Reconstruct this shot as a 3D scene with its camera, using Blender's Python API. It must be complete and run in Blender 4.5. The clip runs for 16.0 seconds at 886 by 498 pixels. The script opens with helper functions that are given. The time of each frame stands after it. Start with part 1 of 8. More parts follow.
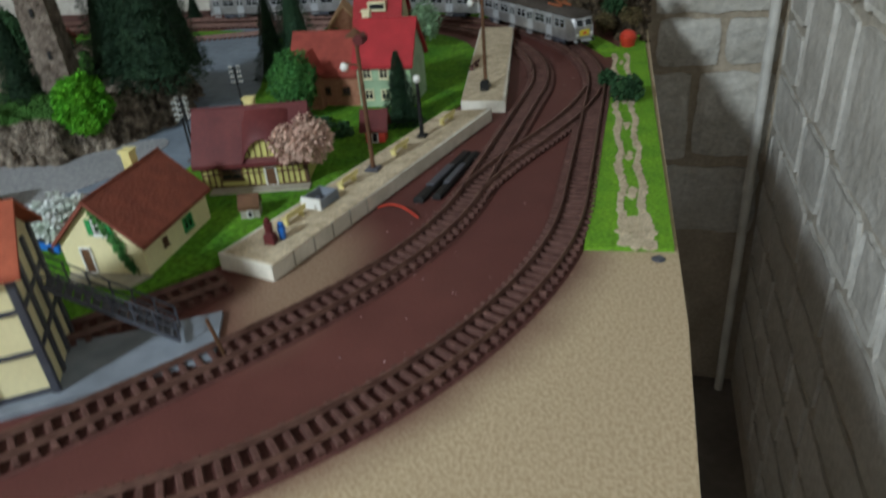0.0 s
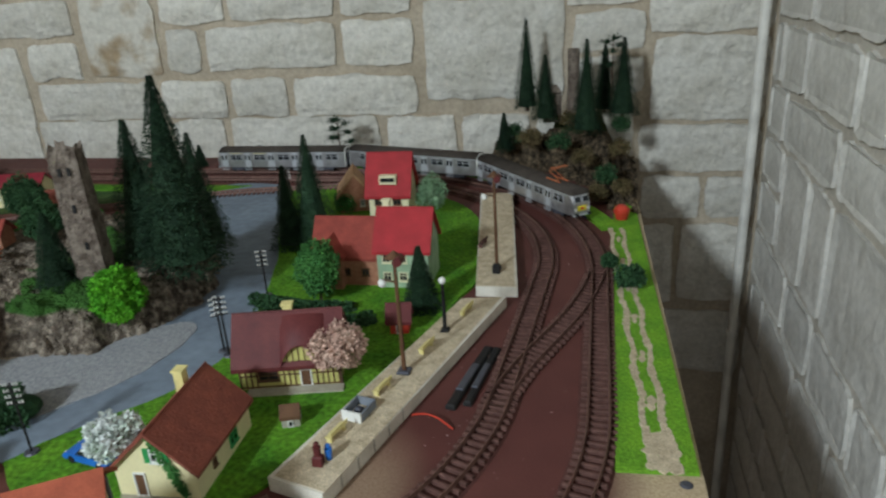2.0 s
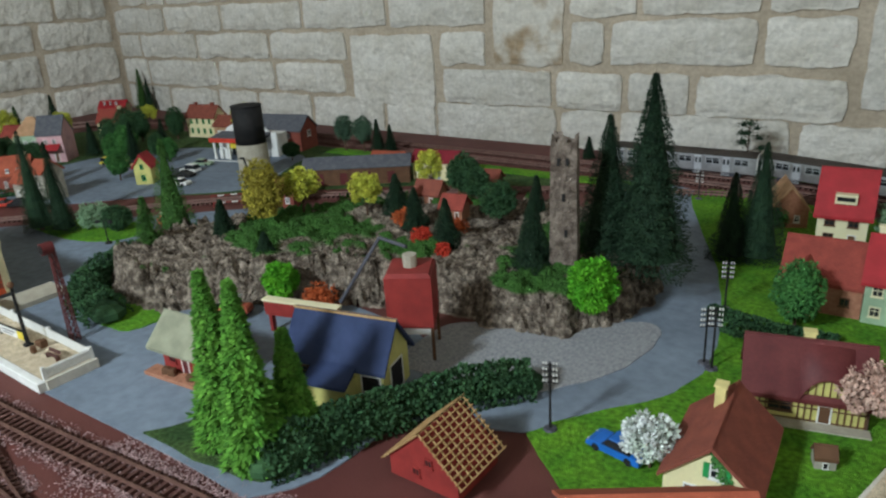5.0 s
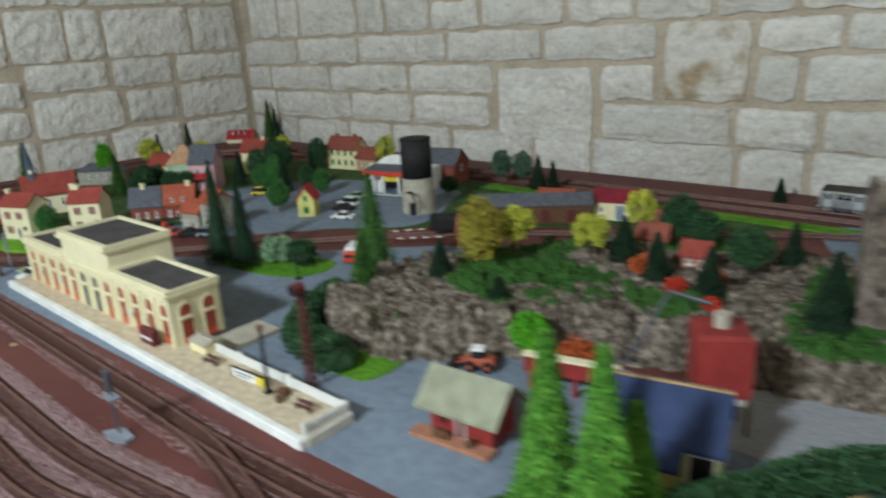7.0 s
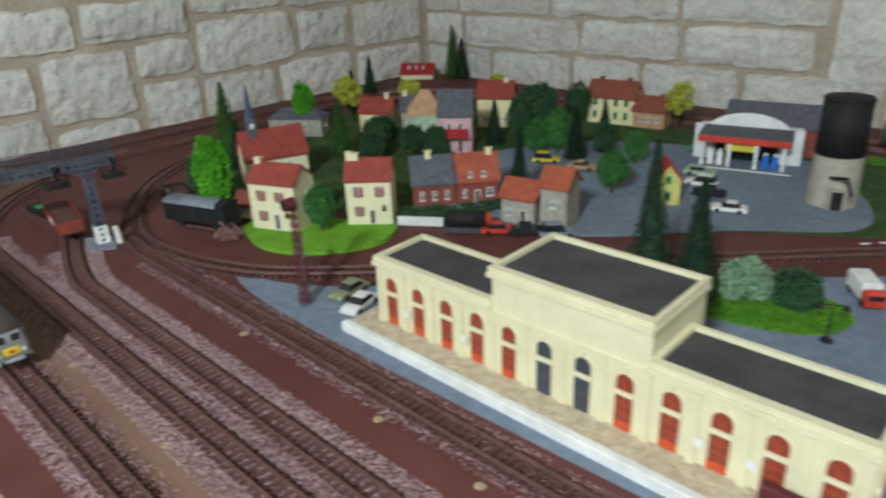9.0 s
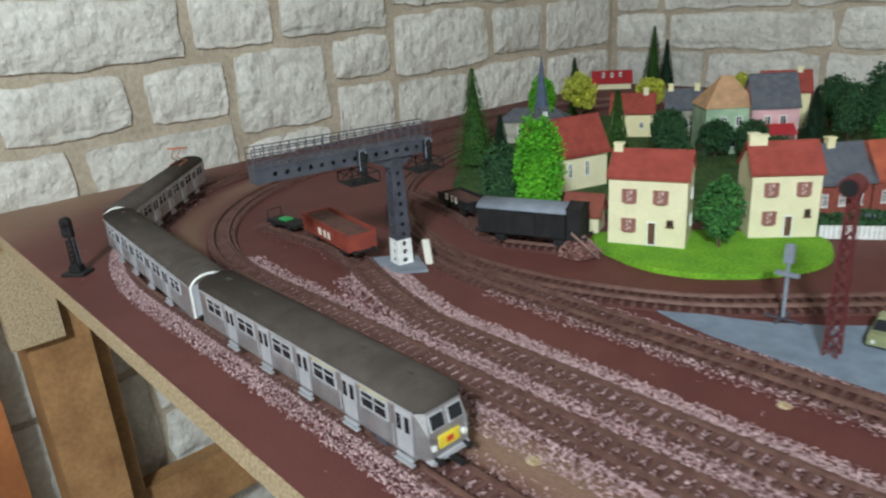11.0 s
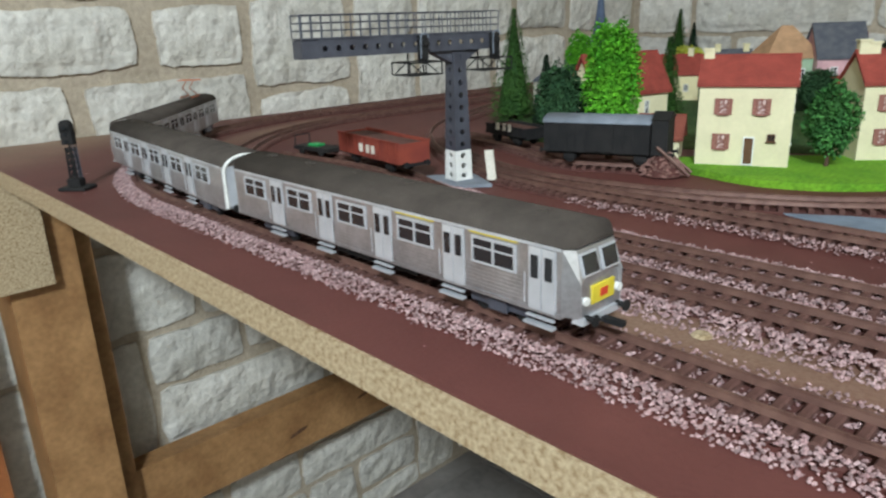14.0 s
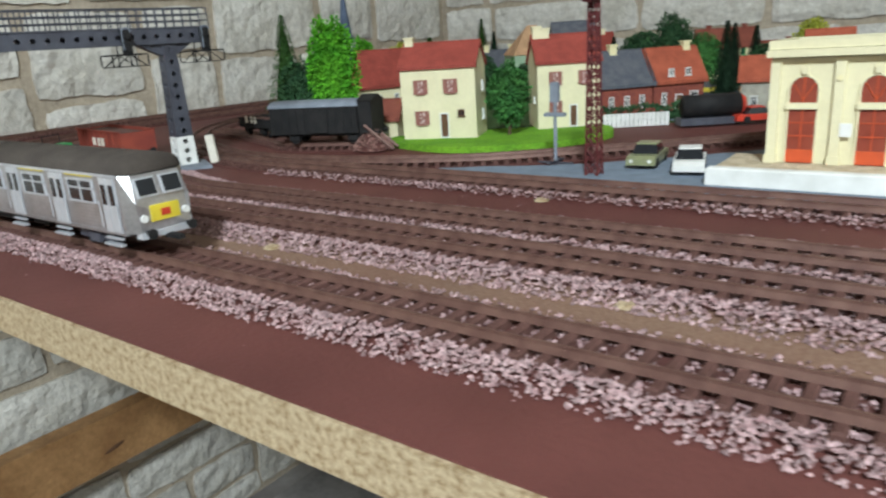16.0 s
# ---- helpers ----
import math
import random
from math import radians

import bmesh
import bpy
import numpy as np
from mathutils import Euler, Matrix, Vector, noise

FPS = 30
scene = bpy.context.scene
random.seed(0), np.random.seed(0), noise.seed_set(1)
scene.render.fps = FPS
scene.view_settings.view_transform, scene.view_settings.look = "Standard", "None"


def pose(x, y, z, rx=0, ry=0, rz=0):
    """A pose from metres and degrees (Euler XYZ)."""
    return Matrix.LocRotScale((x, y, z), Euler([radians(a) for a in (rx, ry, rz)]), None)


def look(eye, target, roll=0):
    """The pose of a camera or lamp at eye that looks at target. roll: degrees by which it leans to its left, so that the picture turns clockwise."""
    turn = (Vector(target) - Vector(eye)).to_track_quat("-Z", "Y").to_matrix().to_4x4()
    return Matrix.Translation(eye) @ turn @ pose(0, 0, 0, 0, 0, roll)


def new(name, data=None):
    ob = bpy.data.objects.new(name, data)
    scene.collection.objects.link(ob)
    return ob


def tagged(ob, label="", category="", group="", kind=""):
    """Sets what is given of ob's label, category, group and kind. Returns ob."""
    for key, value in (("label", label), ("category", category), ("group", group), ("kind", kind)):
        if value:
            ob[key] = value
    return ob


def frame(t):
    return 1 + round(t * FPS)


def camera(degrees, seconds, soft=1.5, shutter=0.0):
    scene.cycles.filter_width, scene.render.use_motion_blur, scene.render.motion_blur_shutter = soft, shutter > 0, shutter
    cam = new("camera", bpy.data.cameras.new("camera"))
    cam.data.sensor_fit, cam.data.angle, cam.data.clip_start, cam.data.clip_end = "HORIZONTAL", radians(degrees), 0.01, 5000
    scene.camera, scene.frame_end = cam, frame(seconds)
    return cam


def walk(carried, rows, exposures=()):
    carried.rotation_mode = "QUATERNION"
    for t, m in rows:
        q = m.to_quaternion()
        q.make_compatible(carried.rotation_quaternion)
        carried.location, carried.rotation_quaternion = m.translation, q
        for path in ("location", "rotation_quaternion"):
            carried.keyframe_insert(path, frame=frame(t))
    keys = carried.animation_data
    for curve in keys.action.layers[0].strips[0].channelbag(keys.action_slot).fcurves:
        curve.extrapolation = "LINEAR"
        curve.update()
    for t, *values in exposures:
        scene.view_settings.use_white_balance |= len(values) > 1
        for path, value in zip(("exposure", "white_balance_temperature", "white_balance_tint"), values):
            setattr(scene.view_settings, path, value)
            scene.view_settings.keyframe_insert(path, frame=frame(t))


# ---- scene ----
cam = camera(65.2, 16.0, 2.3, 0.5)
PATH = [
    (0, (0.145, 0.398, 0.226), (-0.373, 2.065, -0.751), -5.1),
    (0.5, (0.135, 0.409, 0.265), (-0.352, 2.124, -0.642), -6.9),
    (1, (0.127, 0.409, 0.3), (-0.277, 2.193, -0.507), -3.7),
    (1.5, (0.119, 0.401, 0.308), (-0.264, 2.208, -0.46), -3.7),
    (2, (0.105, 0.393, 0.325), (-0.346, 2.199, -0.407), -3.7),
    (2.5, (0.086, 0.39, 0.326), (-0.439, 2.177, -0.404), -2.6),
    (3, (0.051, 0.373, 0.341), (-0.629, 2.111, -0.377), -5.0),
    (3.5, (0.002, 0.353, 0.351), (-0.827, 2.04, -0.331), -5.0),
    (4, (-0.057, 0.333, 0.343), (-1.048, 1.926, -0.349), -3.0),
    (4.2, (-0.073, 0.329, 0.345), (-1.11, 1.889, -0.355), -3.0),
    (6.3, (-0.128, 0.321, 0.344), (-1.305, 1.774, -0.365), -3.1),
    (6.5, (-0.163, 0.302, 0.341), (-1.341, 1.762, -0.352), -2.1),
    (7, (-0.312, 0.251, 0.347), (-1.59, 1.661, -0.267), -3.3),
    (7.5, (-0.525, 0.177, 0.365), (-1.813, 1.552, -0.308), -4.4),
    (8, (-0.678, 0.158, 0.35), (-1.9, 1.521, -0.455), -3.9),
    (8.5, (-0.865, 0.211, 0.351), (-2.061, 1.61, -0.432), -2.0),
    (9, (-0.991, 0.194, 0.347), (-2.273, 1.5, -0.459), -2.4),
    (9.5, (-1.056, 0.17, 0.356), (-2.428, 1.373, -0.464), -2.2),
    (10, (-1.177, 0.135, 0.32), (-2.607, 1.301, -0.453), -2.5),
    (10.2, (-1.245, 0.121, 0.301), (-2.664, 1.308, -0.457), -4.4),
    (12.3, (-1.486, 0.1, 0.161), (-2.89, 1.418, -0.379), -1.6),
    (12.5, (-1.484, 0.092, 0.154), (-2.903, 1.381, -0.416), -1.6),
    (13, (-1.506, 0.091, 0.138), (-2.946, 1.333, -0.482), -2.4),
    (13.5, (-1.513, 0.093, 0.13), (-2.932, 1.343, -0.52), -2.6),
    (14, (-1.513, 0.098, 0.122), (-2.907, 1.395, -0.491), -2.1),
    (14.5, (-1.474, 0.124, 0.106), (-2.826, 1.493, -0.44), -2.5),
    (15, (-1.414, 0.122, 0.094), (-2.702, 1.557, -0.435), -2.6),
    (15.5, (-1.389, 0.135, 0.084), (-2.613, 1.623, -0.453), -3.0),
    (16, (-1.365, 0.136, 0.091), (-2.525, 1.662, -0.48), -3.7),
]
walk(cam, [(t, look(eye, target, roll)) for t, eye, target, roll in PATH],
     [(0, -1.0), (2.5, -0.86), (4.2, -0.86), (6.3, -0.82), (8, -0.80), (9, -0.84), (10, -0.70), (12.5, -0.50), (16, -0.55)])

# ---- light ----
scene.view_settings.exposure = 0.0
world = bpy.data.worlds.new("world")
scene.world = world
world.use_nodes = True
wn = world.node_tree.nodes
sky = wn.new("ShaderNodeTexSky")
sky.sky_type, sky.sun_disc, sky.sun_elevation, sky.sun_rotation = "NISHITA", False, radians(35), radians(200)
wn["Background"].inputs["Strength"].default_value = 0.1
world.node_tree.links.new(sky.outputs["Color"], wn["Background"].inputs["Color"])


def area_lamp(name, eye, target, sx, sy, watts, colour):
    data = bpy.data.lights.new(name, "AREA")
    data.shape, data.size, data.size_y, data.energy, data.color = "RECTANGLE", sx, sy, watts, colour
    ob = new(name, data)
    ob.matrix_world = look(eye, target)
    return ob


LAMP = Vector((-0.76, -0.88, 1.28))
bulb = bpy.data.lights.new("ceiling_lamp_light", "POINT")
bulb.energy, bulb.shadow_soft_size, bulb.color = 290, 0.11, (0.82, 0.94, 1.0)
new("ceiling_lamp_light", bulb).location = LAMP - Vector((0, 0, 0.15))
# weak soft fill from the front, added without a known source
area_lamp("front_fill", (-0.95, -4.32, 0.85), (-1.60, 1.0, -0.05), 1.2, 1.0, 6, (0.80, 0.91, 1.0))


# ---- materials ----
def mat(name, a, b=None, rough=0.7, metal=0.0, scale=60.0, fine=0.0, bump=0.0, bscale=None, vary=0.0, detail=6, lo=0.35, hi=0.65):
    m = bpy.data.materials.new(name)
    m.use_nodes = True
    n, l = m.node_tree.nodes, m.node_tree.links
    p = n["Principled BSDF"]
    p.inputs["Specular IOR Level"].default_value = 0.2 if rough > 0.5 and not metal else 0.5
    p.inputs["Roughness"].default_value, p.inputs["Metallic"].default_value = rough, metal
    co = n.new("ShaderNodeTexCoord")
    b = b or tuple(c * 0.72 for c in a)
    nz = n.new("ShaderNodeTexNoise")
    nz.inputs["Scale"].default_value, nz.inputs["Detail"].default_value = scale, detail
    l.new(co.outputs["Object"], nz.inputs["Vector"])
    rmp = n.new("ShaderNodeValToRGB")
    rmp.color_ramp.elements[0].position, rmp.color_ramp.elements[1].position = lo, hi
    rmp.color_ramp.elements[0].color, rmp.color_ramp.elements[1].color = (*a, 1), (*b, 1)
    l.new(nz.outputs["Fac"], rmp.inputs["Fac"])
    out = rmp.outputs["Color"]
    if fine:
        n2 = n.new("ShaderNodeTexNoise")
        n2.inputs["Scale"].default_value, n2.inputs["Detail"].default_value = scale * 9, 3
        l.new(co.outputs["Object"], n2.inputs["Vector"])
        mr = n.new("ShaderNodeMapRange")
        mr.inputs["From Min"].default_value, mr.inputs["From Max"].default_value = 0.3, 0.7
        mr.inputs["To Min"].default_value, mr.inputs["To Max"].default_value = 1 - fine, 1 + fine
        l.new(n2.outputs["Fac"], mr.inputs["Value"])
        mx = n.new("ShaderNodeVectorMath")
        mx.operation = "SCALE"
        l.new(out, mx.inputs[0])
        l.new(mr.outputs["Result"], mx.inputs["Scale"])
        out = mx.outputs["Vector"]
    if vary:
        oi = n.new("ShaderNodeObjectInfo")
        mr = n.new("ShaderNodeMapRange")
        mr.inputs["To Min"].default_value, mr.inputs["To Max"].default_value = 1 - vary, 1 + vary
        l.new(oi.outputs["Random"], mr.inputs["Value"])
        mx = n.new("ShaderNodeVectorMath")
        mx.operation = "SCALE"
        l.new(out, mx.inputs[0])
        l.new(mr.outputs["Result"], mx.inputs["Scale"])
        out = mx.outputs["Vector"]
    l.new(out, p.inputs["Base Color"])
    if bump:
        nb = n.new("ShaderNodeTexNoise")
        nb.inputs["Scale"].default_value, nb.inputs["Detail"].default_value = bscale or scale * 4, 8
        l.new(co.outputs["Object"], nb.inputs["Vector"])
        bp = n.new("ShaderNodeBump")
        bp.inputs["Strength"].default_value, bp.inputs["Distance"].default_value = min(1, bump), 0.004 * max(1.0, bump)
        l.new(nb.outputs["Fac"], bp.inputs["Height"])
        l.new(bp.outputs["Normal"], p.inputs["Normal"])
    return m


def island_vary(m, amount):
    """Brightness that differs from one loose piece of a joined mesh to the next."""
    n, l = m.node_tree.nodes, m.node_tree.links
    p = n["Principled BSDF"]
    old = p.inputs["Base Color"].links[0].from_socket
    g = n.new("ShaderNodeNewGeometry")
    mr = n.new("ShaderNodeMapRange")
    mr.inputs["To Min"].default_value, mr.inputs["To Max"].default_value = 1 - amount, 1 + amount
    l.new(g.outputs["Random Per Island"], mr.inputs["Value"])
    mx = n.new("ShaderNodeVectorMath")
    mx.operation = "SCALE"
    l.new(old, mx.inputs[0])
    l.new(mr.outputs["Result"], mx.inputs["Scale"])
    l.new(mx.outputs["Vector"], p.inputs["Base Color"])
    return m


STONE = mat("stone", (0.65, 0.63, 0.585), (0.51, 0.485, 0.43), 0.9, scale=12, fine=0.12, bump=3.0, bscale=40, vary=0.09)
DRESSED = mat("dressed_stone", (0.66, 0.645, 0.61), (0.54, 0.52, 0.48), 0.9, scale=12, fine=0.10, bump=0.8, bscale=55, vary=0.07)
STAINED = mat("stained_stone", (0.58, 0.555, 0.50), (0.34, 0.26, 0.17), 0.9, scale=11, fine=0.1, bump=2.2, bscale=34, lo=0.5, hi=0.62)
MORTAR = mat("mortar", (0.47, 0.40, 0.315), (0.38, 0.32, 0.245), 0.95, scale=14, fine=0.12, bump=0.5, bscale=200)
# right wall's greyer mortar, also lightened to put more light on that wall
LITMORTAR = mat("lit_mortar", (0.56, 0.52, 0.46), (0.47, 0.43, 0.37), 0.95, scale=14, fine=0.12, bump=0.5, bscale=200)
# for the unseen ceiling and front wall: brown set dark to cut bounced light
LOWBOUNCE = mat("plaster", (0.14, 0.115, 0.085), (0.10, 0.08, 0.06), 0.9, scale=3, fine=0.06)
CONCRETE = mat("concrete", (0.30, 0.28, 0.26), (0.20, 0.18, 0.17), 0.9, scale=5, fine=0.1)
CHIP = mat("chipboard", (0.45, 0.355, 0.23), (0.25, 0.175, 0.095), 0.75, scale=420, fine=0.25, lo=0.42, hi=0.66)
TIMBER = mat("timber", (0.37, 0.205, 0.09), (0.25, 0.13, 0.055), 0.55, scale=16, fine=0.15, bump=0.2)
DOORWOOD = mat("door_wood", (0.36, 0.13, 0.045), (0.26, 0.09, 0.03), 0.45, scale=12, fine=0.1)
PIPE = mat("pipe_paint", (0.80, 0.78, 0.73), None, 0.45, scale=20)
RAIL = mat("rail", (0.17, 0.09, 0.07), (0.11, 0.052, 0.042), 0.55, 0.3, scale=120)
SLEEPER = mat("sleeper", (0.080, 0.037, 0.031), (0.125, 0.062, 0.052), 0.75, scale=150)
BALLAST = island_vary(mat("ballast", (0.42, 0.295, 0.295), (0.25, 0.15, 0.152), 0.9, scale=260), 0.42)
GRASS = mat("grass", (0.075, 0.24, 0.016), (0.135, 0.33, 0.022), 0.95, scale=28, fine=0.45, bump=0.8, bscale=900)
GRASSDK = mat("grass_dark", (0.034, 0.080, 0.024), (0.075, 0.125, 0.038), 0.95, scale=30, fine=0.5, bump=0.8, bscale=900)
GRASSLT = mat("grass_light", (0.19, 0.42, 0.03), (0.13, 0.33, 0.025), 0.95, scale=40, fine=0.3, bump=0.6, bscale=900)
ROAD = mat("road", (0.19, 0.235, 0.295), (0.155, 0.19, 0.24), 0.85, scale=9, fine=0.14)
GRAVEL = mat("gravel", (0.42, 0.43, 0.45), (0.27, 0.28, 0.30), 0.95, scale=300, fine=0.3, bump=0.8, bscale=700)
SAND = mat("sand", (0.66, 0.56, 0.41), (0.48, 0.39, 0.27), 0.95, scale=110, fine=0.35, bump=0.5, bscale=800)
CREAMEDGE = mat("platform_edge", (0.74, 0.70, 0.62), (0.60, 0.56, 0.48), 0.8, scale=50, fine=0.08)
WHITE = mat("white_paint", (0.80, 0.80, 0.78), (0.66, 0.66, 0.63), 0.55, scale=60)
CREAM = mat("cream_wall", (0.76, 0.69, 0.42), (0.70, 0.62, 0.37), 0.75, scale=40, fine=0.04)
PALE = mat("pale_wall", (0.73, 0.675, 0.455), (0.67, 0.615, 0.41), 0.7, scale=40, fine=0.03)
YELLOW = mat("yellow_wall", (0.62, 0.58, 0.20), None, 0.7, scale=50)
PINK = mat("pink_wall", (0.66, 0.40, 0.42), None, 0.75, scale=50)
BRICK = mat("brick", (0.27, 0.075, 0.05), (0.18, 0.05, 0.04), 0.85, scale=220, fine=0.2)
BRICKLT = mat("brick_light", (0.40, 0.19, 0.12), (0.30, 0.13, 0.08), 0.85, scale=220, fine=0.2)
GREYWALL = mat("grey_wall", (0.38, 0.36, 0.30), None, 0.85, scale=120, fine=0.1)
TERRA = mat("terracotta", (0.30, 0.060, 0.045), (0.225, 0.045, 0.034), 0.75, scale=90, fine=0.12, bump=0.25, bscale=500)
TERRADK = mat("terracotta_dark", (0.25, 0.075, 0.05), (0.19, 0.055, 0.04), 0.75, scale=90, fine=0.12, bump=0.25, bscale=500)
ORANGE = mat("orange_tile", (0.38, 0.095, 0.052), (0.28, 0.068, 0.038), 0.75, scale=90, fine=0.12)
TAN = mat("tan_tile", (0.50, 0.30, 0.17), None, 0.8, scale=90)
REDROOF = mat("red_roof", (0.40, 0.030, 0.038), (0.31, 0.025, 0.03), 0.6, scale=60)
CRIMSON = mat("crimson_roof", (0.24, 0.022, 0.036), (0.18, 0.018, 0.028), 0.7, scale=60)
MAROON = mat("maroon_roof", (0.088, 0.018, 0.020), (0.12, 0.028, 0.028), 0.55, scale=40, fine=0.1)
SLATE = mat("slate", (0.075, 0.08, 0.10), (0.11, 0.115, 0.13), 0.7, scale=120, fine=0.15)
DKROOF = mat("dark_roof", (0.050, 0.047, 0.048), (0.072, 0.068, 0.068), 0.85, scale=30, fine=0.1)
BLUEROOF = mat("blue_roof", (0.020, 0.033, 0.085), (0.030, 0.046, 0.11), 0.75, scale=60)
OLIVEROOF = mat("sage_roof", (0.30, 0.31, 0.22), None, 0.7, scale=60)
REDDOOR = mat("orange_door", (0.62, 0.09, 0.025), None, 0.5, scale=90)
REDPAINT = mat("red_paint", (0.27, 0.034, 0.030), (0.20, 0.026, 0.024), 0.6, scale=60)
REDBRIGHT = mat("bright_red", (0.6, 0.05, 0.025), None, 0.5, scale=60)
GREENPAINT = mat("green_paint", (0.02, 0.30, 0.08), None, 0.5, scale=60)
PALEGREEN = mat("pale_green_wall", (0.36, 0.50, 0.34), None, 0.6, scale=60)
BLUE = mat("blue_paint", (0.015, 0.16, 0.60), None, 0.4, scale=60)
YELPAINT = mat("yellow_paint", (0.75, 0.60, 0.05), None, 0.5, scale=60)
BENCH = mat("bench_cream", (0.80, 0.70, 0.30), None, 0.5, scale=60)
BROWN = mat("brown_wood", (0.13, 0.065, 0.035), None, 0.7, scale=90)
STRAW = mat("straw_lath", (0.50, 0.33, 0.16), (0.36, 0.22, 0.095), 0.8, scale=150)
GREY = mat("grey_metal", (0.085, 0.09, 0.115), (0.06, 0.062, 0.08), 0.5, 0.3, scale=90)
GREYLT = mat("grey_plastic", (0.24, 0.27, 0.32), None, 0.6, scale=60)
BLACK = mat("black", (0.012, 0.012, 0.013), (0.020, 0.019, 0.019), 0.7, scale=80)
SILVER = mat("stainless", (0.50, 0.50, 0.52), (0.36, 0.35, 0.36), 0.30, 0.72, scale=60, fine=0.10)
FROST = mat("aluminium_trim", (0.66, 0.68, 0.72), (0.50, 0.52, 0.56), 0.34, 0.40, scale=60)
CARROOF = mat("coach_roof", (0.070, 0.058, 0.050), (0.045, 0.037, 0.032), 0.9, scale=40, fine=0.08)
GLASS = mat("dark_glass", (0.02, 0.022, 0.026), None, 0.12, scale=30)
WAGONRED = mat("wagon_red", (0.26, 0.055, 0.035), (0.19, 0.04, 0.03), 0.7, scale=70)
CONC = mat("tank_concrete", (0.42, 0.39, 0.32), (0.33, 0.30, 0.24), 0.85, scale=60, fine=0.1)
COPPER = mat("copper_frame", (0.55, 0.16, 0.06), None, 0.5, 0.3, scale=60)
BARK = mat("bark", (0.10, 0.06, 0.04), None, 0.9, scale=120)
RUIN = mat("ruin_stone", (0.22, 0.18, 0.15), (0.09, 0.068, 0.055), 0.95, scale=90, fine=0.3, bump=0.8, bscale=300)


def leaf_mat(name, a, b):
    return island_vary(mat(name, a, b, 0.8, scale=70), 0.4)


FIR = leaf_mat("fir_needles", (0.012, 0.032, 0.017), (0.020, 0.048, 0.023))
FIRLT = leaf_mat("bright_fir_needles", (0.06, 0.20, 0.025), (0.12, 0.30, 0.04))
FIRMID = leaf_mat("mid_fir_needles", (0.036, 0.105, 0.022), (0.062, 0.155, 0.03))
HEATH = island_vary(mat("heap_stones", (0.24, 0.13, 0.11), (0.14, 0.075, 0.065), 0.9, scale=200), 0.4)
LEAF = leaf_mat("leaves", (0.032, 0.125, 0.032), (0.058, 0.18, 0.042))
LEAFLT = leaf_mat("bright_leaves", (0.055, 0.26, 0.014), (0.11, 0.37, 0.02))
LEAFDK = leaf_mat("dark_leaves", (0.022, 0.065, 0.028), (0.036, 0.09, 0.034))
LEAFYEL = leaf_mat("yellow_leaves", (0.50, 0.50, 0.06), (0.38, 0.42, 0.06))
LEAFGOLD = leaf_mat("golden_leaves", (0.24, 0.20, 0.028), (0.32, 0.28, 0.04))
LEAFPINK = leaf_mat("pink_blossom", (0.62, 0.44, 0.36), (0.50, 0.32, 0.26))
LEAFWHITE = leaf_mat("white_blossom", (0.72, 0.74, 0.76), (0.42, 0.50, 0.42))
LEAFRUST = leaf_mat("rust_leaves", (0.46, 0.10, 0.03), (0.34, 0.07, 0.02))
LEAFRED = leaf_mat("red_leaves", (0.50, 0.045, 0.022), (0.36, 0.03, 0.018))
LEAFGREY = leaf_mat("grey_green_leaves", (0.075, 0.135, 0.085), (0.05, 0.10, 0.065))
LEAFDRY = leaf_mat("dry_leaves", (0.10, 0.082, 0.036), (0.14, 0.10, 0.05))
LEAFPALE = leaf_mat("pale_leaves", (0.24, 0.36, 0.22), (0.16, 0.28, 0.16))


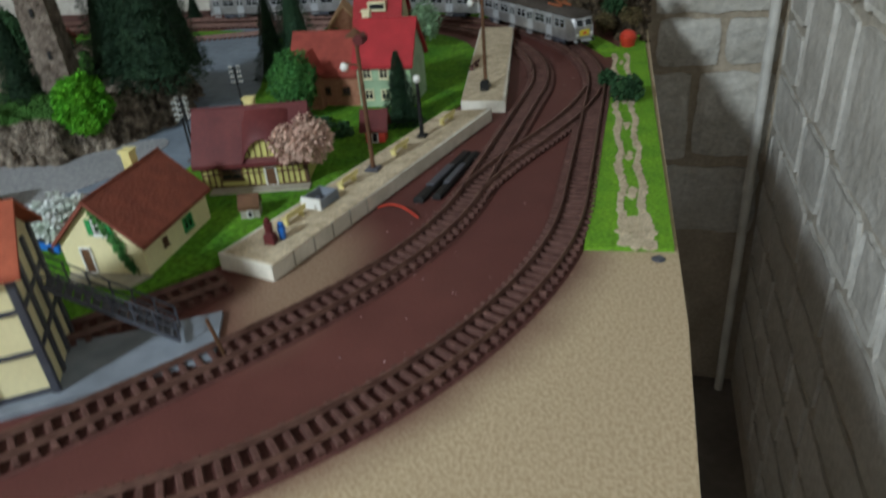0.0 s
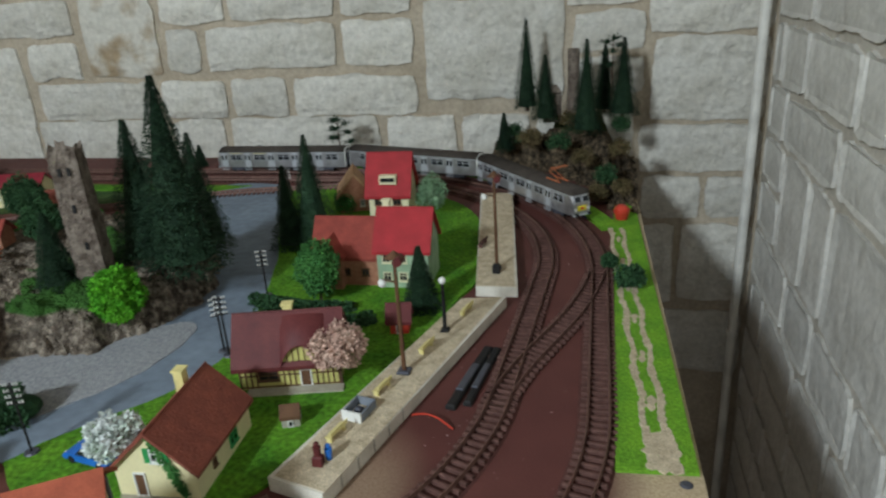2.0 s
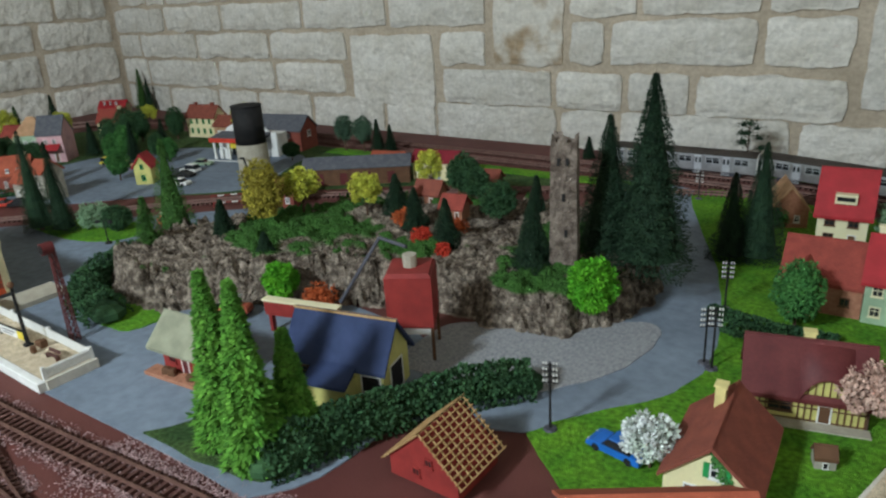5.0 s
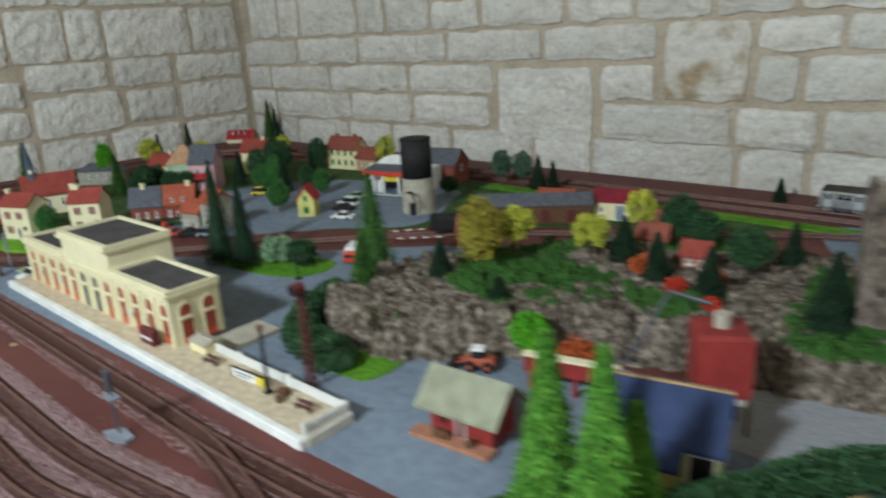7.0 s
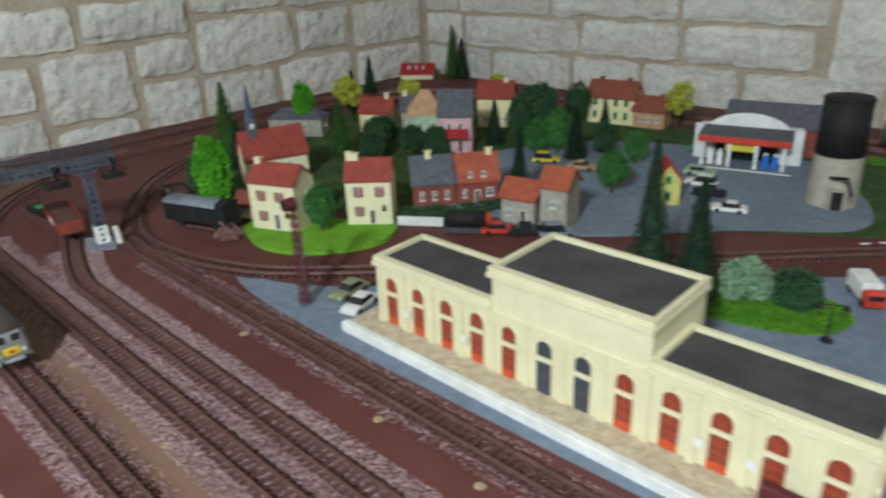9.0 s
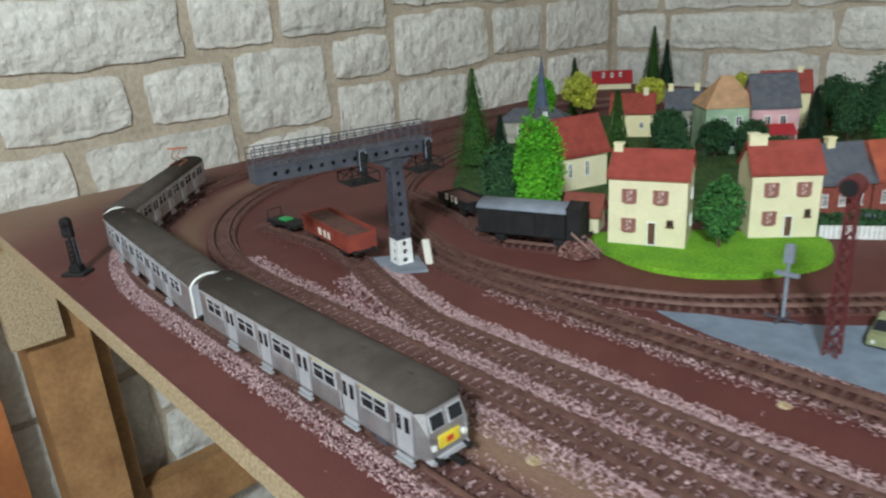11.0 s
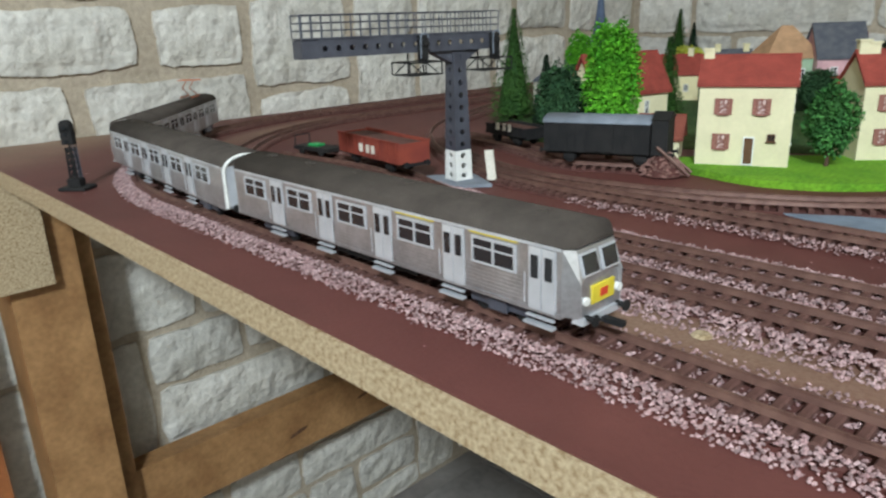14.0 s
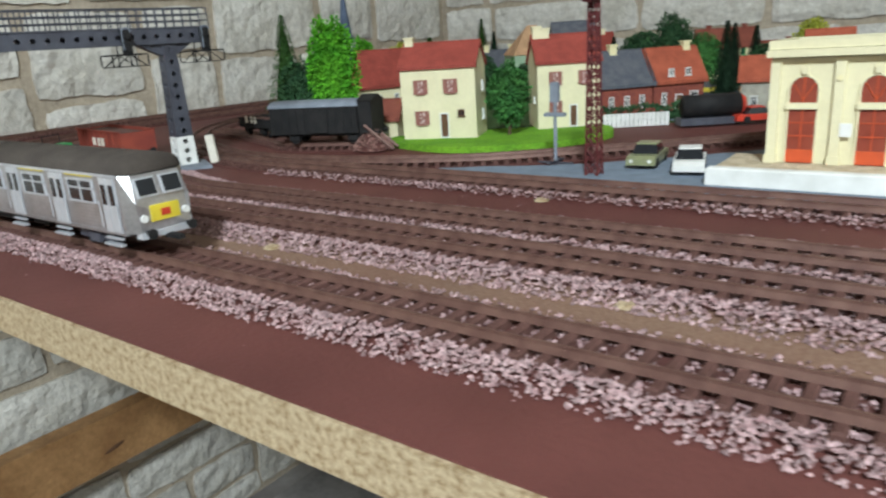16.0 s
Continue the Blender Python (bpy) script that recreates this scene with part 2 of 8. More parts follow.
def board_paint():
    """Brown paint sprayed along the tracks, thinning out to bare chipboard in the corner beyond the outer track."""
    m = mat("board_paint", (0.098, 0.032, 0.029), (0.136, 0.049, 0.041), 0.62, scale=2.6, fine=0.10, bump=0.10, bscale=420, lo=0.36, hi=0.70)
    n, l = m.node_tree.nodes, m.node_tree.links
    p = n["Principled BSDF"]
    brown = p.inputs["Base Color"].links[0].from_socket
    co = n.new("ShaderNodeTexCoord")

    def math_node(op, a, b=None, c=None):
        q = n.new("ShaderNodeMath")
        q.operation = op
        for i, v in enumerate((a, b, c)):
            if v is None:
                continue
            if isinstance(v, (int, float)):
                q.inputs[i].default_value = v
            else:
                l.new(v, q.inputs[i])
        return q.outputs[0]

    def chips(scale):
        nz = n.new("ShaderNodeTexNoise")
        nz.inputs["Scale"].default_value, nz.inputs["Detail"].default_value = scale, 5
        l.new(co.outputs["Object"], nz.inputs["Vector"])
        return nz.outputs["Fac"]

    sep = n.new("ShaderNodeSeparateXYZ")
    l.new(co.outputs["Object"], sep.inputs[0])
    x, y = sep.outputs[0], sep.outputs[1]
    # bare corner: beyond the outer curve about (-0.26, 0.85)
    dx, dy = math_node("ADD", x, 0.26), math_node("MINIMUM", math_node("ADD", y, -0.85), 0.0)
    d = math_node("SQRT", math_node("ADD", math_node("MULTIPLY", dx, dx), math_node("MULTIPLY", dy, dy)))
    d = math_node("ADD", d, math_node("MULTIPLY", math_node("ADD", chips(14), -0.5), 0.03))
    bare = n.new("ShaderNodeMapRange")
    bare.interpolation_type = "SMOOTHSTEP"
    bare.inputs["From Min"].default_value, bare.inputs["From Max"].default_value = 0.366, 0.412
    l.new(d, bare.inputs["Value"])
    right = math_node("GREATER_THAN", x, -0.25)
    # thin spray between the front tracks
    band = n.new("ShaderNodeMapRange")
    band.interpolation_type = "SMOOTHSTEP"
    band.inputs["From Min"].default_value, band.inputs["From Max"].default_value = 0.034, 0.004
    bx, by = math_node("MINIMUM", math_node("ADD", x, 2.0), 0.0), math_node("ADD", y, -0.703)
    ring = math_node("SQRT", math_node("ADD", math_node("MULTIPLY", bx, bx), math_node("MULTIPLY", by, by)))
    l.new(math_node("ABSOLUTE", math_node("ADD", ring, -0.36)), band.inputs["Value"])
    left = math_node("MULTIPLY", math_node("LESS_THAN", x, -1.2), math_node("LESS_THAN", y, 0.72))
    thin = math_node("MULTIPLY", math_node("MULTIPLY", band.outputs[0], left), math_node("MULTIPLY", chips(5), 0.46))
    edge = n.new("ShaderNodeMapRange")
    edge.interpolation_type = "SMOOTHSTEP"
    edge.inputs["From Min"].default_value, edge.inputs["From Max"].default_value = -2.1, -2.34
    l.new(math_node("ADD", x, math_node("MULTIPLY", y, 0.55)), edge.inputs["Value"])
    thin = math_node("MAXIMUM", thin, math_node("MULTIPLY", edge.outputs[0], math_node("MULTIPLY", chips(4), 0.8)))
    # spray also thin before the island platform
    px, py = math_node("MULTIPLY", math_node("ADD", x, 0.055), 1.6), math_node("MULTIPLY", math_node("ADD", y, -0.735), 0.8)
    spot = n.new("ShaderNodeMapRange")
    spot.interpolation_type = "SMOOTHSTEP"
    spot.inputs["From Min"].default_value, spot.inputs["From Max"].default_value = 0.085, 0.015
    l.new(math_node("SQRT", math_node("ADD", math_node("MULTIPLY", px, px), math_node("MULTIPLY", py, py))), spot.inputs["Value"])
    thin = math_node("MAXIMUM", thin, math_node("MULTIPLY", spot.outputs[0], 0.42))
    fac = math_node("MAXIMUM", math_node("MULTIPLY", bare.outputs[0], right), thin)
    rmp = n.new("ShaderNodeValToRGB")
    rmp.color_ramp.elements[0].position, rmp.color_ramp.elements[1].position = 0.4, 0.62
    rmp.color_ramp.elements[0].color, rmp.color_ramp.elements[1].color = (0.54, 0.43, 0.29, 1), (0.40, 0.30, 0.19, 1)
    l.new(chips(520), rmp.inputs["Fac"])
    mix = n.new("ShaderNodeMix")
    mix.data_type = "RGBA"
    l.new(fac, mix.inputs["Factor"])
    l.new(brown, mix.inputs["A"])
    l.new(rmp.outputs["Color"], mix.inputs["B"])
    l.new(mix.outputs["Result"], p.inputs["Base Color"])
    return m


PAINT = board_paint()


# ---- mesh building ----
class Form:
    """Collects vertices and faces of one part."""

    def __init__(self):
        self.v, self.f = [], []

    def add(self, vs, fs):
        k = len(self.v)
        self.v += [tuple(p) for p in vs]
        self.f += [tuple(i + k for i in q) for q in fs]
        return self

    def box(self, x0, x1, y0, y1, z0, z1):
        return self.add([(x, y, z) for z in (z0, z1) for y in (y0, y1) for x in (x0, x1)],
                        [(0, 2, 3, 1), (4, 5, 7, 6), (0, 1, 5, 4), (2, 6, 7, 3), (0, 4, 6, 2), (1, 3, 7, 5)])

    def chamfer(self, x0, x1, y0, y1, z0, z1, c):
        """A box whose upper edges are taken off."""
        return self.add([(x0, y0, z0), (x1, y0, z0), (x1, y1, z0), (x0, y1, z0), (x0, y0, z1 - c), (x1, y0, z1 - c), (x1, y1, z1 - c), (x0, y1, z1 - c),
                         (x0 + c, y0 + c, z1), (x1 - c, y0 + c, z1), (x1 - c, y1 - c, z1), (x0 + c, y1 - c, z1)],
                        [(3, 2, 1, 0), (0, 1, 5, 4), (1, 2, 6, 5), (2, 3, 7, 6), (3, 0, 4, 7), (4, 5, 9, 8), (5, 6, 10, 9), (6, 7, 11, 10), (7, 4, 8, 11), (8, 9, 10, 11)])

    def prism(self, pts, z0, z1, inset=0.0):
        """An outline in plan, counter-clockwise, raised from z0 to z1."""
        n = len(pts)
        cx, cy = sum(p[0] for p in pts) / n, sum(p[1] for p in pts) / n
        top = [(p[0] + (cx - p[0]) * inset, p[1] + (cy - p[1]) * inset, z1) for p in pts]
        return self.add([(p[0], p[1], z0) for p in pts] + top,
                        [tuple(range(n - 1, -1, -1)), tuple(range(n, 2 * n))] + [(i, (i + 1) % n, n + (i + 1) % n, n + i) for i in range(n)])

    def along(self, pts, x0, x1):
        """An outline in (y, z), counter-clockwise seen from +x, drawn out along x."""
        n = len(pts)
        return self.add([(x0, p[0], p[1]) for p in pts] + [(x1, p[0], p[1]) for p in pts],
                        [tuple(range(n - 1, -1, -1)), tuple(range(n, 2 * n))] + [(i, (i + 1) % n, n + (i + 1) % n, n + i) for i in range(n)])

    def cyl(self, x, y, z0, z1, r0, r1=None, n=12):
        r1 = r0 if r1 is None else r1
        c = [(math.cos(2 * math.pi * i / n), math.sin(2 * math.pi * i / n)) for i in range(n)]
        return self.add([(x + r0 * a, y + r0 * b, z0) for a, b in c] + [(x + r1 * a, y + r1 * b, z1) for a, b in c],
                        [tuple(range(n - 1, -1, -1)), tuple(range(n, 2 * n))] + [(i, (i + 1) % n, n + (i + 1) % n, n + i) for i in range(n)])

    def wheel(self, x, y0, y1, z, r, n=14):
        c = [(math.cos(2 * math.pi * i / n), math.sin(2 * math.pi * i / n)) for i in range(n)]
        return self.add([(x + r * a, y0, z + r * b) for a, b in c] + [(x + r * a, y1, z + r * b) for a, b in c],
                        [tuple(range(n)), tuple(range(2 * n - 1, n - 1, -1))] + [(i, n + i, n + (i + 1) % n, (i + 1) % n) for i in range(n)])

    def rod(self, a, b, r, n=6, r1=None):
        a, b = Vector(a), Vector(b)
        q = (b - a).to_track_quat("Z", "Y").to_matrix()
        r1 = r if r1 is None else r1
        c = [(math.cos(2 * math.pi * i / n), math.sin(2 * math.pi * i / n)) for i in range(n)]
        return self.add([a + q @ Vector((r * u, r * w, 0)) for u, w in c] + [b + q @ Vector((r1 * u, r1 * w, 0)) for u, w in c],
                        [tuple(range(n - 1, -1, -1)), tuple(range(n, 2 * n))] + [(i, (i + 1) % n, n + (i + 1) % n, n + i) for i in range(n)])

    def ball(self, c, r, n=8, m=6, sz=1.0):
        vs = [(c[0], c[1], c[2] - r * sz)]
        for j in range(1, m):
            t = math.pi * j / m
            vs += [(c[0] + r * math.sin(t) * math.cos(2 * math.pi * i / n), c[1] + r * math.sin(t) * math.sin(2 * math.pi * i / n), c[2] - r * sz * math.cos(t)) for i in range(n)]
        vs.append((c[0], c[1], c[2] + r * sz))
        fs = [(0, 1 + (i + 1) % n, 1 + i) for i in range(n)]
        for j in range(m - 2):
            fs += [(1 + j * n + i, 1 + j * n + (i + 1) % n, 1 + (j + 1) * n + (i + 1) % n, 1 + (j + 1) * n + i) for i in range(n)]
        k = len(vs) - 1
        return self.add(vs, fs + [(k, 1 + (m - 2) * n + i, 1 + (m - 2) * n + (i + 1) % n) for i in range(n)])

    def turned(self, m):
        """Moves all that is there by the pose m."""
        self.v = [tuple(m @ Vector(p)) for p in self.v]
        return self

    def mesh(self, name, material, smooth=False):
        me = bpy.data.meshes.new(name)
        me.from_pydata(self.v, [], self.f)
        me.materials.append(material)
        if smooth:
            me.polygons.foreach_set("use_smooth", [True] * len(me.polygons))
        me.update()
        return me


def part(name, form, material, parent=None, label="", smooth=False, m=None, kind=""):
    ob = new(name, form.mesh(name, material, smooth) if isinstance(form, Form) else form)
    if parent is not None:
        ob.parent = parent
    if m is not None:
        ob.matrix_basis = m
    return tagged(ob, label, kind=kind)


def thing(name, label, category, m=None, group="", kind=""):
    ob = new(name)
    ob.empty_display_size = 0.01
    if m is not None:
        ob.matrix_basis = m
    return tagged(ob, label, category, group, kind)


def solid(name, form, material, label, category, m=None, group="", kind="", smooth=False):
    return tagged(part(name, form, material, None, label, smooth, m), category=category, group=group, kind=kind)


# ---- room ----
XL, XR, YB, YF, ZF, ZC = -2.5, 0.378, 1.692, -4.4, -0.82, 2.2
T = 0.12
floor = solid("floor", Form().box(XL - T, XR + T, YF - T, YB + T, ZF - 0.1, ZF), CONCRETE, "grey concrete floor under the layout", "floor", kind="structure")
TILE = mat("floor_tile", (0.27, 0.25, 0.235), (0.20, 0.185, 0.175), 0.55, scale=7, fine=0.12, vary=0.07)
TILE_MESH = Form().chamfer(-0.1475, 0.1475, -0.1475, 0.1475, 0.0, 0.006, 0.0015).mesh("tile", TILE)
for i in range(9):
    for j in range(19):
        part("tile", TILE_MESH, None, floor, m=pose(XL + 0.20 + i * 0.30, YB - 0.18 - j * 0.30, ZF))
# unseen; its dark colour holds down the ambient light
ceiling = solid("ceiling", Form().box(XL - T, XR + T, YF - T, YB + T, ZC, ZC + 0.1), LOWBOUNCE, "unseen plain ceiling, coloured dark brown to cut bounce", "ceiling", kind="structure")
wall_back = solid("wall_back", Form().box(XL - T, XR + T, YB, YB + T, ZF, ZC), MORTAR, "wall of pale rough-faced stones in beige mortar", "wall", kind="structure")
wall_left = solid("wall_left", Form().box(XL - T, XL, YF, YB, ZF, ZC), MORTAR, "wall of pale rough-faced stones in beige mortar", "wall", kind="structure")
wall_right = solid("wall_right", Form().box(XR, XR + T, YF, YB, ZF, ZC), LITMORTAR, "wall of pale rough-faced stones, partly in shadow", "wall", kind="structure")
WX0, WX1, WZ0, WZ1 = -1.6, -0.3, 0.3, 1.4
DX0, DX1, DZ1 = -2.44, -1.72, 1.2
# unseen closing wall, dark for the same low bounce; its openings are added
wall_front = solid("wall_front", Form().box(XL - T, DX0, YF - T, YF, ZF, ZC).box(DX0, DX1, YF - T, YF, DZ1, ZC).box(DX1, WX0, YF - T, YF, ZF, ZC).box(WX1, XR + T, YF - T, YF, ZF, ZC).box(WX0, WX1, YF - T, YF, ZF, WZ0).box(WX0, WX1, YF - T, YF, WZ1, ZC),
                   LOWBOUNCE, "unseen dark brown wall with an added window and glazed door", "wall", kind="structure")
# unseen door frame, added round the opening in the front wall
added_door = thing("added_door", "unseen white framed glazed door, added in the front wall", "door", kind="structure")
part("door_frame", Form().box(DX0, DX0 + 0.06, YF - 0.08, YF - 0.03, ZF, DZ1).box(DX1 - 0.06, DX1, YF - 0.08, YF - 0.03, ZF, DZ1).box(DX0 + 0.06, DX1 - 0.06, YF - 0.08, YF - 0.03, DZ1 - 0.08, DZ1).box(DX0 + 0.06, DX1 - 0.06, YF - 0.08, YF - 0.03, ZF, ZF + 0.14), WHITE, added_door)
# unseen window frame, added where the fill lamp comes in
added_window = thing("added_window", "unseen white framed window with two panes, added for the fill", "window", kind="structure")
wf = Form().box(WX0, WX0 + 0.05, YF - 0.08, YF - 0.04, WZ0, WZ1).box(WX1 - 0.05, WX1, YF - 0.08, YF - 0.04, WZ0, WZ1)
wf.box(WX0 + 0.05, WX1 - 0.05, YF - 0.08, YF - 0.04, WZ0, WZ0 + 0.05).box(WX0 + 0.05, WX1 - 0.05, YF - 0.08, YF - 0.04, WZ1 - 0.05, WZ1).box((WX0 + WX1) / 2 - 0.025, (WX0 + WX1) / 2 + 0.025, YF - 0.08, YF - 0.04, WZ0 + 0.05, WZ1 - 0.05)
part("window_frame", wf, WHITE, added_window)


def stone_mesh(w, h, deep, rng, nx=18, nz=11):
    """A rough-faced stone, w wide and h high about its middle, its face at -y."""
    f = Form()
    rows = []
    ox, oz = rng.uniform(0, 90), rng.uniform(0, 90)
    for j in range(nz + 1):
        row = []
        for i in range(nx + 1):
            u, t = i / nx, j / nz
            edge = min(u, 1 - u) * w
            edge = min(edge, min(t, 1 - t) * h)
            x, z = (u - 0.5) * w, (t - 0.5) * h
            r = noise.noise(Vector((x * 38 + ox, z * 38 + oz, 3)))
            r2 = noise.noise(Vector((x * 9 + ox, z * 9 + oz, 8))) + 0.2 * abs(noise.noise(Vector((x * 50 + ox, z * 50 + oz, 12))))
            border = i in (0, nx) or j in (0, nz)
            if border:
                cn = 0.0028 * max(0, 1 - abs(min(u, 1 - u) * w) / 0.018) * max(0, 1 - abs(min(t, 1 - t) * h) / 0.018)
                x, z = x - cn * (1 if x > 0 else -1), z - cn * (1 if z > 0 else -1)
                x += 0.006 * noise.noise(Vector((x * 17 + ox, z * 17 + oz, 1))) + 0.003 * noise.noise(Vector((x * 60 + ox, z * 60 + oz, 2)))
                z += 0.007 * noise.noise(Vector((x * 17 + ox, z * 17 + oz, 5))) + 0.003 * noise.noise(Vector((x * 60 + ox, z * 60 + oz, 6)))
            y = -0.005 if border else -deep * (0.55 + 0.45 * min(1.0, edge / 0.014)) * (0.8 + 0.45 * r + 0.35 * r2)
            row.append(len(f.v))
            f.v.append((x, y, z))
        rows.append(row)
    for j in range(nz):
        for i in range(nx):
            f.f.append((rows[j][i], rows[j][i + 1], rows[j + 1][i + 1], rows[j + 1][i]))
    rim = [rows[0][i] for i in range(nx + 1)] + [rows[j][nx] for j in range(1, nz + 1)] + [rows[nz][i] for i in range(nx - 1, -1, -1)] + [rows[j][0] for j in range(nz - 1, 0, -1)]
    back = []
    for k in rim:
        x, y, z = f.v[k]
        back.append(len(f.v))
        f.v.append((x, 0.004, z))
    for a in range(len(rim)):
        b = (a + 1) % len(rim)
        f.f.append((rim[b], rim[a], back[a], back[b]))
    return f


def lay_stones(wall, stones, place, seed, material=None, relief=1.0):
    rng = random.Random(seed)
    for u0, u1, z0, z1 in stones:
        f = stone_mesh(u1 - u0, z1 - z0, rng.uniform(0.007, 0.0115) * relief, rng)
        part("stone", f, STAINED if (u0, z0) == (-0.955, 0.170) else material or STONE, wall, m=place((u0 + u1) / 2, (z0 + z1) / 2))


def fill_courses(u_from, u_to, z_from, z_to, seed):
    """Courses of stones of uneven height and length; now and then one tall stone beside two low ones."""
    rng, out, z = random.Random(seed), [], z_from
    while z < z_to - 0.03:
        h = min(rng.choice((0.085, 0.10, 0.15, 0.17)), z_to - z)
        u = u_from - rng.uniform(0, 0.1)
        while u < u_to - 0.03:
            w = rng.choice((0.11, 0.16, 0.21, 0.27)) * rng.uniform(0.9, 1.1)
            a, b = max(u, u_from) + 0.0075, min(u + w, u_to) - 0.0075
            if b - a > 0.04:
                if h > 0.14 and rng.random() < 0.4:
                    k = rng.uniform(0.45, 0.55) * h
                    out += [(a, b, z + 0.006, z + k - 0.006), (a, b, z + k + 0.006, z + h - 0.006)]
                else:
                    out.append((a, b, z + 0.006, z + h - 0.006))
            u += w
        z += h
    return out


# back wall: the courses above the table as they lie, the rest filled in
back = []
TALL = [(-1.392, -1.128, 0.066, 0.236), (-0.955, -0.785, 0.170, 0.326), (-0.229, 0.024, 0.108, 0.286), (0.180, 0.371, 0.062, 0.203), (0.173, 0.370, 0.213, 0.286), (0.173, 0.290, 0.297, 0.328), (0.305, 0.370, 0.297, 0.328), (0.165, 0.371, -0.032, 0.052),
        (0.172, 0.274, -0.124, -0.043), (0.286, 0.371, -0.122, -0.045), (0.247, 0.371, -0.288, -0.137), (0.166, 0.235, -0.300, -0.137), (0.200, 0.369, -0.452, -0.316)]
for z0, z1, joints in ((-0.03, 0.083, (-2.49, -2.24, -1.98, -1.79, -1.56, -1.29, -1.128, -0.795, -0.660, -0.326, -0.171, -0.028, 0.07, 0.160)),
                       (0.083, 0.170, (-2.49, -2.34, -1.962, -1.70, -1.42)), (0.075, 0.163, (-1.108, -0.804, -0.645, -0.510, -0.244)), (0.106, 0.182, (0.035, 0.172)), (0.182, 0.258, (0.035, 0.172)),
                       (0.170, 0.250, (-2.49, -2.36, -2.05, -1.71, -1.405)), (0.163, 0.247, (-1.112, -0.97)), (0.170, 0.262, (-0.775, -0.686, -0.396, -0.246)),
                       (0.258, 0.330, (0.025, 0.162)), (0.250, 0.332, (-2.49, -2.20, -1.91, -1.56, -1.26, -0.97)), (0.262, 0.332, (-0.775, -0.622, -0.395, -0.244))):
    back += [(a + 0.0075, b - 0.0075, z0 + 0.0055, z1 - 0.0055) for a, b in zip(joints, joints[1:])]
back += TALL
back += fill_courses(XL + 0.01, XR - 0.002, 0.332, 0.66, 5) + fill_courses(XL + 0.01, 0.16, -0.60, -0.03, 6)
lay_stones(wall_back, back, lambda u, z: pose(u, YB, z), 11)
# left wall, along y
left = [(0.292, 0.464, 0.082, 0.160), (0.494, 0.618, 0.080, 0.158), (0.638, 0.810, 0.044, 0.171), (0.832, 0.956, 0.110, 0.178), (0.975, 1.225, 0.100, 0.212), (1.248, 1.405, 0.112, 0.208), (1.43, 1.67, 0.105, 0.21),
        (0.20, 0.367, -0.02, 0.066), (0.392, 0.620, -0.035, 0.062), (0.640, 0.81, -0.035, 0.030), (0.832, 0.956, -0.03, 0.095), (0.975, 1.16, -0.03, 0.085), (1.18, 1.405, -0.03, 0.092), (1.43, 1.67, -0.03, 0.088),
        (0.302, 0.562, 0.174, 0.262), (0.583, 0.716, 0.182, 0.262), (0.735, 0.958, 0.192, 0.262), (0.975, 1.20, 0.226, 0.30), (1.22, 1.405, 0.222, 0.30), (1.43, 1.67, 0.225, 0.30), (0.05, 0.272, 0.08, 0.17), (-0.05, 0.18, -0.02, 0.066), (0.06, 0.28, 0.185, 0.262)]
left += fill_courses(-0.3, YB - 0.02, 0.302, 0.62, 7) + fill_courses(-0.4, 0.11, -0.75, -0.04, 8)
left += [(0.125, 0.330, -0.140, -0.045), (0.125, 0.262, -0.302, -0.152), (0.275, 0.332, -0.302, -0.152), (0.130, 0.250, -0.500, -0.315), (0.263, 0.322, -0.500, -0.315), (0.130, 0.240, -0.640, -0.512), (0.253, 0.385, -0.680, -0.512), (0.130, 0.240, -0.80, -0.652), (0.253, 0.385, -0.80, -0.693),
         (0.345, 0.489, -0.287, -0.165), (0.503, 0.660, -0.290, -0.165), (0.675, 0.860, -0.288, -0.165), (0.412, 0.556, -0.378, -0.302), (0.568, 0.702, -0.372, -0.302), (0.716, 0.880, -0.376, -0.302), (0.335, 0.400, -0.495, -0.302),
         (0.415, 0.706, -0.486, -0.392), (0.720, 0.915, -0.490, -0.390), (0.400, 0.634, -0.590, -0.500), (0.648, 0.905, -0.600, -0.502), (0.500, 0.634, -0.680, -0.602), (0.400, 0.487, -0.680, -0.602), (0.646, 0.905, -0.678, -0.612),
         (0.400, 0.640, -0.800, -0.693), (0.652, 0.754, -0.800, -0.692), (0.767, 0.910, -0.757, -0.692), (0.770, 0.916, -0.814, -0.769), (0.922, 1.020, -0.805, -0.660)]
left += fill_courses(0.345, 0.92, -0.155, -0.04, 15) + fill_courses(0.925, YB - 0.02, -0.65, -0.04, 16) + fill_courses(1.03, YB - 0.02, -0.80, -0.65, 17)
lay_stones(wall_left, left, lambda u, z: pose(XL, u, z, 0, 0, 90), 12)
right = fill_courses(-0.1, YB - 0.02, -0.75, 0.56, 9)
lay_stones(wall_right, right, lambda u, z: pose(XR, u, z, 0, 0, -90), 13, DRESSED, 0.40)
pipe = thing("wall_pipe", "thin cream-painted pipe running up the stone corner", "pipe")
part("tube", Form().cyl(0.350, 1.658, ZF, ZC, 0.0085, n=24), PIPE, pipe)
for z in (-0.35, 0.45):
    part("clip", Form().cyl(0.350, 1.658, z, z + 0.010, 0.0105, n=16).box(0.345, 0.355, 1.658, YB, z, z + 0.010), PIPE, pipe)
lamp = thing("ceiling_lamp", "white ceiling lamp with a flat opal shade", "lamp", pose(*LAMP))
part("shade", Form().cyl(0, 0, 0.0, 0.03, 0.16, 0.14, 24), WHITE, lamp)
part("rod", Form().cyl(0, 0, 0.03, ZC - LAMP.z, 0.01, n=10), GREY, lamp)

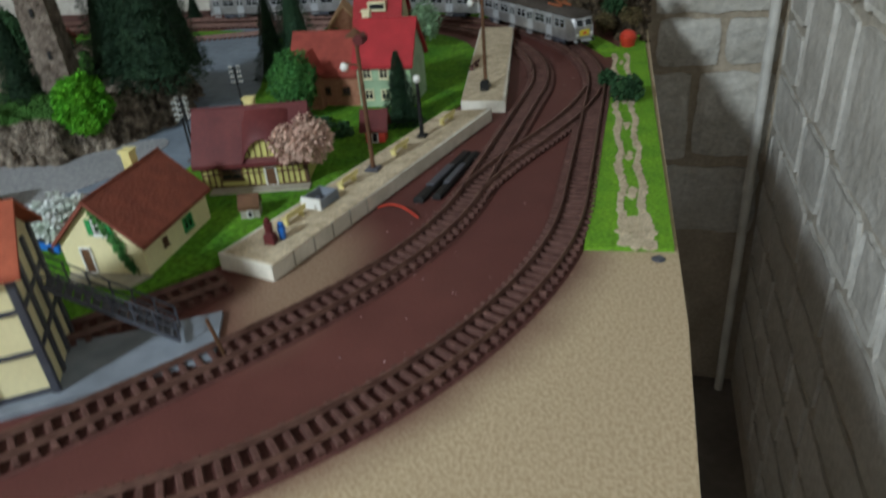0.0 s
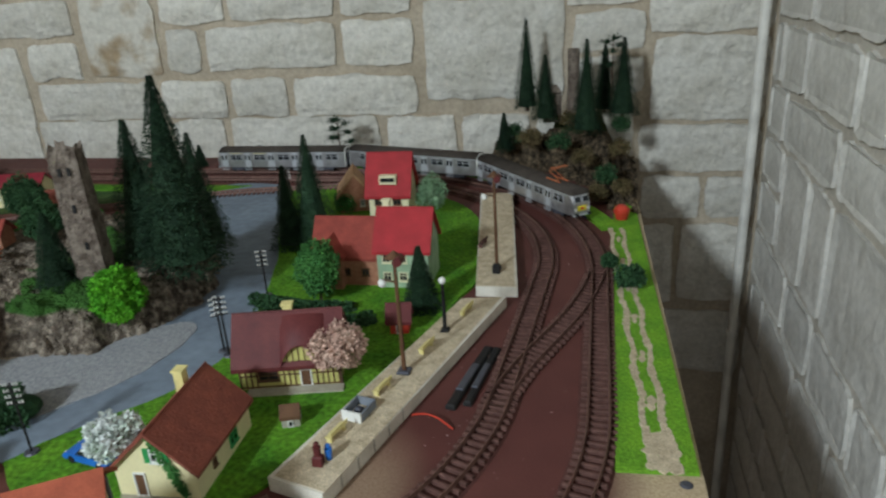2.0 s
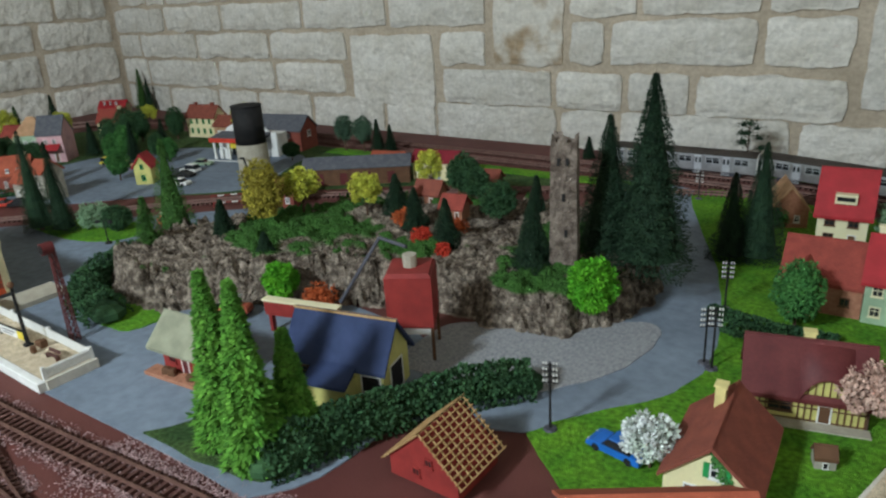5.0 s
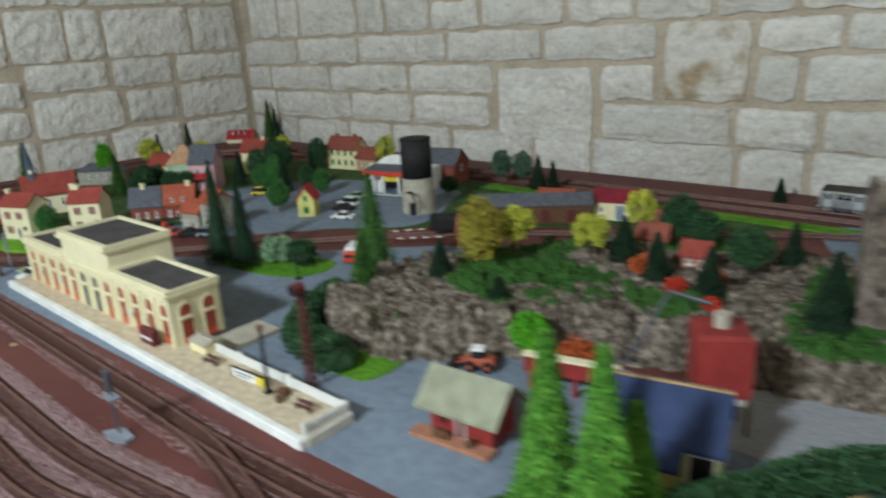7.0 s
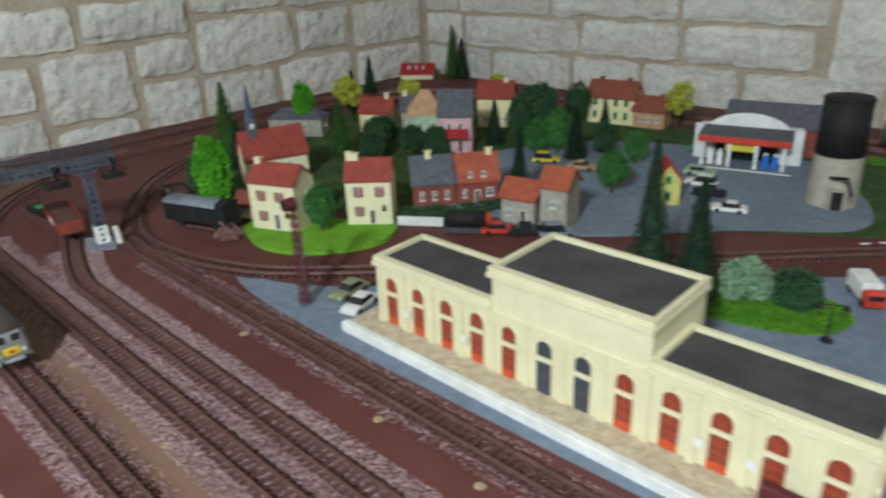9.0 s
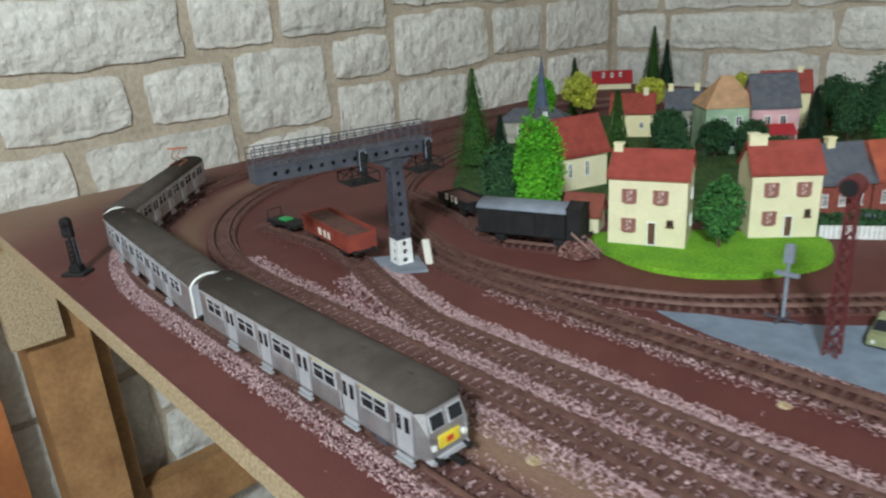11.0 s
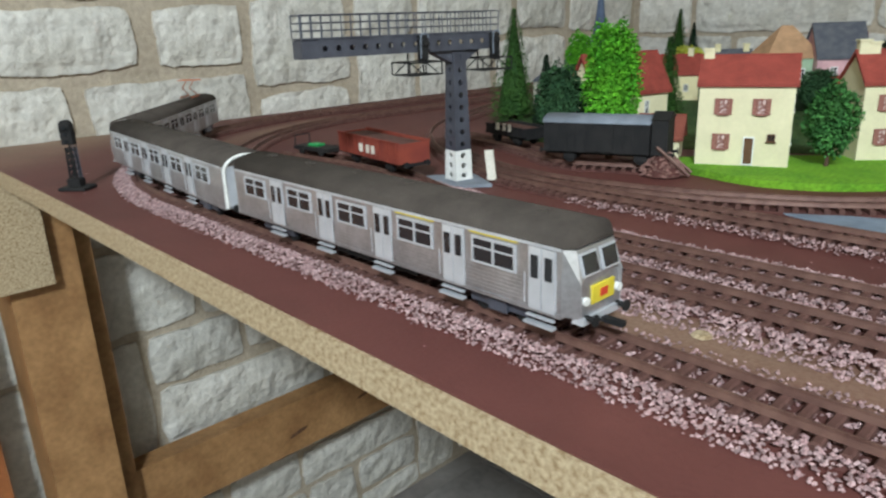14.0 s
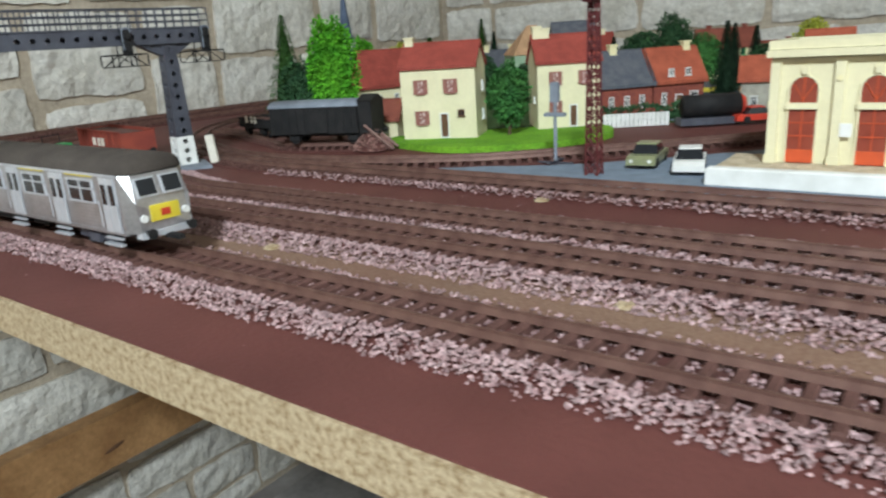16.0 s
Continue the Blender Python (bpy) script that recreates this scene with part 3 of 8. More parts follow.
# ---- table ----
table = thing("layout_table", "chipboard layout table painted brown on top, on timber legs", "table")
EDGE, XE = 0.243, 0.178
RIM = [(XL + 0.004, EDGE), (-0.30, EDGE), (XE, 0.50), (XE, 0.72), (0.150, 1.45), (0.150, YB - 0.02), (XL + 0.004, YB - 0.02)]
part("board", Form().prism(RIM, -0.017, -0.0006), CHIP, table, "raw chipboard with a pale cut edge")
part("painted_top", Form().prism([(x, y + (0.0015 if y == EDGE else 0)) for x, y in RIM], -0.0005, 0.0), PAINT, table, "matt red-brown paint sprayed on the board")
part("leg", Form().box(-2.458, -2.370, 0.236, 0.312, ZF, -0.0175), TIMBER, table, "varnished square timber leg")
part("leg_batten", Form().box(-2.458, -2.405, 0.3125, 0.338, ZF, -0.0175), TIMBER, table)
for x, y in ((-1.2, 0.34), (-0.25, 0.34), (0.08, 1.5), (-2.24, 1.5)):
    part("leg", Form().box(x - 0.045, x + 0.045, y - 0.035, y + 0.035, ZF, -0.0175), TIMBER, table, "varnished square timber leg")
part("gusset", Form().box(-2.3695, -2.352, 0.219, 0.280, -0.140, -0.0175), CHIP, table, "chipboard plate screwed to the leg")
part("screw", Form().cyl(0, 0, 0, 0.002, 0.005, 0.004, 10).turned(pose(-2.3635, 0.2192, -0.072, 90)), BROWN, table, "dark screw head")
part("brace", Form().box(-2.455, -2.420, 0.339, 1.46, -0.545, -0.455), TIMBER, table, "knotty timber cross brace")
rng = random.Random(4)
for y, z, r in ((0.505, -0.505, 0.010), (0.60, -0.512, 0.016), (0.735, -0.498, 0.014), (0.64, -0.478, 0.007)):
    part("knot", Form().ball((0, 0, 0), r, 12, 6, 0.32).turned(pose(-2.4225, y, z, 12) @ Matrix.Diagonal((0.25, 1.6, 1.0, 1.0))), BROWN, table)
door_panel = solid("door_panel", Form().box(XL + 0.03, XL + 0.065, -0.62, 0.200, ZF, -0.09).box(XL + 0.066, XL + 0.075, -0.55, 0.12, ZF + 0.1, -0.2), DOORWOOD, "reddish-brown wooden panel leaning under the table", "panel")
for x, y in ((0.163, 0.787), (-1.554, 0.481), (-1.628, 0.345), (-1.714, 0.350), (-1.80, 0.348), (-1.45, 0.35), (-1.35, 0.478), (-1.20, 0.345), (-1.24, 0.475), (-1.83, 0.345)):
    solid("screw", Form().cyl(0, 0, 0, 0.0012, 0.0045, 0.003, 10), CHIP if x < 0 else GREY, "filled screw head in the painted board", "screw", pose(x, y, 0.0003), group="screws in the board")


# ---- tracks ----
def arc(cx, cy, r, a0, a1, n=24):
    return [(cx + r * math.cos(radians(a0 + (a1 - a0) * i / n)), cy + r * math.sin(radians(a0 + (a1 - a0) * i / n))) for i in range(n + 1)]


def bez(a, b, c, d, n=24):
    out = []
    for i in range(n + 1):
        t = i / n
        out.append(tuple((1 - t) ** 3 * a[k] + 3 * t * (1 - t) ** 2 * b[k] + 3 * t * t * (1 - t) * c[k] + t ** 3 * d[k] for k in (0, 1)))
    return out


def smooth_line(pts, n=10):
    """A smooth line through a few corner points."""
    p = [pts[0]] + list(pts) + [pts[-1]]
    out = []
    for i in range(1, len(p) - 2):
        for j in range(n):
            t = j / n
            out.append(tuple(0.5 * (2 * p[i][k] + (p[i + 1][k] - p[i - 1][k]) * t + (2 * p[i - 1][k] - 5 * p[i][k] + 4 * p[i + 1][k] - p[i + 2][k]) * t * t
                                    + (3 * p[i][k] - p[i - 1][k] - 3 * p[i + 1][k] + p[i + 2][k]) * t ** 3) for k in (0, 1)))
    return out + [pts[-1]]


class Line:
    """A line in plan that can be walked by its length."""

    def __init__(self, pts):
        self.p = [np.array(pts[0], float)]
        for q in pts[1:]:
            if np.linalg.norm(np.array(q) - self.p[-1]) > 1e-4:
                self.p.append(np.array(q, float))
        self.s = np.concatenate([[0], np.cumsum([np.linalg.norm(b - a) for a, b in zip(self.p, self.p[1:])])])
        self.length = float(self.s[-1])

    def at(self, s):
        s = min(max(s, 0), self.length - 1e-6)
        i = int(np.searchsorted(self.s, s, side="right")) - 1
        d = (self.p[i + 1] - self.p[i]) / (self.s[i + 1] - self.s[i])
        return self.p[i] + d * (s - self.s[i]), d

    def where(self, x, y):
        """The length at which the line passes nearest to a place."""
        ss = np.linspace(0, self.length, 2000)
        return float(min(ss, key=lambda s: np.hypot(*(self.at(s)[0] - np.array((x, y))))))


Y1, Y2, Y3, Y4 = 0.305, 0.376, 0.418, 0.505
OUTER = Line(bez((-1.05, Y1), (-0.75, Y1), (-0.62, 0.482), (-0.26, 0.485)) + arc(-0.26, 0.85, 0.365, -90, 0) + arc(-0.33, 1.115, 0.432, 0, 90) + arc(-2.0, 1.137, 0.41, 90, 180) + arc(-2.02, 0.695, 0.39, 180, 270) + [(-1.052, Y1)])
INNER = Line(bez((-0.62, 0.452), (-0.40, 0.452), (-0.24, 0.43), (-0.13, 0.567)) + bez((-0.12, 0.579), (-0.03, 0.69), (0.026, 0.76), (0.028, 0.89)) + arc(-0.325, 1.13, 0.365, 0, 90) + arc(-1.98, 1.165, 0.33, 90, 180) + arc(-1.98, 0.711, 0.335, 180, 270) + [(-0.96, Y2)] + bez((-0.94, Y2), (-0.84, Y2), (-0.76, 0.420), (-0.64, 0.450)))
YARD = Line([(-2.13, 0.466)] + bez((-2.03, 0.473), (-1.95, 0.479), (-1.92, 0.440), (-1.79, Y3)) + [(-1.0, Y3)] + bez((-0.98, Y3), (-0.85, Y3), (-0.75, 0.455), (-0.62, 0.452)))
PLATFORM_LINE = Line(bez((-2.08, 0.625), (-1.99, 0.555), (-1.93, Y4 + 0.005), (-1.80, Y4)) + [(-0.9, Y4)] + bez((-0.88, Y4), (-0.70, Y4), (-0.58, 0.53), (-0.46, 0.535)) + bez((-0.44, 0.536), (-0.30, 0.54), (-0.20, 0.60), (-0.105, 0.722)))
TOWN_LINE = Line(smooth_line([(-2.31, 1.12), (-2.22, 0.86), (-2.154, 0.711), (-2.06, 0.607), (-1.95, 0.548), (-1.84, 0.524), (-1.70, 0.552), (-1.58, 0.635), (-1.27, 0.93), (-1.08, 1.10), (-0.82, 1.255), (-0.55, 1.40), (-0.25, 1.47)], 8))
CROSSOVER = Line(bez((0.024, 0.85), (0.034, 0.94), (0.088, 1.00), (0.099, 1.13)))
CROSS_B = Line(bez((-0.90, Y4), (-0.78, Y4), (-0.74, 0.47), (-0.60, 0.455)))
SPUR = Line(smooth_line([(-2.09, 0.655), (-2.00, 0.636), (-1.93, 0.612), (-1.885, 0.592), (-1.850, 0.599), (-1.790, 0.623)], 8))
ZR = 0.0045


def sweep(line, profile, s0, s1, step=0.012):
    """A closed profile (across, up) drawn along a line."""
    f, n = Form(), len(profile)
    k = max(2, int((s1 - s0) / step))
    for i in range(k + 1):
        q, d = line.at(s0 + (s1 - s0) * i / k)
        for a, z in profile:
            f.v.append((q[0] - d[1] * a, q[1] + d[0] * a, z))
    for i in range(k):
        for j in range(n):
            a, b = i * n + j, i * n + (j + 1) % n
            f.f.append((a, a + n, b + n, b))
    f.f += [tuple(range(n)), tuple(range(k * n + n - 1, k * n - 1, -1))]
    return f


def rail_profile(off):
    w = 0.00055
    return [(off - 0.0011, ZR), (off + 0.0011, ZR), (off + w, ZR + 0.0022), (off + w, ZR + 0.0032), (off - w, ZR + 0.0032), (off - w, ZR + 0.0022)]


SLEEPER_MESH = Form().chamfer(-0.0017, 0.0017, -0.0145, 0.0145, 0.0003, ZR, 0.0006).mesh("sleeper", SLEEPER)


def track(line, label, single=None, bed=True, pitch=0.0082):
    """Rails on sleepers. single: the stretch (x0, x1, y0, y1) in which the sleepers are parts of their own."""
    t = thing("track", label, "railway track", group="tracks of the layout")
    if bed:
        part("track_bed", sweep(line, [(-0.0165, 0.0002), (0.0165, 0.0002), (0.0150, 0.0014), (-0.0150, 0.0014)], 0, line.length), TRACKBED, t, "dark brown foam track bed")
    for off in (-0.0083, 0.0083):
        part("rail", sweep(line, rail_profile(off), 0, line.length, 0.01), RAIL, t)
    rest, s = Form(), 0.004
    while s < line.length:
        q, d = line.at(s)
        m = pose(q[0], q[1], 0, 0, 0, math.degrees(math.atan2(d[1], d[0])))
        if single and single[0] < q[0] < single[1] and single[2] < q[1] < single[3]:
            part("sleeper", SLEEPER_MESH, None, t, m=m)
        else:
            rest.add([m @ v.co for v in SLEEPER_MESH.vertices], [tuple(p.vertices) for p in SLEEPER_MESH.polygons])
        s += pitch
    part("sleeper_rest", rest, SLEEPER, t, kind="stuff")
    return t


TRACKBED = mat("track_bed", (0.078, 0.030, 0.026), (0.105, 0.042, 0.036), 0.9, scale=120, fine=0.2)
track(OUTER, "outer loop track with rusty rails on brown sleepers", (-2.2, -1.15, 0.2, 0.4))
track(INNER, "second loop track with rusty rails on brown sleepers", (-1.9, -1.15, 0.3, 0.4))
track(YARD, "yard track with rusty rails and loose ballast", (-1.9, -1.15, 0.4, 0.5))
track(PLATFORM_LINE, "track in front of the station platform", (-1.6, -0.8, 0.45, 0.6))
track(TOWN_LINE, "single track that passes behind the station")
track(SPUR, "short siding with rusty rails beside the lawn")
track(CROSSOVER, "turnout crossing between the two loops", bed=False)
track(CROSS_B, "turnout track beside the platform", bed=False)


def ballast(line, s0, s1, sides, count, seed, spread=0.013, inside=0.3):
    rng, f = random.Random(seed), Form()
    for _ in range(count):
        q, d = line.at(rng.uniform(s0, s1))
        side = rng.choice(sides)
        if rng.random() < inside:
            a = rng.uniform(-0.0155, 0.0155)
            z = 0.0020
        else:
            a = side * (0.0140 + rng.uniform(0, 1) ** 1.4 * spread + abs(rng.gauss(0, 0.0012)))
            z = max(0.0003, 0.0036 - (abs(a) - 0.0140) * 0.22)
        r = rng.uniform(0.0006, 0.0012)
        x, y = q[0] - d[1] * a, q[1] + d[0] * a
        b = rng.uniform(0, 6.28)
        vs = [(x + r * math.cos(b + k * 1.57) * rng.uniform(0.6, 1.2), y + r * math.sin(b + k * 1.57) * rng.uniform(0.6, 1.2), z + r * rng.uniform(-0.2, 0.4)) for k in range(4)]
        vs += [(x, y, z + r * rng.uniform(0.7, 1.2)), (x, y, z - r * 0.6)]
        f.add(vs, [(0, 1, 4), (1, 2, 4), (2, 3, 4), (3, 0, 4), (1, 0, 5), (2, 1, 5), (3, 2, 5), (0, 3, 5)])
    solid("ballast", f, BALLAST, "loose pinkish granite ballast along the track", "ballast", kind="stuff")


sA = OUTER.where(-2.33, 0.46)
ballast(OUTER, sA, OUTER.length, (-1, -1, -1, -1, -1, 1), 22000, 1, 0.013, 0.42)
ballast(OUTER, 0, OUTER.where(-0.55, 0.45), (-1, 1), 5000, 5)
ballast(INNER, INNER.where(-2.05, 0.383), INNER.length, (-1, -1, 1), 34000, 2, 0.017, 0.42)
ballast(YARD, YARD.where(-1.93, 0.42), YARD.length, (-1, 1, 1), 34000, 3, 0.018, 0.42)
ballast(PLATFORM_LINE, PLATFORM_LINE.where(-1.8, Y4), PLATFORM_LINE.where(-0.46, 0.535), (-1, -1, 1), 6000, 4, 0.009)
ballast(PLATFORM_LINE, PLATFORM_LINE.where(-0.62, 0.525), PLATFORM_LINE.where(-0.24, 0.59), (1, 1, -1), 6000, 6, 0.03, 0.15)

rng, f = random.Random(31), Form()
for _ in range(420):
    if rng.random() < 0.75:
        x, y = rng.uniform(-2.3, -0.5), rng.uniform(0.262, 0.535)
    else:
        x, y = rng.uniform(-0.05, 0.08), rng.uniform(0.62, 1.2)
    r = rng.uniform(0.0004, 0.0011)
    f.add([(x + r * math.cos(k * 1.57) * rng.uniform(0.6, 1.3), y + r * math.sin(k * 1.57) * rng.uniform(0.6, 1.3), 0.0002) for k in range(4)] + [(x, y, r * rng.uniform(0.6, 1.1))], [(0, 1, 4), (1, 2, 4), (2, 3, 4), (3, 0, 4)])
solid("stray_ballast", f, BALLAST, "stray pinkish grains scattered over the board", "ballast", kind="stuff")


# ---- ground covers ----
def sheet(name, pts, z, material, label, category, wob=0.004, seed=1):
    """A thin sheet on the board, its outline rounded and slightly uneven."""
    line = smooth_line(list(pts) + [pts[0]], 6)[:-1]
    out = []
    for x, y in line:
        out.append((x + wob * noise.noise(Vector((x * 40, y * 40, seed))), y + wob * noise.noise(Vector((x * 40, y * 40, seed + 9)))))
    return solid(name, Form().prism(out, 0.0001, z), material, label, category, kind="structure")


sheet("ground_village", [(-1.88, 0.71), (-1.66, 0.80), (-1.46, 0.91), (-1.33, 1.0), (-1.12, 1.13), (-0.86, 1.30), (-0.62, 1.42), (-1.0, 1.455), (-1.9, 1.455), (-2.18, 1.30), (-2.24, 1.0), (-2.14, 0.79), (-2.02, 0.68)], 0.0010, GRASSDK, "dark green grass mat under the village", "ground")
sheet("road_village", [(-1.60, 0.84), (-1.44, 0.89), (-1.30, 1.02), (-1.17, 1.13), (-1.22, 1.28), (-1.30, 1.38), (-1.60, 1.33), (-1.75, 1.17), (-1.74, 0.98)], 0.0018, ROAD, "dark grey road surface among village houses", "road")
sheet("road_station", [(-1.70, 0.553), (-1.50, 0.530), (-0.60, 0.558), (-0.46, 0.572), (-0.44, 0.70), (-0.50, 0.82), (-0.72, 0.86), (-0.88, 0.95), (-0.95, 1.09), (-1.04, 1.06), (-1.18, 0.945), (-1.31, 0.845), (-1.57, 0.60)], 0.0012, ROAD, "blue-grey road surface round the station", "road", 0.001)
sheet("road_valley", [(-0.49, 0.68), (-0.34, 0.735), (-0.285, 0.787), (-0.238, 0.85), (-0.228, 0.94), (-0.27, 1.12), (-0.40, 1.44), (-0.57, 1.44), (-0.41, 1.12), (-0.34, 0.99), (-0.44, 0.88), (-0.52, 0.78)], 0.0020, ROAD, "grey road winding past the hill", "road", 0.002)
sheet("gravel_square", [(-0.50, 0.765), (-0.40, 0.765), (-0.352, 0.795), (-0.306, 0.87), (-0.302, 0.955), (-0.34, 0.955), (-0.42, 0.90), (-0.50, 0.86)], 0.0028, GRAVEL, "light grey gravel beside the road", "ground")
sheet("grass_right", [(-0.335, 0.735), (-0.25, 0.668), (-0.19, 0.656), (-0.125, 0.735), (-0.095, 0.83), (-0.048, 1.03), (-0.03, 1.15), (-0.085, 1.34), (-0.20, 1.43), (-0.42, 1.455), (-0.30, 1.14), (-0.246, 0.95), (-0.254, 0.85), (-0.30, 0.787)], 0.0030, GRASS, "bright green grass mat under the cottages", "ground")
sheet("grass_firs", [(-0.61, 0.563), (-0.475, 0.578), (-0.455, 0.64), (-0.43, 0.70), (-0.47, 0.69), (-0.56, 0.64)], 0.0032, GRASSDK, "dark green grass under the tall firs", "ground")
sheet("grass_houses", [(-1.797, 0.628), (-1.72, 0.611), (-1.660, 0.637), (-1.620, 0.69), (-1.618, 0.735), (-1.66, 0.768), (-1.80, 0.672)], 0.0055, GRASSLT, "bright lime-green lawn in front of two houses", "ground", 0.001)
sheet("grass_station", [(-1.34, 0.80), (-1.20, 0.80), (-1.12, 0.84), (-1.13, 0.90), (-1.24, 0.89), (-1.33, 0.84)], 0.0026, GRASS, "green lawn behind the station", "ground")
sheet("grass_spur", [(-1.06, 0.86), (-0.97, 0.80), (-0.94, 0.70), (-0.86, 0.66), (-0.80, 0.70), (-0.88, 0.95), (-0.98, 0.95)], 0.0030, GRASS, "green grass at the foot of the rocks", "ground")
verge = thing("grass_verge", "bright green grass strip with a worn sandy footpath", "grass strip")
part("grass", Form().prism([(0.117, 0.793), (0.1725, 0.797), (0.1435, 1.46), (0.118, 1.36)], 0.0001, 0.003), GRASSLT, verge)
rng = random.Random(8)
f = Form()
for k in range(60):
    y = 0.800 + k * 0.0080
    x = 0.149 - 0.030 * (y - 0.8) / 0.5 + 0.0015 * math.sin(k * 0.7)
    rung = k < 5 or k % 9 in (0, 1)
    for side in ((-1, 0, 1) if rung else (-1, 1)):
        w = rng.uniform(0.0022, 0.0038) + (0.0025 if k < 5 else 0)
        cx = x + side * 0.0072
        f.prism([(cx + w * math.cos(a) * rng.uniform(0.7, 1.3), y + 0.0062 * math.sin(a) * rng.uniform(0.7, 1.2)) for a in (0, 0.8, 1.6, 2.4, 3.2, 4.0, 4.8, 5.6)], 0.002, 0.0034 + rng.uniform(0, 0.0005))
part("footpath", f, SAND, verge, "worn pale sandy path")
bank = Form()
n = 30
pts = [(-0.33 + 0.486 * math.cos(radians(20 + 72 * i / n)), 1.115 + 0.486 * math.sin(radians(20 + 72 * i / n))) for i in range(n + 1)] + [(-0.33 + 0.460 * math.cos(radians(92 - 72 * i / n)), 1.115 + 0.460 * math.sin(radians(92 - 72 * i / n))) for i in range(n + 1)]
bank.prism(pts, 0.0001, 0.004)
solid("grass_bank", bank, GRASSLT, "narrow green grass strip outside the curve", "grass strip")
backv = Form().prism([(-1.25, 1.42), (-0.55, 1.43), (-0.50, 1.462), (-1.25, 1.462)], 0.0001, 0.003)
solid("grass_strip", backv, GRASS, "green grass strip beside the far tracks", "grass strip")


# ---- hills ----
def edge_distance(pts, x, y):
    """How far a place lies inside an outline (outside: minus)."""
    inside, best = False, 9.0
    for (ax, ay), (bx, by) in zip(pts, pts[1:] + pts[:1]):
        if (ay > y) != (by > y) and x < (bx - ax) * (y - ay) / (by - ay) + ax:
            inside = not inside
        dx, dy = bx - ax, by - ay
        t = max(0, min(1, ((x - ax) * dx + (y - ay) * dy) / (dx * dx + dy * dy)))
        best = min(best, math.hypot(x - ax - t * dx, y - ay - t * dy))
    return best if inside else -best


def hill_material(name, grass_from, pale, dark, grass_a=(0.035, 0.14, 0.018), grass_b=(0.10, 0.30, 0.032)):
    """Bark-like brown rock with grass on the higher ground."""
    m = mat(name, pale, dark, 0.95, scale=120, fine=0.55, bump=2.4, bscale=300, detail=10, lo=0.36, hi=0.60)
    n, l = m.node_tree.nodes, m.node_tree.links
    p = n["Principled BSDF"]
    rock = p.inputs["Base Color"].links[0].from_socket
    cells = n.new("ShaderNodeTexVoronoi")
    cells.inputs["Scale"].default_value = 165
    part_of = n.new("ShaderNodeSeparateColor")
    l.new(cells.outputs["Color"], part_of.inputs[0])
    tone = n.new("ShaderNodeMapRange")
    tone.inputs["To Min"].default_value, tone.inputs["To Max"].default_value = 0.62, 1.30
    l.new(part_of.outputs[0], tone.inputs["Value"])
    chunk = n.new("ShaderNodeVectorMath")
    chunk.operation = "SCALE"
    l.new(rock, chunk.inputs[0])
    l.new(tone.outputs["Result"], chunk.inputs["Scale"])
    rock = chunk.outputs["Vector"]
    co = n.new("ShaderNodeTexCoord")
    sep = n.new("ShaderNodeSeparateXYZ")
    l.new(co.outputs["Object"], sep.inputs[0])
    l.new(co.outputs["Object"], cells.inputs["Vector"])
    nz = n.new("ShaderNodeTexNoise")
    nz.inputs["Scale"].default_value, nz.inputs["Detail"].default_value = 7, 2
    l.new(co.outputs["Object"], nz.inputs["Vector"])
    a = n.new("ShaderNodeMath")
    a.operation = "MULTIPLY_ADD"
    a.inputs[1].default_value = 2.2
    l.new(nz.outputs["Fac"], a.inputs[0])
    half = n.new("ShaderNodeMath")
    half.operation = "MULTIPLY"
    half.inputs[1].default_value = 18
    l.new(sep.outputs[2], half.inputs[0])
    l.new(half.outputs[0], a.inputs[2])
    r = n.new("ShaderNodeMapRange")
    r.inputs["From Min"].default_value, r.inputs["From Max"].default_value = grass_from, grass_from + 0.06
    l.new(a.outputs[0], r.inputs["Value"])
    nf = n.new("ShaderNodeTexNoise")
    nf.inputs["Scale"].default_value = 500
    l.new(co.outputs["Object"], nf.inputs["Vector"])
    g = n.new("ShaderNodeValToRGB")
    g.color_ramp.elements[0].color, g.color_ramp.elements[1].color = (*grass_a, 1), (*grass_b, 1)
    l.new(nf.outputs["Fac"], g.inputs["Fac"])
    mix = n.new("ShaderNodeMix")
    mix.data_type = "RGBA"
    l.new(r.outputs[0], mix.inputs["Factor"])
    l.new(rock, mix.inputs["A"])
    l.new(g.outputs["Color"], mix.inputs["B"])
    l.new(mix.outputs["Result"], p.inputs["Base Color"])
    return m


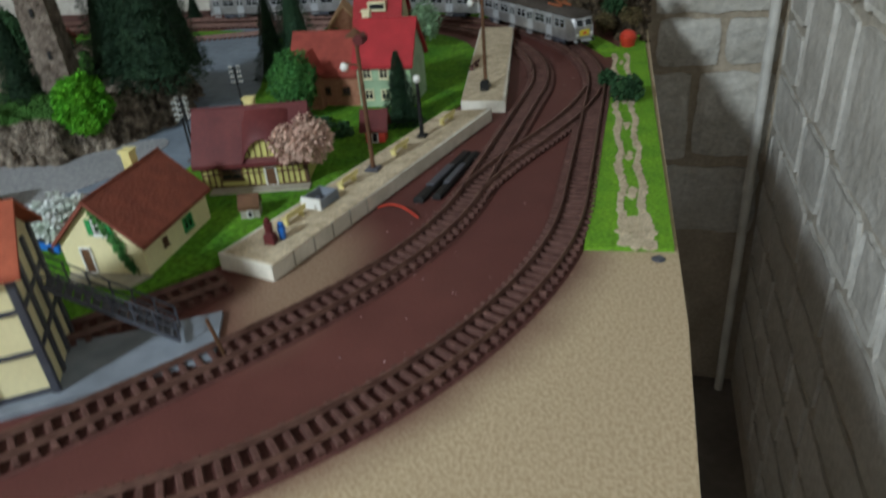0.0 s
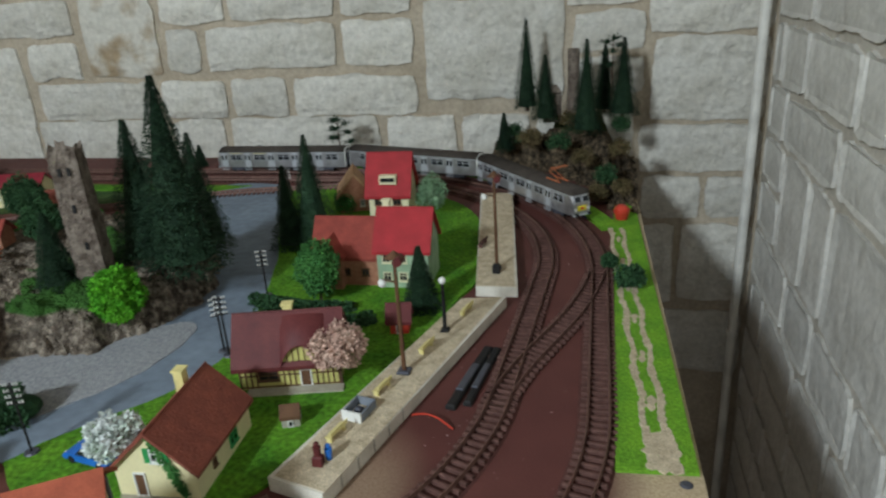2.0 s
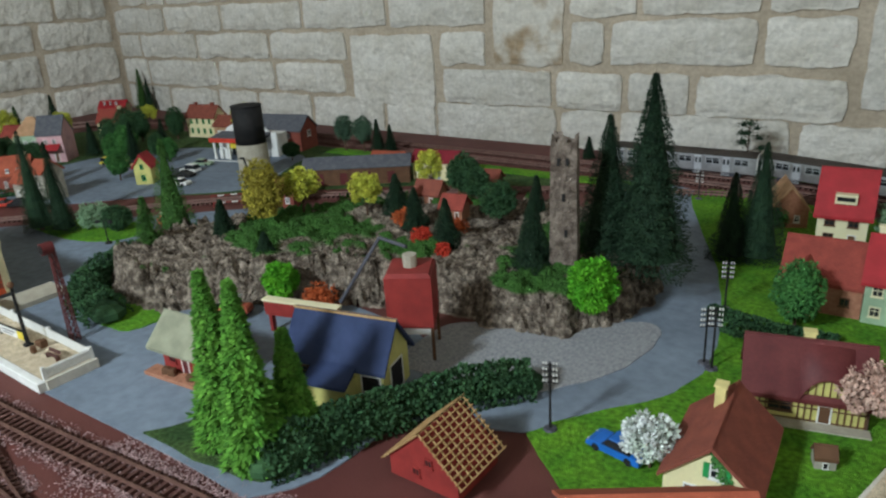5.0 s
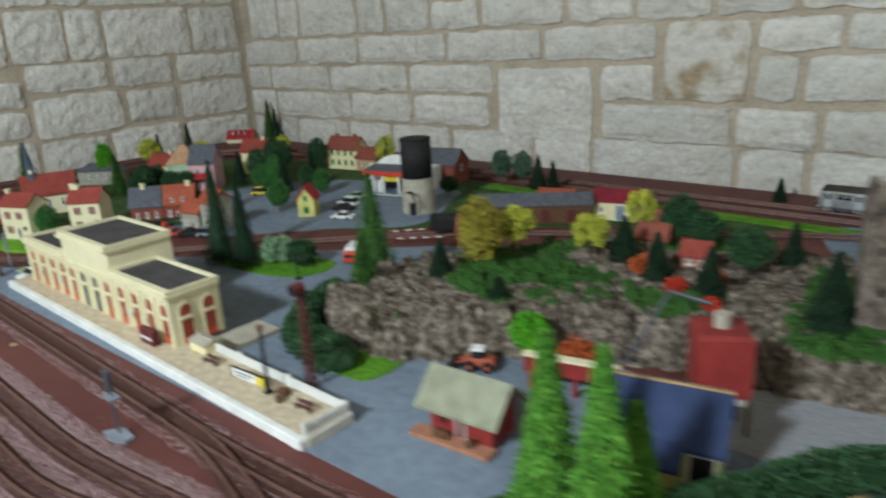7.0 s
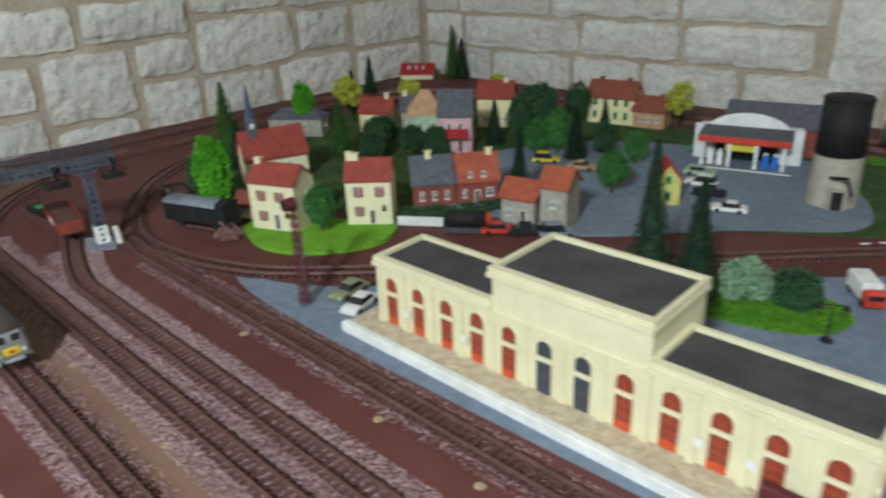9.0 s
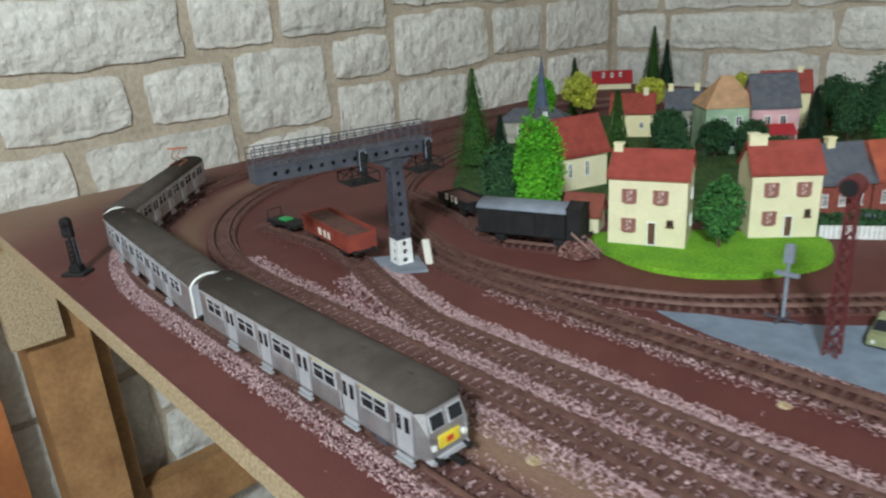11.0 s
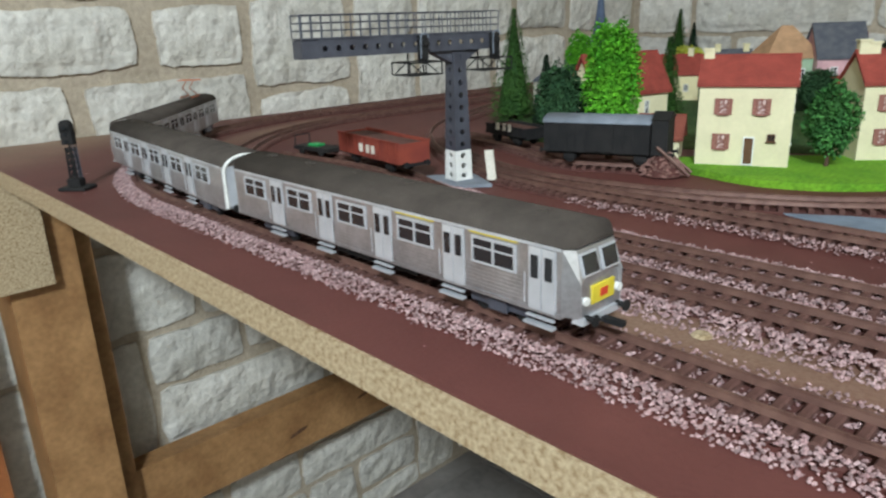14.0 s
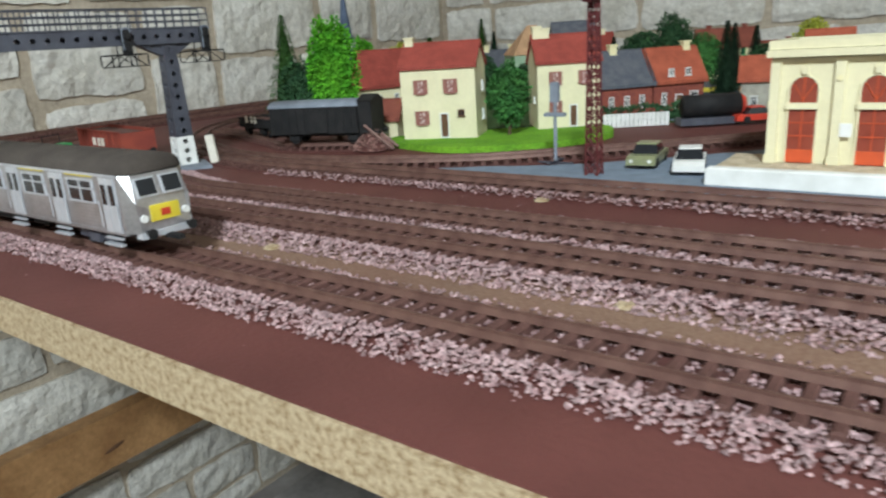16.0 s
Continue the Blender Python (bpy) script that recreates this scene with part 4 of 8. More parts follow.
def hill(name, outline, rise, step, height, material, label):
    xs, ys = [p[0] for p in outline], [p[1] for p in outline]
    nx, ny = int((max(xs) - min(xs)) / step) + 3, int((max(ys) - min(ys)) / step) + 3
    f, grid = Form(), {}
    for j in range(ny):
        for i in range(nx):
            x, y = min(xs) - step + i * step, min(ys) - step + j * step
            jx = x + 0.35 * step * noise.noise(Vector((x * 190, y * 190, 4)))
            jy = y + 0.35 * step * noise.noise(Vector((x * 190, y * 190, 14)))
            d = edge_distance(outline, jx, jy) + 0.010 * noise.noise(Vector((x * 34, y * 34, 2)))
            if d < -step * 1.6:
                continue
            t = max(0.0, min(1.0, d / rise))
            rough = noise.noise(Vector((x * 60, y * 60, 7))) + 0.8 * noise.noise(Vector((x * 170, y * 170, 17)))
            near, spots = noise.voronoi(Vector((x * 62, y * 62, 0.5)))
            crack = near[1] - near[0]
            rough += 1.3 * noise.cell(spots[0] * 7.3)
            z = height(x, y, max(d, 0)) * (t * t * (3 - 2 * t)) + (0.011 * rough - 0.013 * max(0, 0.22 - crack) / 0.22) * (0.35 if t >= 1 else 1.0) * (1 if t > 0 else 0)
            grid[i, j] = len(f.v)
            f.v.append((jx, jy, max(z, 0.0003) if d > 0 else -0.0003))
    for j in range(ny - 1):
        for i in range(nx - 1):
            k = [(i, j), (i + 1, j), (i + 1, j + 1), (i, j + 1)]
            if all(q in grid for q in k):
                f.f.append(tuple(grid[q] for q in k))
    return solid(name, f, material, label, "hill", smooth=True)


HILL = [(-0.965, 0.735), (-0.89, 0.70), (-0.82, 0.705), (-0.75, 0.765), (-0.67, 0.825), (-0.58, 0.865), (-0.51, 0.885), (-0.45, 0.868), (-0.374, 0.892), (-0.335, 0.96), (-0.332, 1.05),
        (-0.39, 1.16), (-0.50, 1.19), (-0.70, 1.18), (-0.86, 1.06), (-0.94, 0.95), (-0.985, 0.83)]


def hill_height(x, y, d):
    return 0.046 + 0.014 * noise.noise(Vector((x * 9, y * 9, 3))) + 0.008 * min(d, 0.1) / 0.1


hill("rocky_hill", HILL, 0.026, 0.0032, hill_height, hill_material("hill_ground", 2.10, (0.36, 0.30, 0.24), (0.115, 0.088, 0.068), (0.025, 0.085, 0.018), (0.065, 0.17, 0.03)), "bark-rock hill with green grass on its top")
CRAG = [(-0.105, 1.60), (-0.05, 1.585), (0.03, 1.545), (0.085, 1.46), (0.112, 1.36), (0.148, 1.34), (0.152, 1.665), (-0.12, 1.665)]


def crag_height(x, y, d):
    return 0.035 + 0.075 * max(0, min(1, (y - 1.38) / 0.2)) + 0.012 * noise.noise(Vector((x * 16, y * 16, 5)))


hill("rocky_crag", CRAG, 0.085, 0.004, crag_height, hill_material("crag_ground", 2.35, (0.20, 0.145, 0.092), (0.055, 0.042, 0.028), (0.030, 0.046, 0.018), (0.085, 0.088, 0.036)), "steep bark-rock crag in the corner")


# ---- trees ----
def leaf(f, c, d, up, length, width):
    """One folded leaf from c along d."""
    s = d.cross(up)
    if s.length < 1e-6:
        s = Vector((1, 0, 0))
    s = s.normalized() * width
    a, b = c + d * length * 0.5, c + d * length
    f.add([c, a + s, b, a - s], [(0, 1, 2), (0, 2, 3)])


def fir_tree(x, y, z, h, r, material, label, seed, n=1500, lean=0.0, group="fir trees", needle=0.0):
    rng = random.Random(seed)
    t = thing("fir_tree", label, "tree", pose(x, y, z, 0, lean, rng.uniform(0, 360)), group)
    part("trunk", Form().cyl(0, 0, -0.002, h * 0.9, h * 0.018 + 0.0008, 0.0004, 7), BARK, t)
    f = Form()
    nl = needle or max(0.0028, r * 0.095)
    levels = max(9, int(h / 0.006))
    for k in range(n):
        lv = (k % levels + rng.uniform(0, 0.95)) / levels
        u = lv ** 1.1
        zz = h * (0.05 + 0.93 * u)
        a = rng.uniform(0, 2 * math.pi)
        bough = noise.noise(Vector((math.cos(a) * 2.2 + seed, math.sin(a) * 2.2, lv * levels * 0.55)))
        rad = r * (1 - u) ** 0.95 * (0.94 + 0.34 * bough) + 0.0008
        rr = rad * math.sqrt(rng.uniform(0.45, 1.0)) * (1 + 0.10 * math.sin(3 * a + seed + 7 * u))
        c = Vector((rr * math.cos(a), rr * math.sin(a), zz - 0.25 * rr))
        d = Vector((math.cos(a + rng.uniform(-0.5, 0.5)), math.sin(a + rng.uniform(-0.5, 0.5)), rng.uniform(-0.55, 0.35))).normalized()
        leaf(f, c, d, Vector((rng.uniform(-0.4, 0.4), rng.uniform(-0.4, 0.4), 1)), nl * rng.uniform(0.7, 1.3) * (0.5 + 0.5 * (1 - u)), nl * 0.22)
    leaf(f, Vector((0, 0, h * 0.93)), Vector((0, 0, 1)), Vector((1, 0, 0)), h * 0.07, 0.0009)
    f.add([(r * 0.66 * math.cos(i * 0.6283), r * 0.66 * math.sin(i * 0.6283), h * 0.05) for i in range(10)] + [(0, 0, h * 0.97)], [(i, (i + 1) % 10, 10) for i in range(10)])
    part("crown", f, material, t)
    return t


def leaf_tree(x, y, z, h, r, material, label, seed, n=900, trunk=0.25, name="leafy_tree", size=0.0, lumps=9, group="leafy trees", flat=1.0, tight=1.0, wide=0.58, dense=False):
    """A trunk, limbs, and lumps of small leaves with gaps between them, or one dense uneven crown."""
    rng = random.Random(seed)
    t = thing(name, label, "bush" if name == "bush" else "tree", pose(x, y, z, 0, 0, rng.uniform(0, 360)), group)
    th = h * trunk
    w = Form().cyl(0, 0, -0.002, th + h * 0.2, max(0.0011, h * 0.03), max(0.0007, h * 0.014), 8)
    top = Vector((0, 0, th))
    ch = (h - th) / 2
    f, nl = Form(), size or max(0.0028, r * 0.115)
    spots = []
    for k in range(lumps):
        a, u = k * 2.4 + rng.uniform(-0.4, 0.4), (k + 0.5) / lumps
        zz = -0.75 + 1.6 * u
        q = math.sqrt(max(0.08, 1 - min(0.95, abs(zz)) ** 2))
        spots.append((Vector((wide * r * q * math.cos(a), wide * r * q * math.sin(a), th + ch + zz * ch * 0.68 * flat)), tight * rng.uniform(0.40, 0.56) * min(r * 1.1, ch * 1.25)))
    spots.append((Vector((0, 0, th + ch * 1.45)), 0.42 * min(r, ch)))
    for c, _ in spots[::2]:
        w.rod(top * 0.9, c, max(0.0006, h * 0.010), 5, 0.0004)
    part("trunk", w, BARK, t)
    mid = Vector((0, 0, th + ch))
    for k in range(n):
        c, s = spots[k % len(spots)]
        v = Vector((rng.gauss(0, 1), rng.gauss(0, 1), rng.gauss(0, 1))).normalized()
        p = c + v * s * rng.uniform(0.62, 1.08)
        if dense:
            lump = 0.90 + 0.26 * noise.noise(v * 2.4 + Vector((seed, 0, 0))) + 0.10 * noise.noise(v * 7 + Vector((0, seed, 0)))
            p = mid + Vector((v.x * r, v.y * r, v.z * ch * 1.04)) * lump * rng.uniform(0.80, 1.02)
        d = (v + Vector((rng.uniform(-0.8, 0.8), rng.uniform(-0.8, 0.8), rng.uniform(-0.7, 0.3)))).normalized()
        leaf(f, p, d, v + Vector((0, 0, 0.3)), nl * rng.uniform(0.8, 1.4), nl * 0.42)
    if dense:
        f.ball(mid, r * 0.72, 12, 8, ch / r)
    for c, s in [] if dense else spots:
        f.ball(c, s * 0.5, 7, 5)
    part("crown", f, material, t)
    return t


def hedge(pts, w, h, material, label, seed, n=2600):
    rng, line, f = random.Random(seed), Line(smooth_line(pts, 8)), Form()
    t = thing("hedge", label, "hedge", group="hedges")
    for i in range(40):
        q, d = line.at(line.length * (i + 0.5) / 40)
        k = 1 + 0.25 * noise.noise(Vector((q[0] * 45, q[1] * 45, seed)))
        f.ball((q[0], q[1], h * 0.32), w * 0.40 * k, 8, 5, h * 0.75 / w)
    for _ in range(n):
        q, d = line.at(rng.uniform(0, line.length))
        b = rng.uniform(0, math.pi)
        k = 1 + 0.25 * noise.noise(Vector((q[0] * 45, q[1] * 45, seed)))
        v = Vector((-d[1] * math.cos(b), d[0] * math.cos(b), math.sin(b)))
        p = Vector((q[0], q[1], 0)) + Vector((v.x * w * 0.48 * k, v.y * w * 0.48 * k, 0.002 + v.z * h * 0.85 * k)) * rng.uniform(0.85, 1.05)
        leaf(f, p, (v + Vector((rng.uniform(-0.9, 0.9), rng.uniform(-0.9, 0.9), rng.uniform(-0.5, 0.5)))).normalized(), v, 0.0042, 0.0017)
    part("foliage", f, material, t)
    w = Form()
    for i in range(14):
        q, d = line.at(line.length * (i + 0.5) / 14)
        w.rod((q[0], q[1], 0.0005), (q[0] + rng.uniform(-0.004, 0.004), q[1] + rng.uniform(-0.004, 0.004), h * 0.5), 0.0008, 5)
    part("stems", w, BARK, t)
    return t


for i, (x, y, z, h, r, m, lab) in enumerate((
        (-0.344, 1.020, 0.045, 0.210, 0.052, FIR, "tall dark green fir on the hill edge"),
        (-0.362, 1.090, 0.040, 0.140, 0.034, FIR, "dark green fir beside the hill road"),
        (-0.395, 1.030, 0.050, 0.158, 0.042, FIR, "dark green fir on the hill"),
        (-0.298, 1.185, 0.003, 0.112, 0.026, FIR, "slim dark fir beside the road"),
        (-0.268, 1.195, 0.003, 0.150, 0.034, FIR, "slim dark fir beside the road"),
        (-0.681, 1.600, 0.0, 0.045, 0.012, FIR, "small dark fir by the far wall"),
        (-0.555, 1.610, 0.0, 0.040, 0.010, FIR, "small dark fir by the far wall"),
        (-0.543, 0.602, 0.002, 0.154, 0.023, FIRLT, "tall bristly light green fir"),
        (-0.490, 0.630, 0.002, 0.104, 0.018, FIRLT, "smaller bristly light green fir"),
        (-0.497, 0.595, 0.002, 0.158, 0.024, FIRLT, "tall bristly light green fir with a pale tip"),
        (-0.998, 0.866, 0.003, 0.165, 0.038, FIRMID, "tall green fir near the rocks"),
        (-0.928, 0.782, 0.016, 0.098, 0.026, FIRMID, "paler green fir near the rocks"),
        (-1.292, 0.802, 0.002, 0.170, 0.027, FIR, "tall dark fir behind the station"),
        (-1.249, 0.818, 0.002, 0.136, 0.025, FIR, "dark fir behind the station"),
        (-2.352, 1.650, 0.0, 0.144, 0.026, FIRMID, "green fir in the far corner"),
        (-2.360, 1.350, 0.0, 0.100, 0.020, FIR, "small dark fir near the corner"),
        (-2.128, 0.809, 0.001, 0.142, 0.034, FIRMID, "tall green fir beside the curve"),
        (-2.060, 0.790, 0.001, 0.085, 0.018, FIR, "small dark fir beside the curve"),
        (-1.629, 1.176, 0.001, 0.093, 0.018, FIR, "dark fir among the village houses"),
        (-1.618, 1.249, 0.001, 0.088, 0.018, FIR, "dark fir among the village houses"),
        (-1.583, 0.962, 0.001, 0.096, 0.017, FIR, "small dark fir in the village"),
        (-1.987, 0.954, 0.001, 0.100, 0.020, FIRMID, "green fir among the village roofs"),
        (-1.802, 1.170, 0.001, 0.084, 0.019, FIR, "dark fir beside the pink shop"),
        (-2.318, 1.652, 0.0, 0.112, 0.020, FIR, "dark fir in the far corner"),
        (-2.235, 1.190, 0.0, 0.098, 0.017, FIRMID, "slim green fir near the stone wall"),
        (-1.129, 1.467, 0.002, 0.076, 0.017, FIR, "dark fir behind the goods shed"),
        (-1.094, 1.470, 0.002, 0.066, 0.014, FIR, "dark fir behind the goods shed"),
        (-0.030, 1.600, 0.10, 0.155, 0.024, FIR, "dark fir on the crag"),
        (0.005, 1.560, 0.09, 0.110, 0.024, FIR, "dark fir on the crag"),
        (0.072, 1.530, 0.075, 0.150, 0.029, FIR, "dark fir on the crag"),
        (0.130, 1.585, 0.09, 0.130, 0.028, FIR, "dark fir on the crag"),
        (0.100, 1.630, 0.09, 0.115, 0.024, FIR, "dark fir on the crag"),
        (-0.068, 1.580, 0.035, 0.066, 0.015, FIR, "small dark fir at the crag's foot"),
        (-0.640, 0.985, 0.052, 0.055, 0.018, FIR, "small dark fir on the hill"),
        (-0.565, 0.950, 0.050, 0.062, 0.018, FIR, "small dark fir on the hill"),
        (-0.860, 0.850, 0.050, 0.050, 0.016, FIR, "small dark fir on the rocks"),
        (-0.760, 0.835, 0.045, 0.030, 0.012, FIR, "small dark fir on the rocks"),
        (-0.445, 0.945, 0.050, 0.080, 0.024, FIR, "rounded dark fir beside the ruin"),
        (-0.078, 1.020, 0.003, 0.072, 0.020, FIR, "dark blue-green fir by the red house"),
        (-0.700, 1.020, 0.055, 0.055, 0.020, FIR, "dark fir behind the yellow bush"),
        (-0.520, 1.090, 0.050, 0.060, 0.014, FIR, "thin dark fir on the hill"))):
    fir_tree(x, y, z, h, r, m, lab, 100 + i, n=4200 if m is FIRLT else 3600 if m is FIRMID else int(3200 + 150000 * r), needle=0.0080 if m is FIRLT else 0.0052 if m is FIRMID else max(0.0034, r * 0.1))

for i, (x, y, z, h, r, m, lab, tr) in enumerate((
        (-0.367, 0.930, 0.018, 0.060, 0.026, LEAFLT, "vivid lime-green bush at the hill foot", 0.05),
        (-0.192, 1.024, 0.003, 0.072, 0.025, LEAF, "round green tree on the lawn", 0.12),
        (-0.112, 0.872, 0.003, 0.056, 0.024, LEAFPINK, "pale pink blossoming tree by the cottage", 0.3),
        (-0.236, 0.744, 0.003, 0.044, 0.020, LEAFWHITE, "white blossoming tree in the garden", 0.2),
        (-0.134, 1.295, 0.003, 0.066, 0.021, LEAFPALE, "pale green tree behind the red house", 0.25),
        (-0.843, 0.908, 0.048, 0.092, 0.029, LEAFGOLD, "golden-green tree on the hill", 0.08),
        (-0.832, 0.968, 0.052, 0.070, 0.026, LEAFYEL, "yellow tree on the hill", 0.15),
        (-0.742, 1.152, 0.044, 0.074, 0.020, LEAFYEL, "slim bright yellow tree on the hill", 0.12),
        (-0.734, 0.996, 0.052, 0.066, 0.022, LEAFYEL, "small yellow tree on the hill", 0.15),
        (-0.690, 0.795, 0.018, 0.042, 0.020, LEAFLT, "lime-green bush against the rocks", 0.05),
        (-1.864, 0.634, 0.001, 0.124, 0.025, LEAFLT, "tall vivid green tree beside the curve", 0.1),
        (-1.935, 0.657, 0.001, 0.082, 0.026, LEAFDK, "rounded dark green tree", 0.1),
        (-1.700, 0.690, 0.005, 0.064, 0.020, LEAF, "green tree between the two pale houses", 0.15),
        (-1.210, 0.852, 0.003, 0.042, 0.026, LEAFPALE, "grey-green bush behind the station", 0.05),
        (-1.165, 0.866, 0.003, 0.040, 0.024, LEAFDK, "dark bush behind the station", 0.05),
        (-1.925, 0.990, 0.001, 0.070, 0.026, LEAFDK, "dark green tree among the village roofs", 0.15),
        (-1.877, 1.030, 0.001, 0.052, 0.024, LEAFDK, "dark green tree among the village roofs", 0.15),
        (-1.833, 1.045, 0.001, 0.054, 0.022, LEAFDK, "mid-green tree among the village roofs", 0.15),
        (-1.780, 1.000, 0.001, 0.044, 0.020, LEAFDK, "dark green tree among the village roofs", 0.15),
        (-1.764, 1.200, 0.001, 0.090, 0.026, LEAFDK, "dark green tree among the village roofs", 0.15),
        (-1.733, 1.228, 0.001, 0.112, 0.028, LEAFDK, "mid-green tree among the village roofs", 0.15),
        (-1.671, 1.184, 0.001, 0.079, 0.026, LEAF, "mid-green tree among the village roofs", 0.15),
        (-1.955, 1.035, 0.001, 0.060, 0.024, LEAFDK, "dark green tree among the village roofs", 0.12),
        (-1.905, 0.960, 0.001, 0.050, 0.022, LEAFDK, "dark green tree among the village roofs", 0.12),
        (-1.700, 1.165, 0.001, 0.060, 0.024, LEAF, "mid-green tree among the village roofs", 0.12),
        (-1.485, 1.055, 0.001, 0.066, 0.024, LEAF, "mid-green tree beside the forecourt", 0.2),
        (-2.050, 1.483, 0.001, 0.064, 0.022, LEAFYEL, "small yellow-green tree by the far track", 0.2),
        (-1.600, 1.220, 0.001, 0.060, 0.020, LEAFDK, "dark green tree among the village roofs", 0.15),
        (-1.531, 1.205, 0.001, 0.056, 0.020, LEAF, "mid-green tree among the village roofs", 0.15),
        (-1.830, 1.320, 0.001, 0.082, 0.026, LEAFDK, "dark green tree among the village roofs", 0.15),
        (-1.760, 1.380, 0.001, 0.084, 0.026, LEAFDK, "dark green tree among the village roofs", 0.15),
        (-1.582, 1.456, 0.001, 0.104, 0.025, LEAFYEL, "yellow-green tree behind the row houses", 0.15),
        (-1.262, 1.330, 0.002, 0.040, 0.020, LEAFDK, "dark green tree behind the goods shed", 0.25),
        (-1.214, 1.452, 0.002, 0.080, 0.0235, LEAFGREY, "dark green tree behind the goods shed", 0.3),
        (-1.161, 1.457, 0.002, 0.080, 0.0225, LEAFGREY, "dark green tree behind the goods shed", 0.3),
        (-2.166, 1.006, 0.001, 0.106, 0.022, LEAFLT, "bright green tree beside the stone wall", 0.2),
        (-2.190, 1.140, 0.001, 0.102, 0.030, LEAFYEL, "yellow-green tree in the village", 0.2),
        (-2.120, 1.260, 0.001, 0.080, 0.026, LEAFYEL, "yellow-green tree in the village", 0.2),
        (-0.640, 1.130, 0.052, 0.045, 0.020, LEAFDK, "dark tree on the hill top", 0.1),
        (-0.560, 1.060, 0.052, 0.050, 0.026, LEAFDK, "dark blue-green tree on the hill top", 0.1),
        (-0.690, 1.170, 0.040, 0.062, 0.028, LEAFDK, "dark tree behind the hill", 0.1),
        (-0.275, 1.330, 0.003, 0.030, 0.018, LEAF, "low green bush by the brown house", 0.05),
        (0.134, 1.092, 0.003, 0.024, 0.016, LEAFDK, "small dark bush on the verge", 0.05),
        (0.112, 1.146, 0.003, 0.014, 0.009, LEAFDK, "small dark bush on the verge", 0.05))):
    loose, dense = m in (LEAFPINK, LEAFWHITE, LEAFYEL), m in (LEAFLT, LEAF, LEAFDK, LEAFGREY, LEAFGOLD) and h > 0.03
    leaf_tree(x, y, z, h, r, m, lab, 300 + i, n=int(1200 + 80000 * r) * (2 if m is LEAFLT else 1), dense=dense, trunk=tr, lumps=15 if loose else 9, tight=0.56 if loose else 1.0, wide=0.76 if loose else 0.58, name="bush" if "bush" in lab else "leafy_tree", group="bushes" if "bush" in lab else "leafy trees")


def pad_pine(x, y, z, h, label, seed):
    """A pine with flat pads of needles on a bare stem."""
    rng = random.Random(seed)
    t = thing("pine_tree", label, "tree", pose(x, y, z), "pines")
    w, f = Form().cyl(0, 0, -0.002, h * 0.95, 0.0018, 0.0008, 7), Form()
    for k in range(9):
        a, zz = k * 2.2, h * (0.5 + 0.5 * k / 9)
        c = Vector((0.018 * math.cos(a) * (1.2 - k / 12), 0.018 * math.sin(a) * (1.2 - k / 12), zz))
        w.rod((0, 0, zz - 0.006), c, 0.0006, 5)
        for _ in range(120):
            v = Vector((rng.gauss(0, 0.5), rng.gauss(0, 0.5), rng.gauss(0, 0.16)))
            leaf(f, c + v * 0.012, (v + Vector((0, 0, 0.2))).normalized(), Vector((0, 0, 1)), 0.005, 0.0011)
        f.ball(c, 0.006, 7, 4, 0.4)
    part("trunk", w, BARK, t)
    part("crown", f, FIR, t)


pad_pine(-0.379, 1.590, 0.0, 0.098, "dark pine with flat needle pads by the far wall", 1)
for i, (x, y, z, h, r, m) in enumerate(((-0.020, 1.545, 0.060, 0.030, 0.022, LEAFDRY), (0.030, 1.515, 0.062, 0.028, 0.022, LEAFDK), (0.070, 1.470, 0.048, 0.026, 0.020, LEAFDRY), (0.105, 1.425, 0.030, 0.030, 0.018, LEAFDK),
                                             (0.125, 1.480, 0.060, 0.026, 0.018, LEAFDRY), (-0.055, 1.605, 0.055, 0.034, 0.022, LEAFDK), (0.045, 1.565, 0.090, 0.026, 0.020, LEAFDRY), (0.128, 1.545, 0.085, 0.024, 0.016, LEAFDK),
                                             (0.010, 1.600, 0.100, 0.022, 0.020, LEAFDRY), (0.095, 1.390, 0.016, 0.024, 0.014, LEAFDRY), (0.130, 1.400, 0.020, 0.026, 0.014, LEAFDRY))):
    leaf_tree(x, y, z - 0.012, h, r, m, "low dry brown shrub on the crag" if m is LEAFDRY else "low dark green shrub on the crag", 520 + i, n=1100, trunk=0.05, name="bush", group="shrubs on the crag")
hedge([(-0.272, 1.020), (-0.235, 1.012), (-0.195, 1.008), (-0.150, 1.010)], 0.014, 0.009, LEAFDK, "low dark green hedge across the lawn", 9, 1300)
pad_pine(0.112, 1.595, 0.10, 0.122, "dark pine with flat needle pads on the crag", 2)
hedge([(-0.478, 0.582), (-0.462, 0.640), (-0.432, 0.705), (-0.395, 0.760), (-0.362, 0.792)], 0.040, 0.034, LEAFDK, "long curved dark green hedge", 1, 5200)
hedge([(-1.000, 0.800), (-0.985, 0.735), (-0.930, 0.685), (-0.850, 0.672)], 0.046, 0.036, LEAFDK, "dark green hedge round the rocks", 2, 3600)
hedge([(-0.250, 0.985), (-0.215, 0.982), (-0.165, 0.975), (-0.120, 0.985)], 0.014, 0.012, LEAFDK, "low clipped hedge behind the cottage", 3, 1200)
hedge([(-1.66, 0.792), (-1.60, 0.86), (-1.57, 0.93)], 0.018, 0.016, LEAFDK, "low hedge before the brick house", 4, 900)


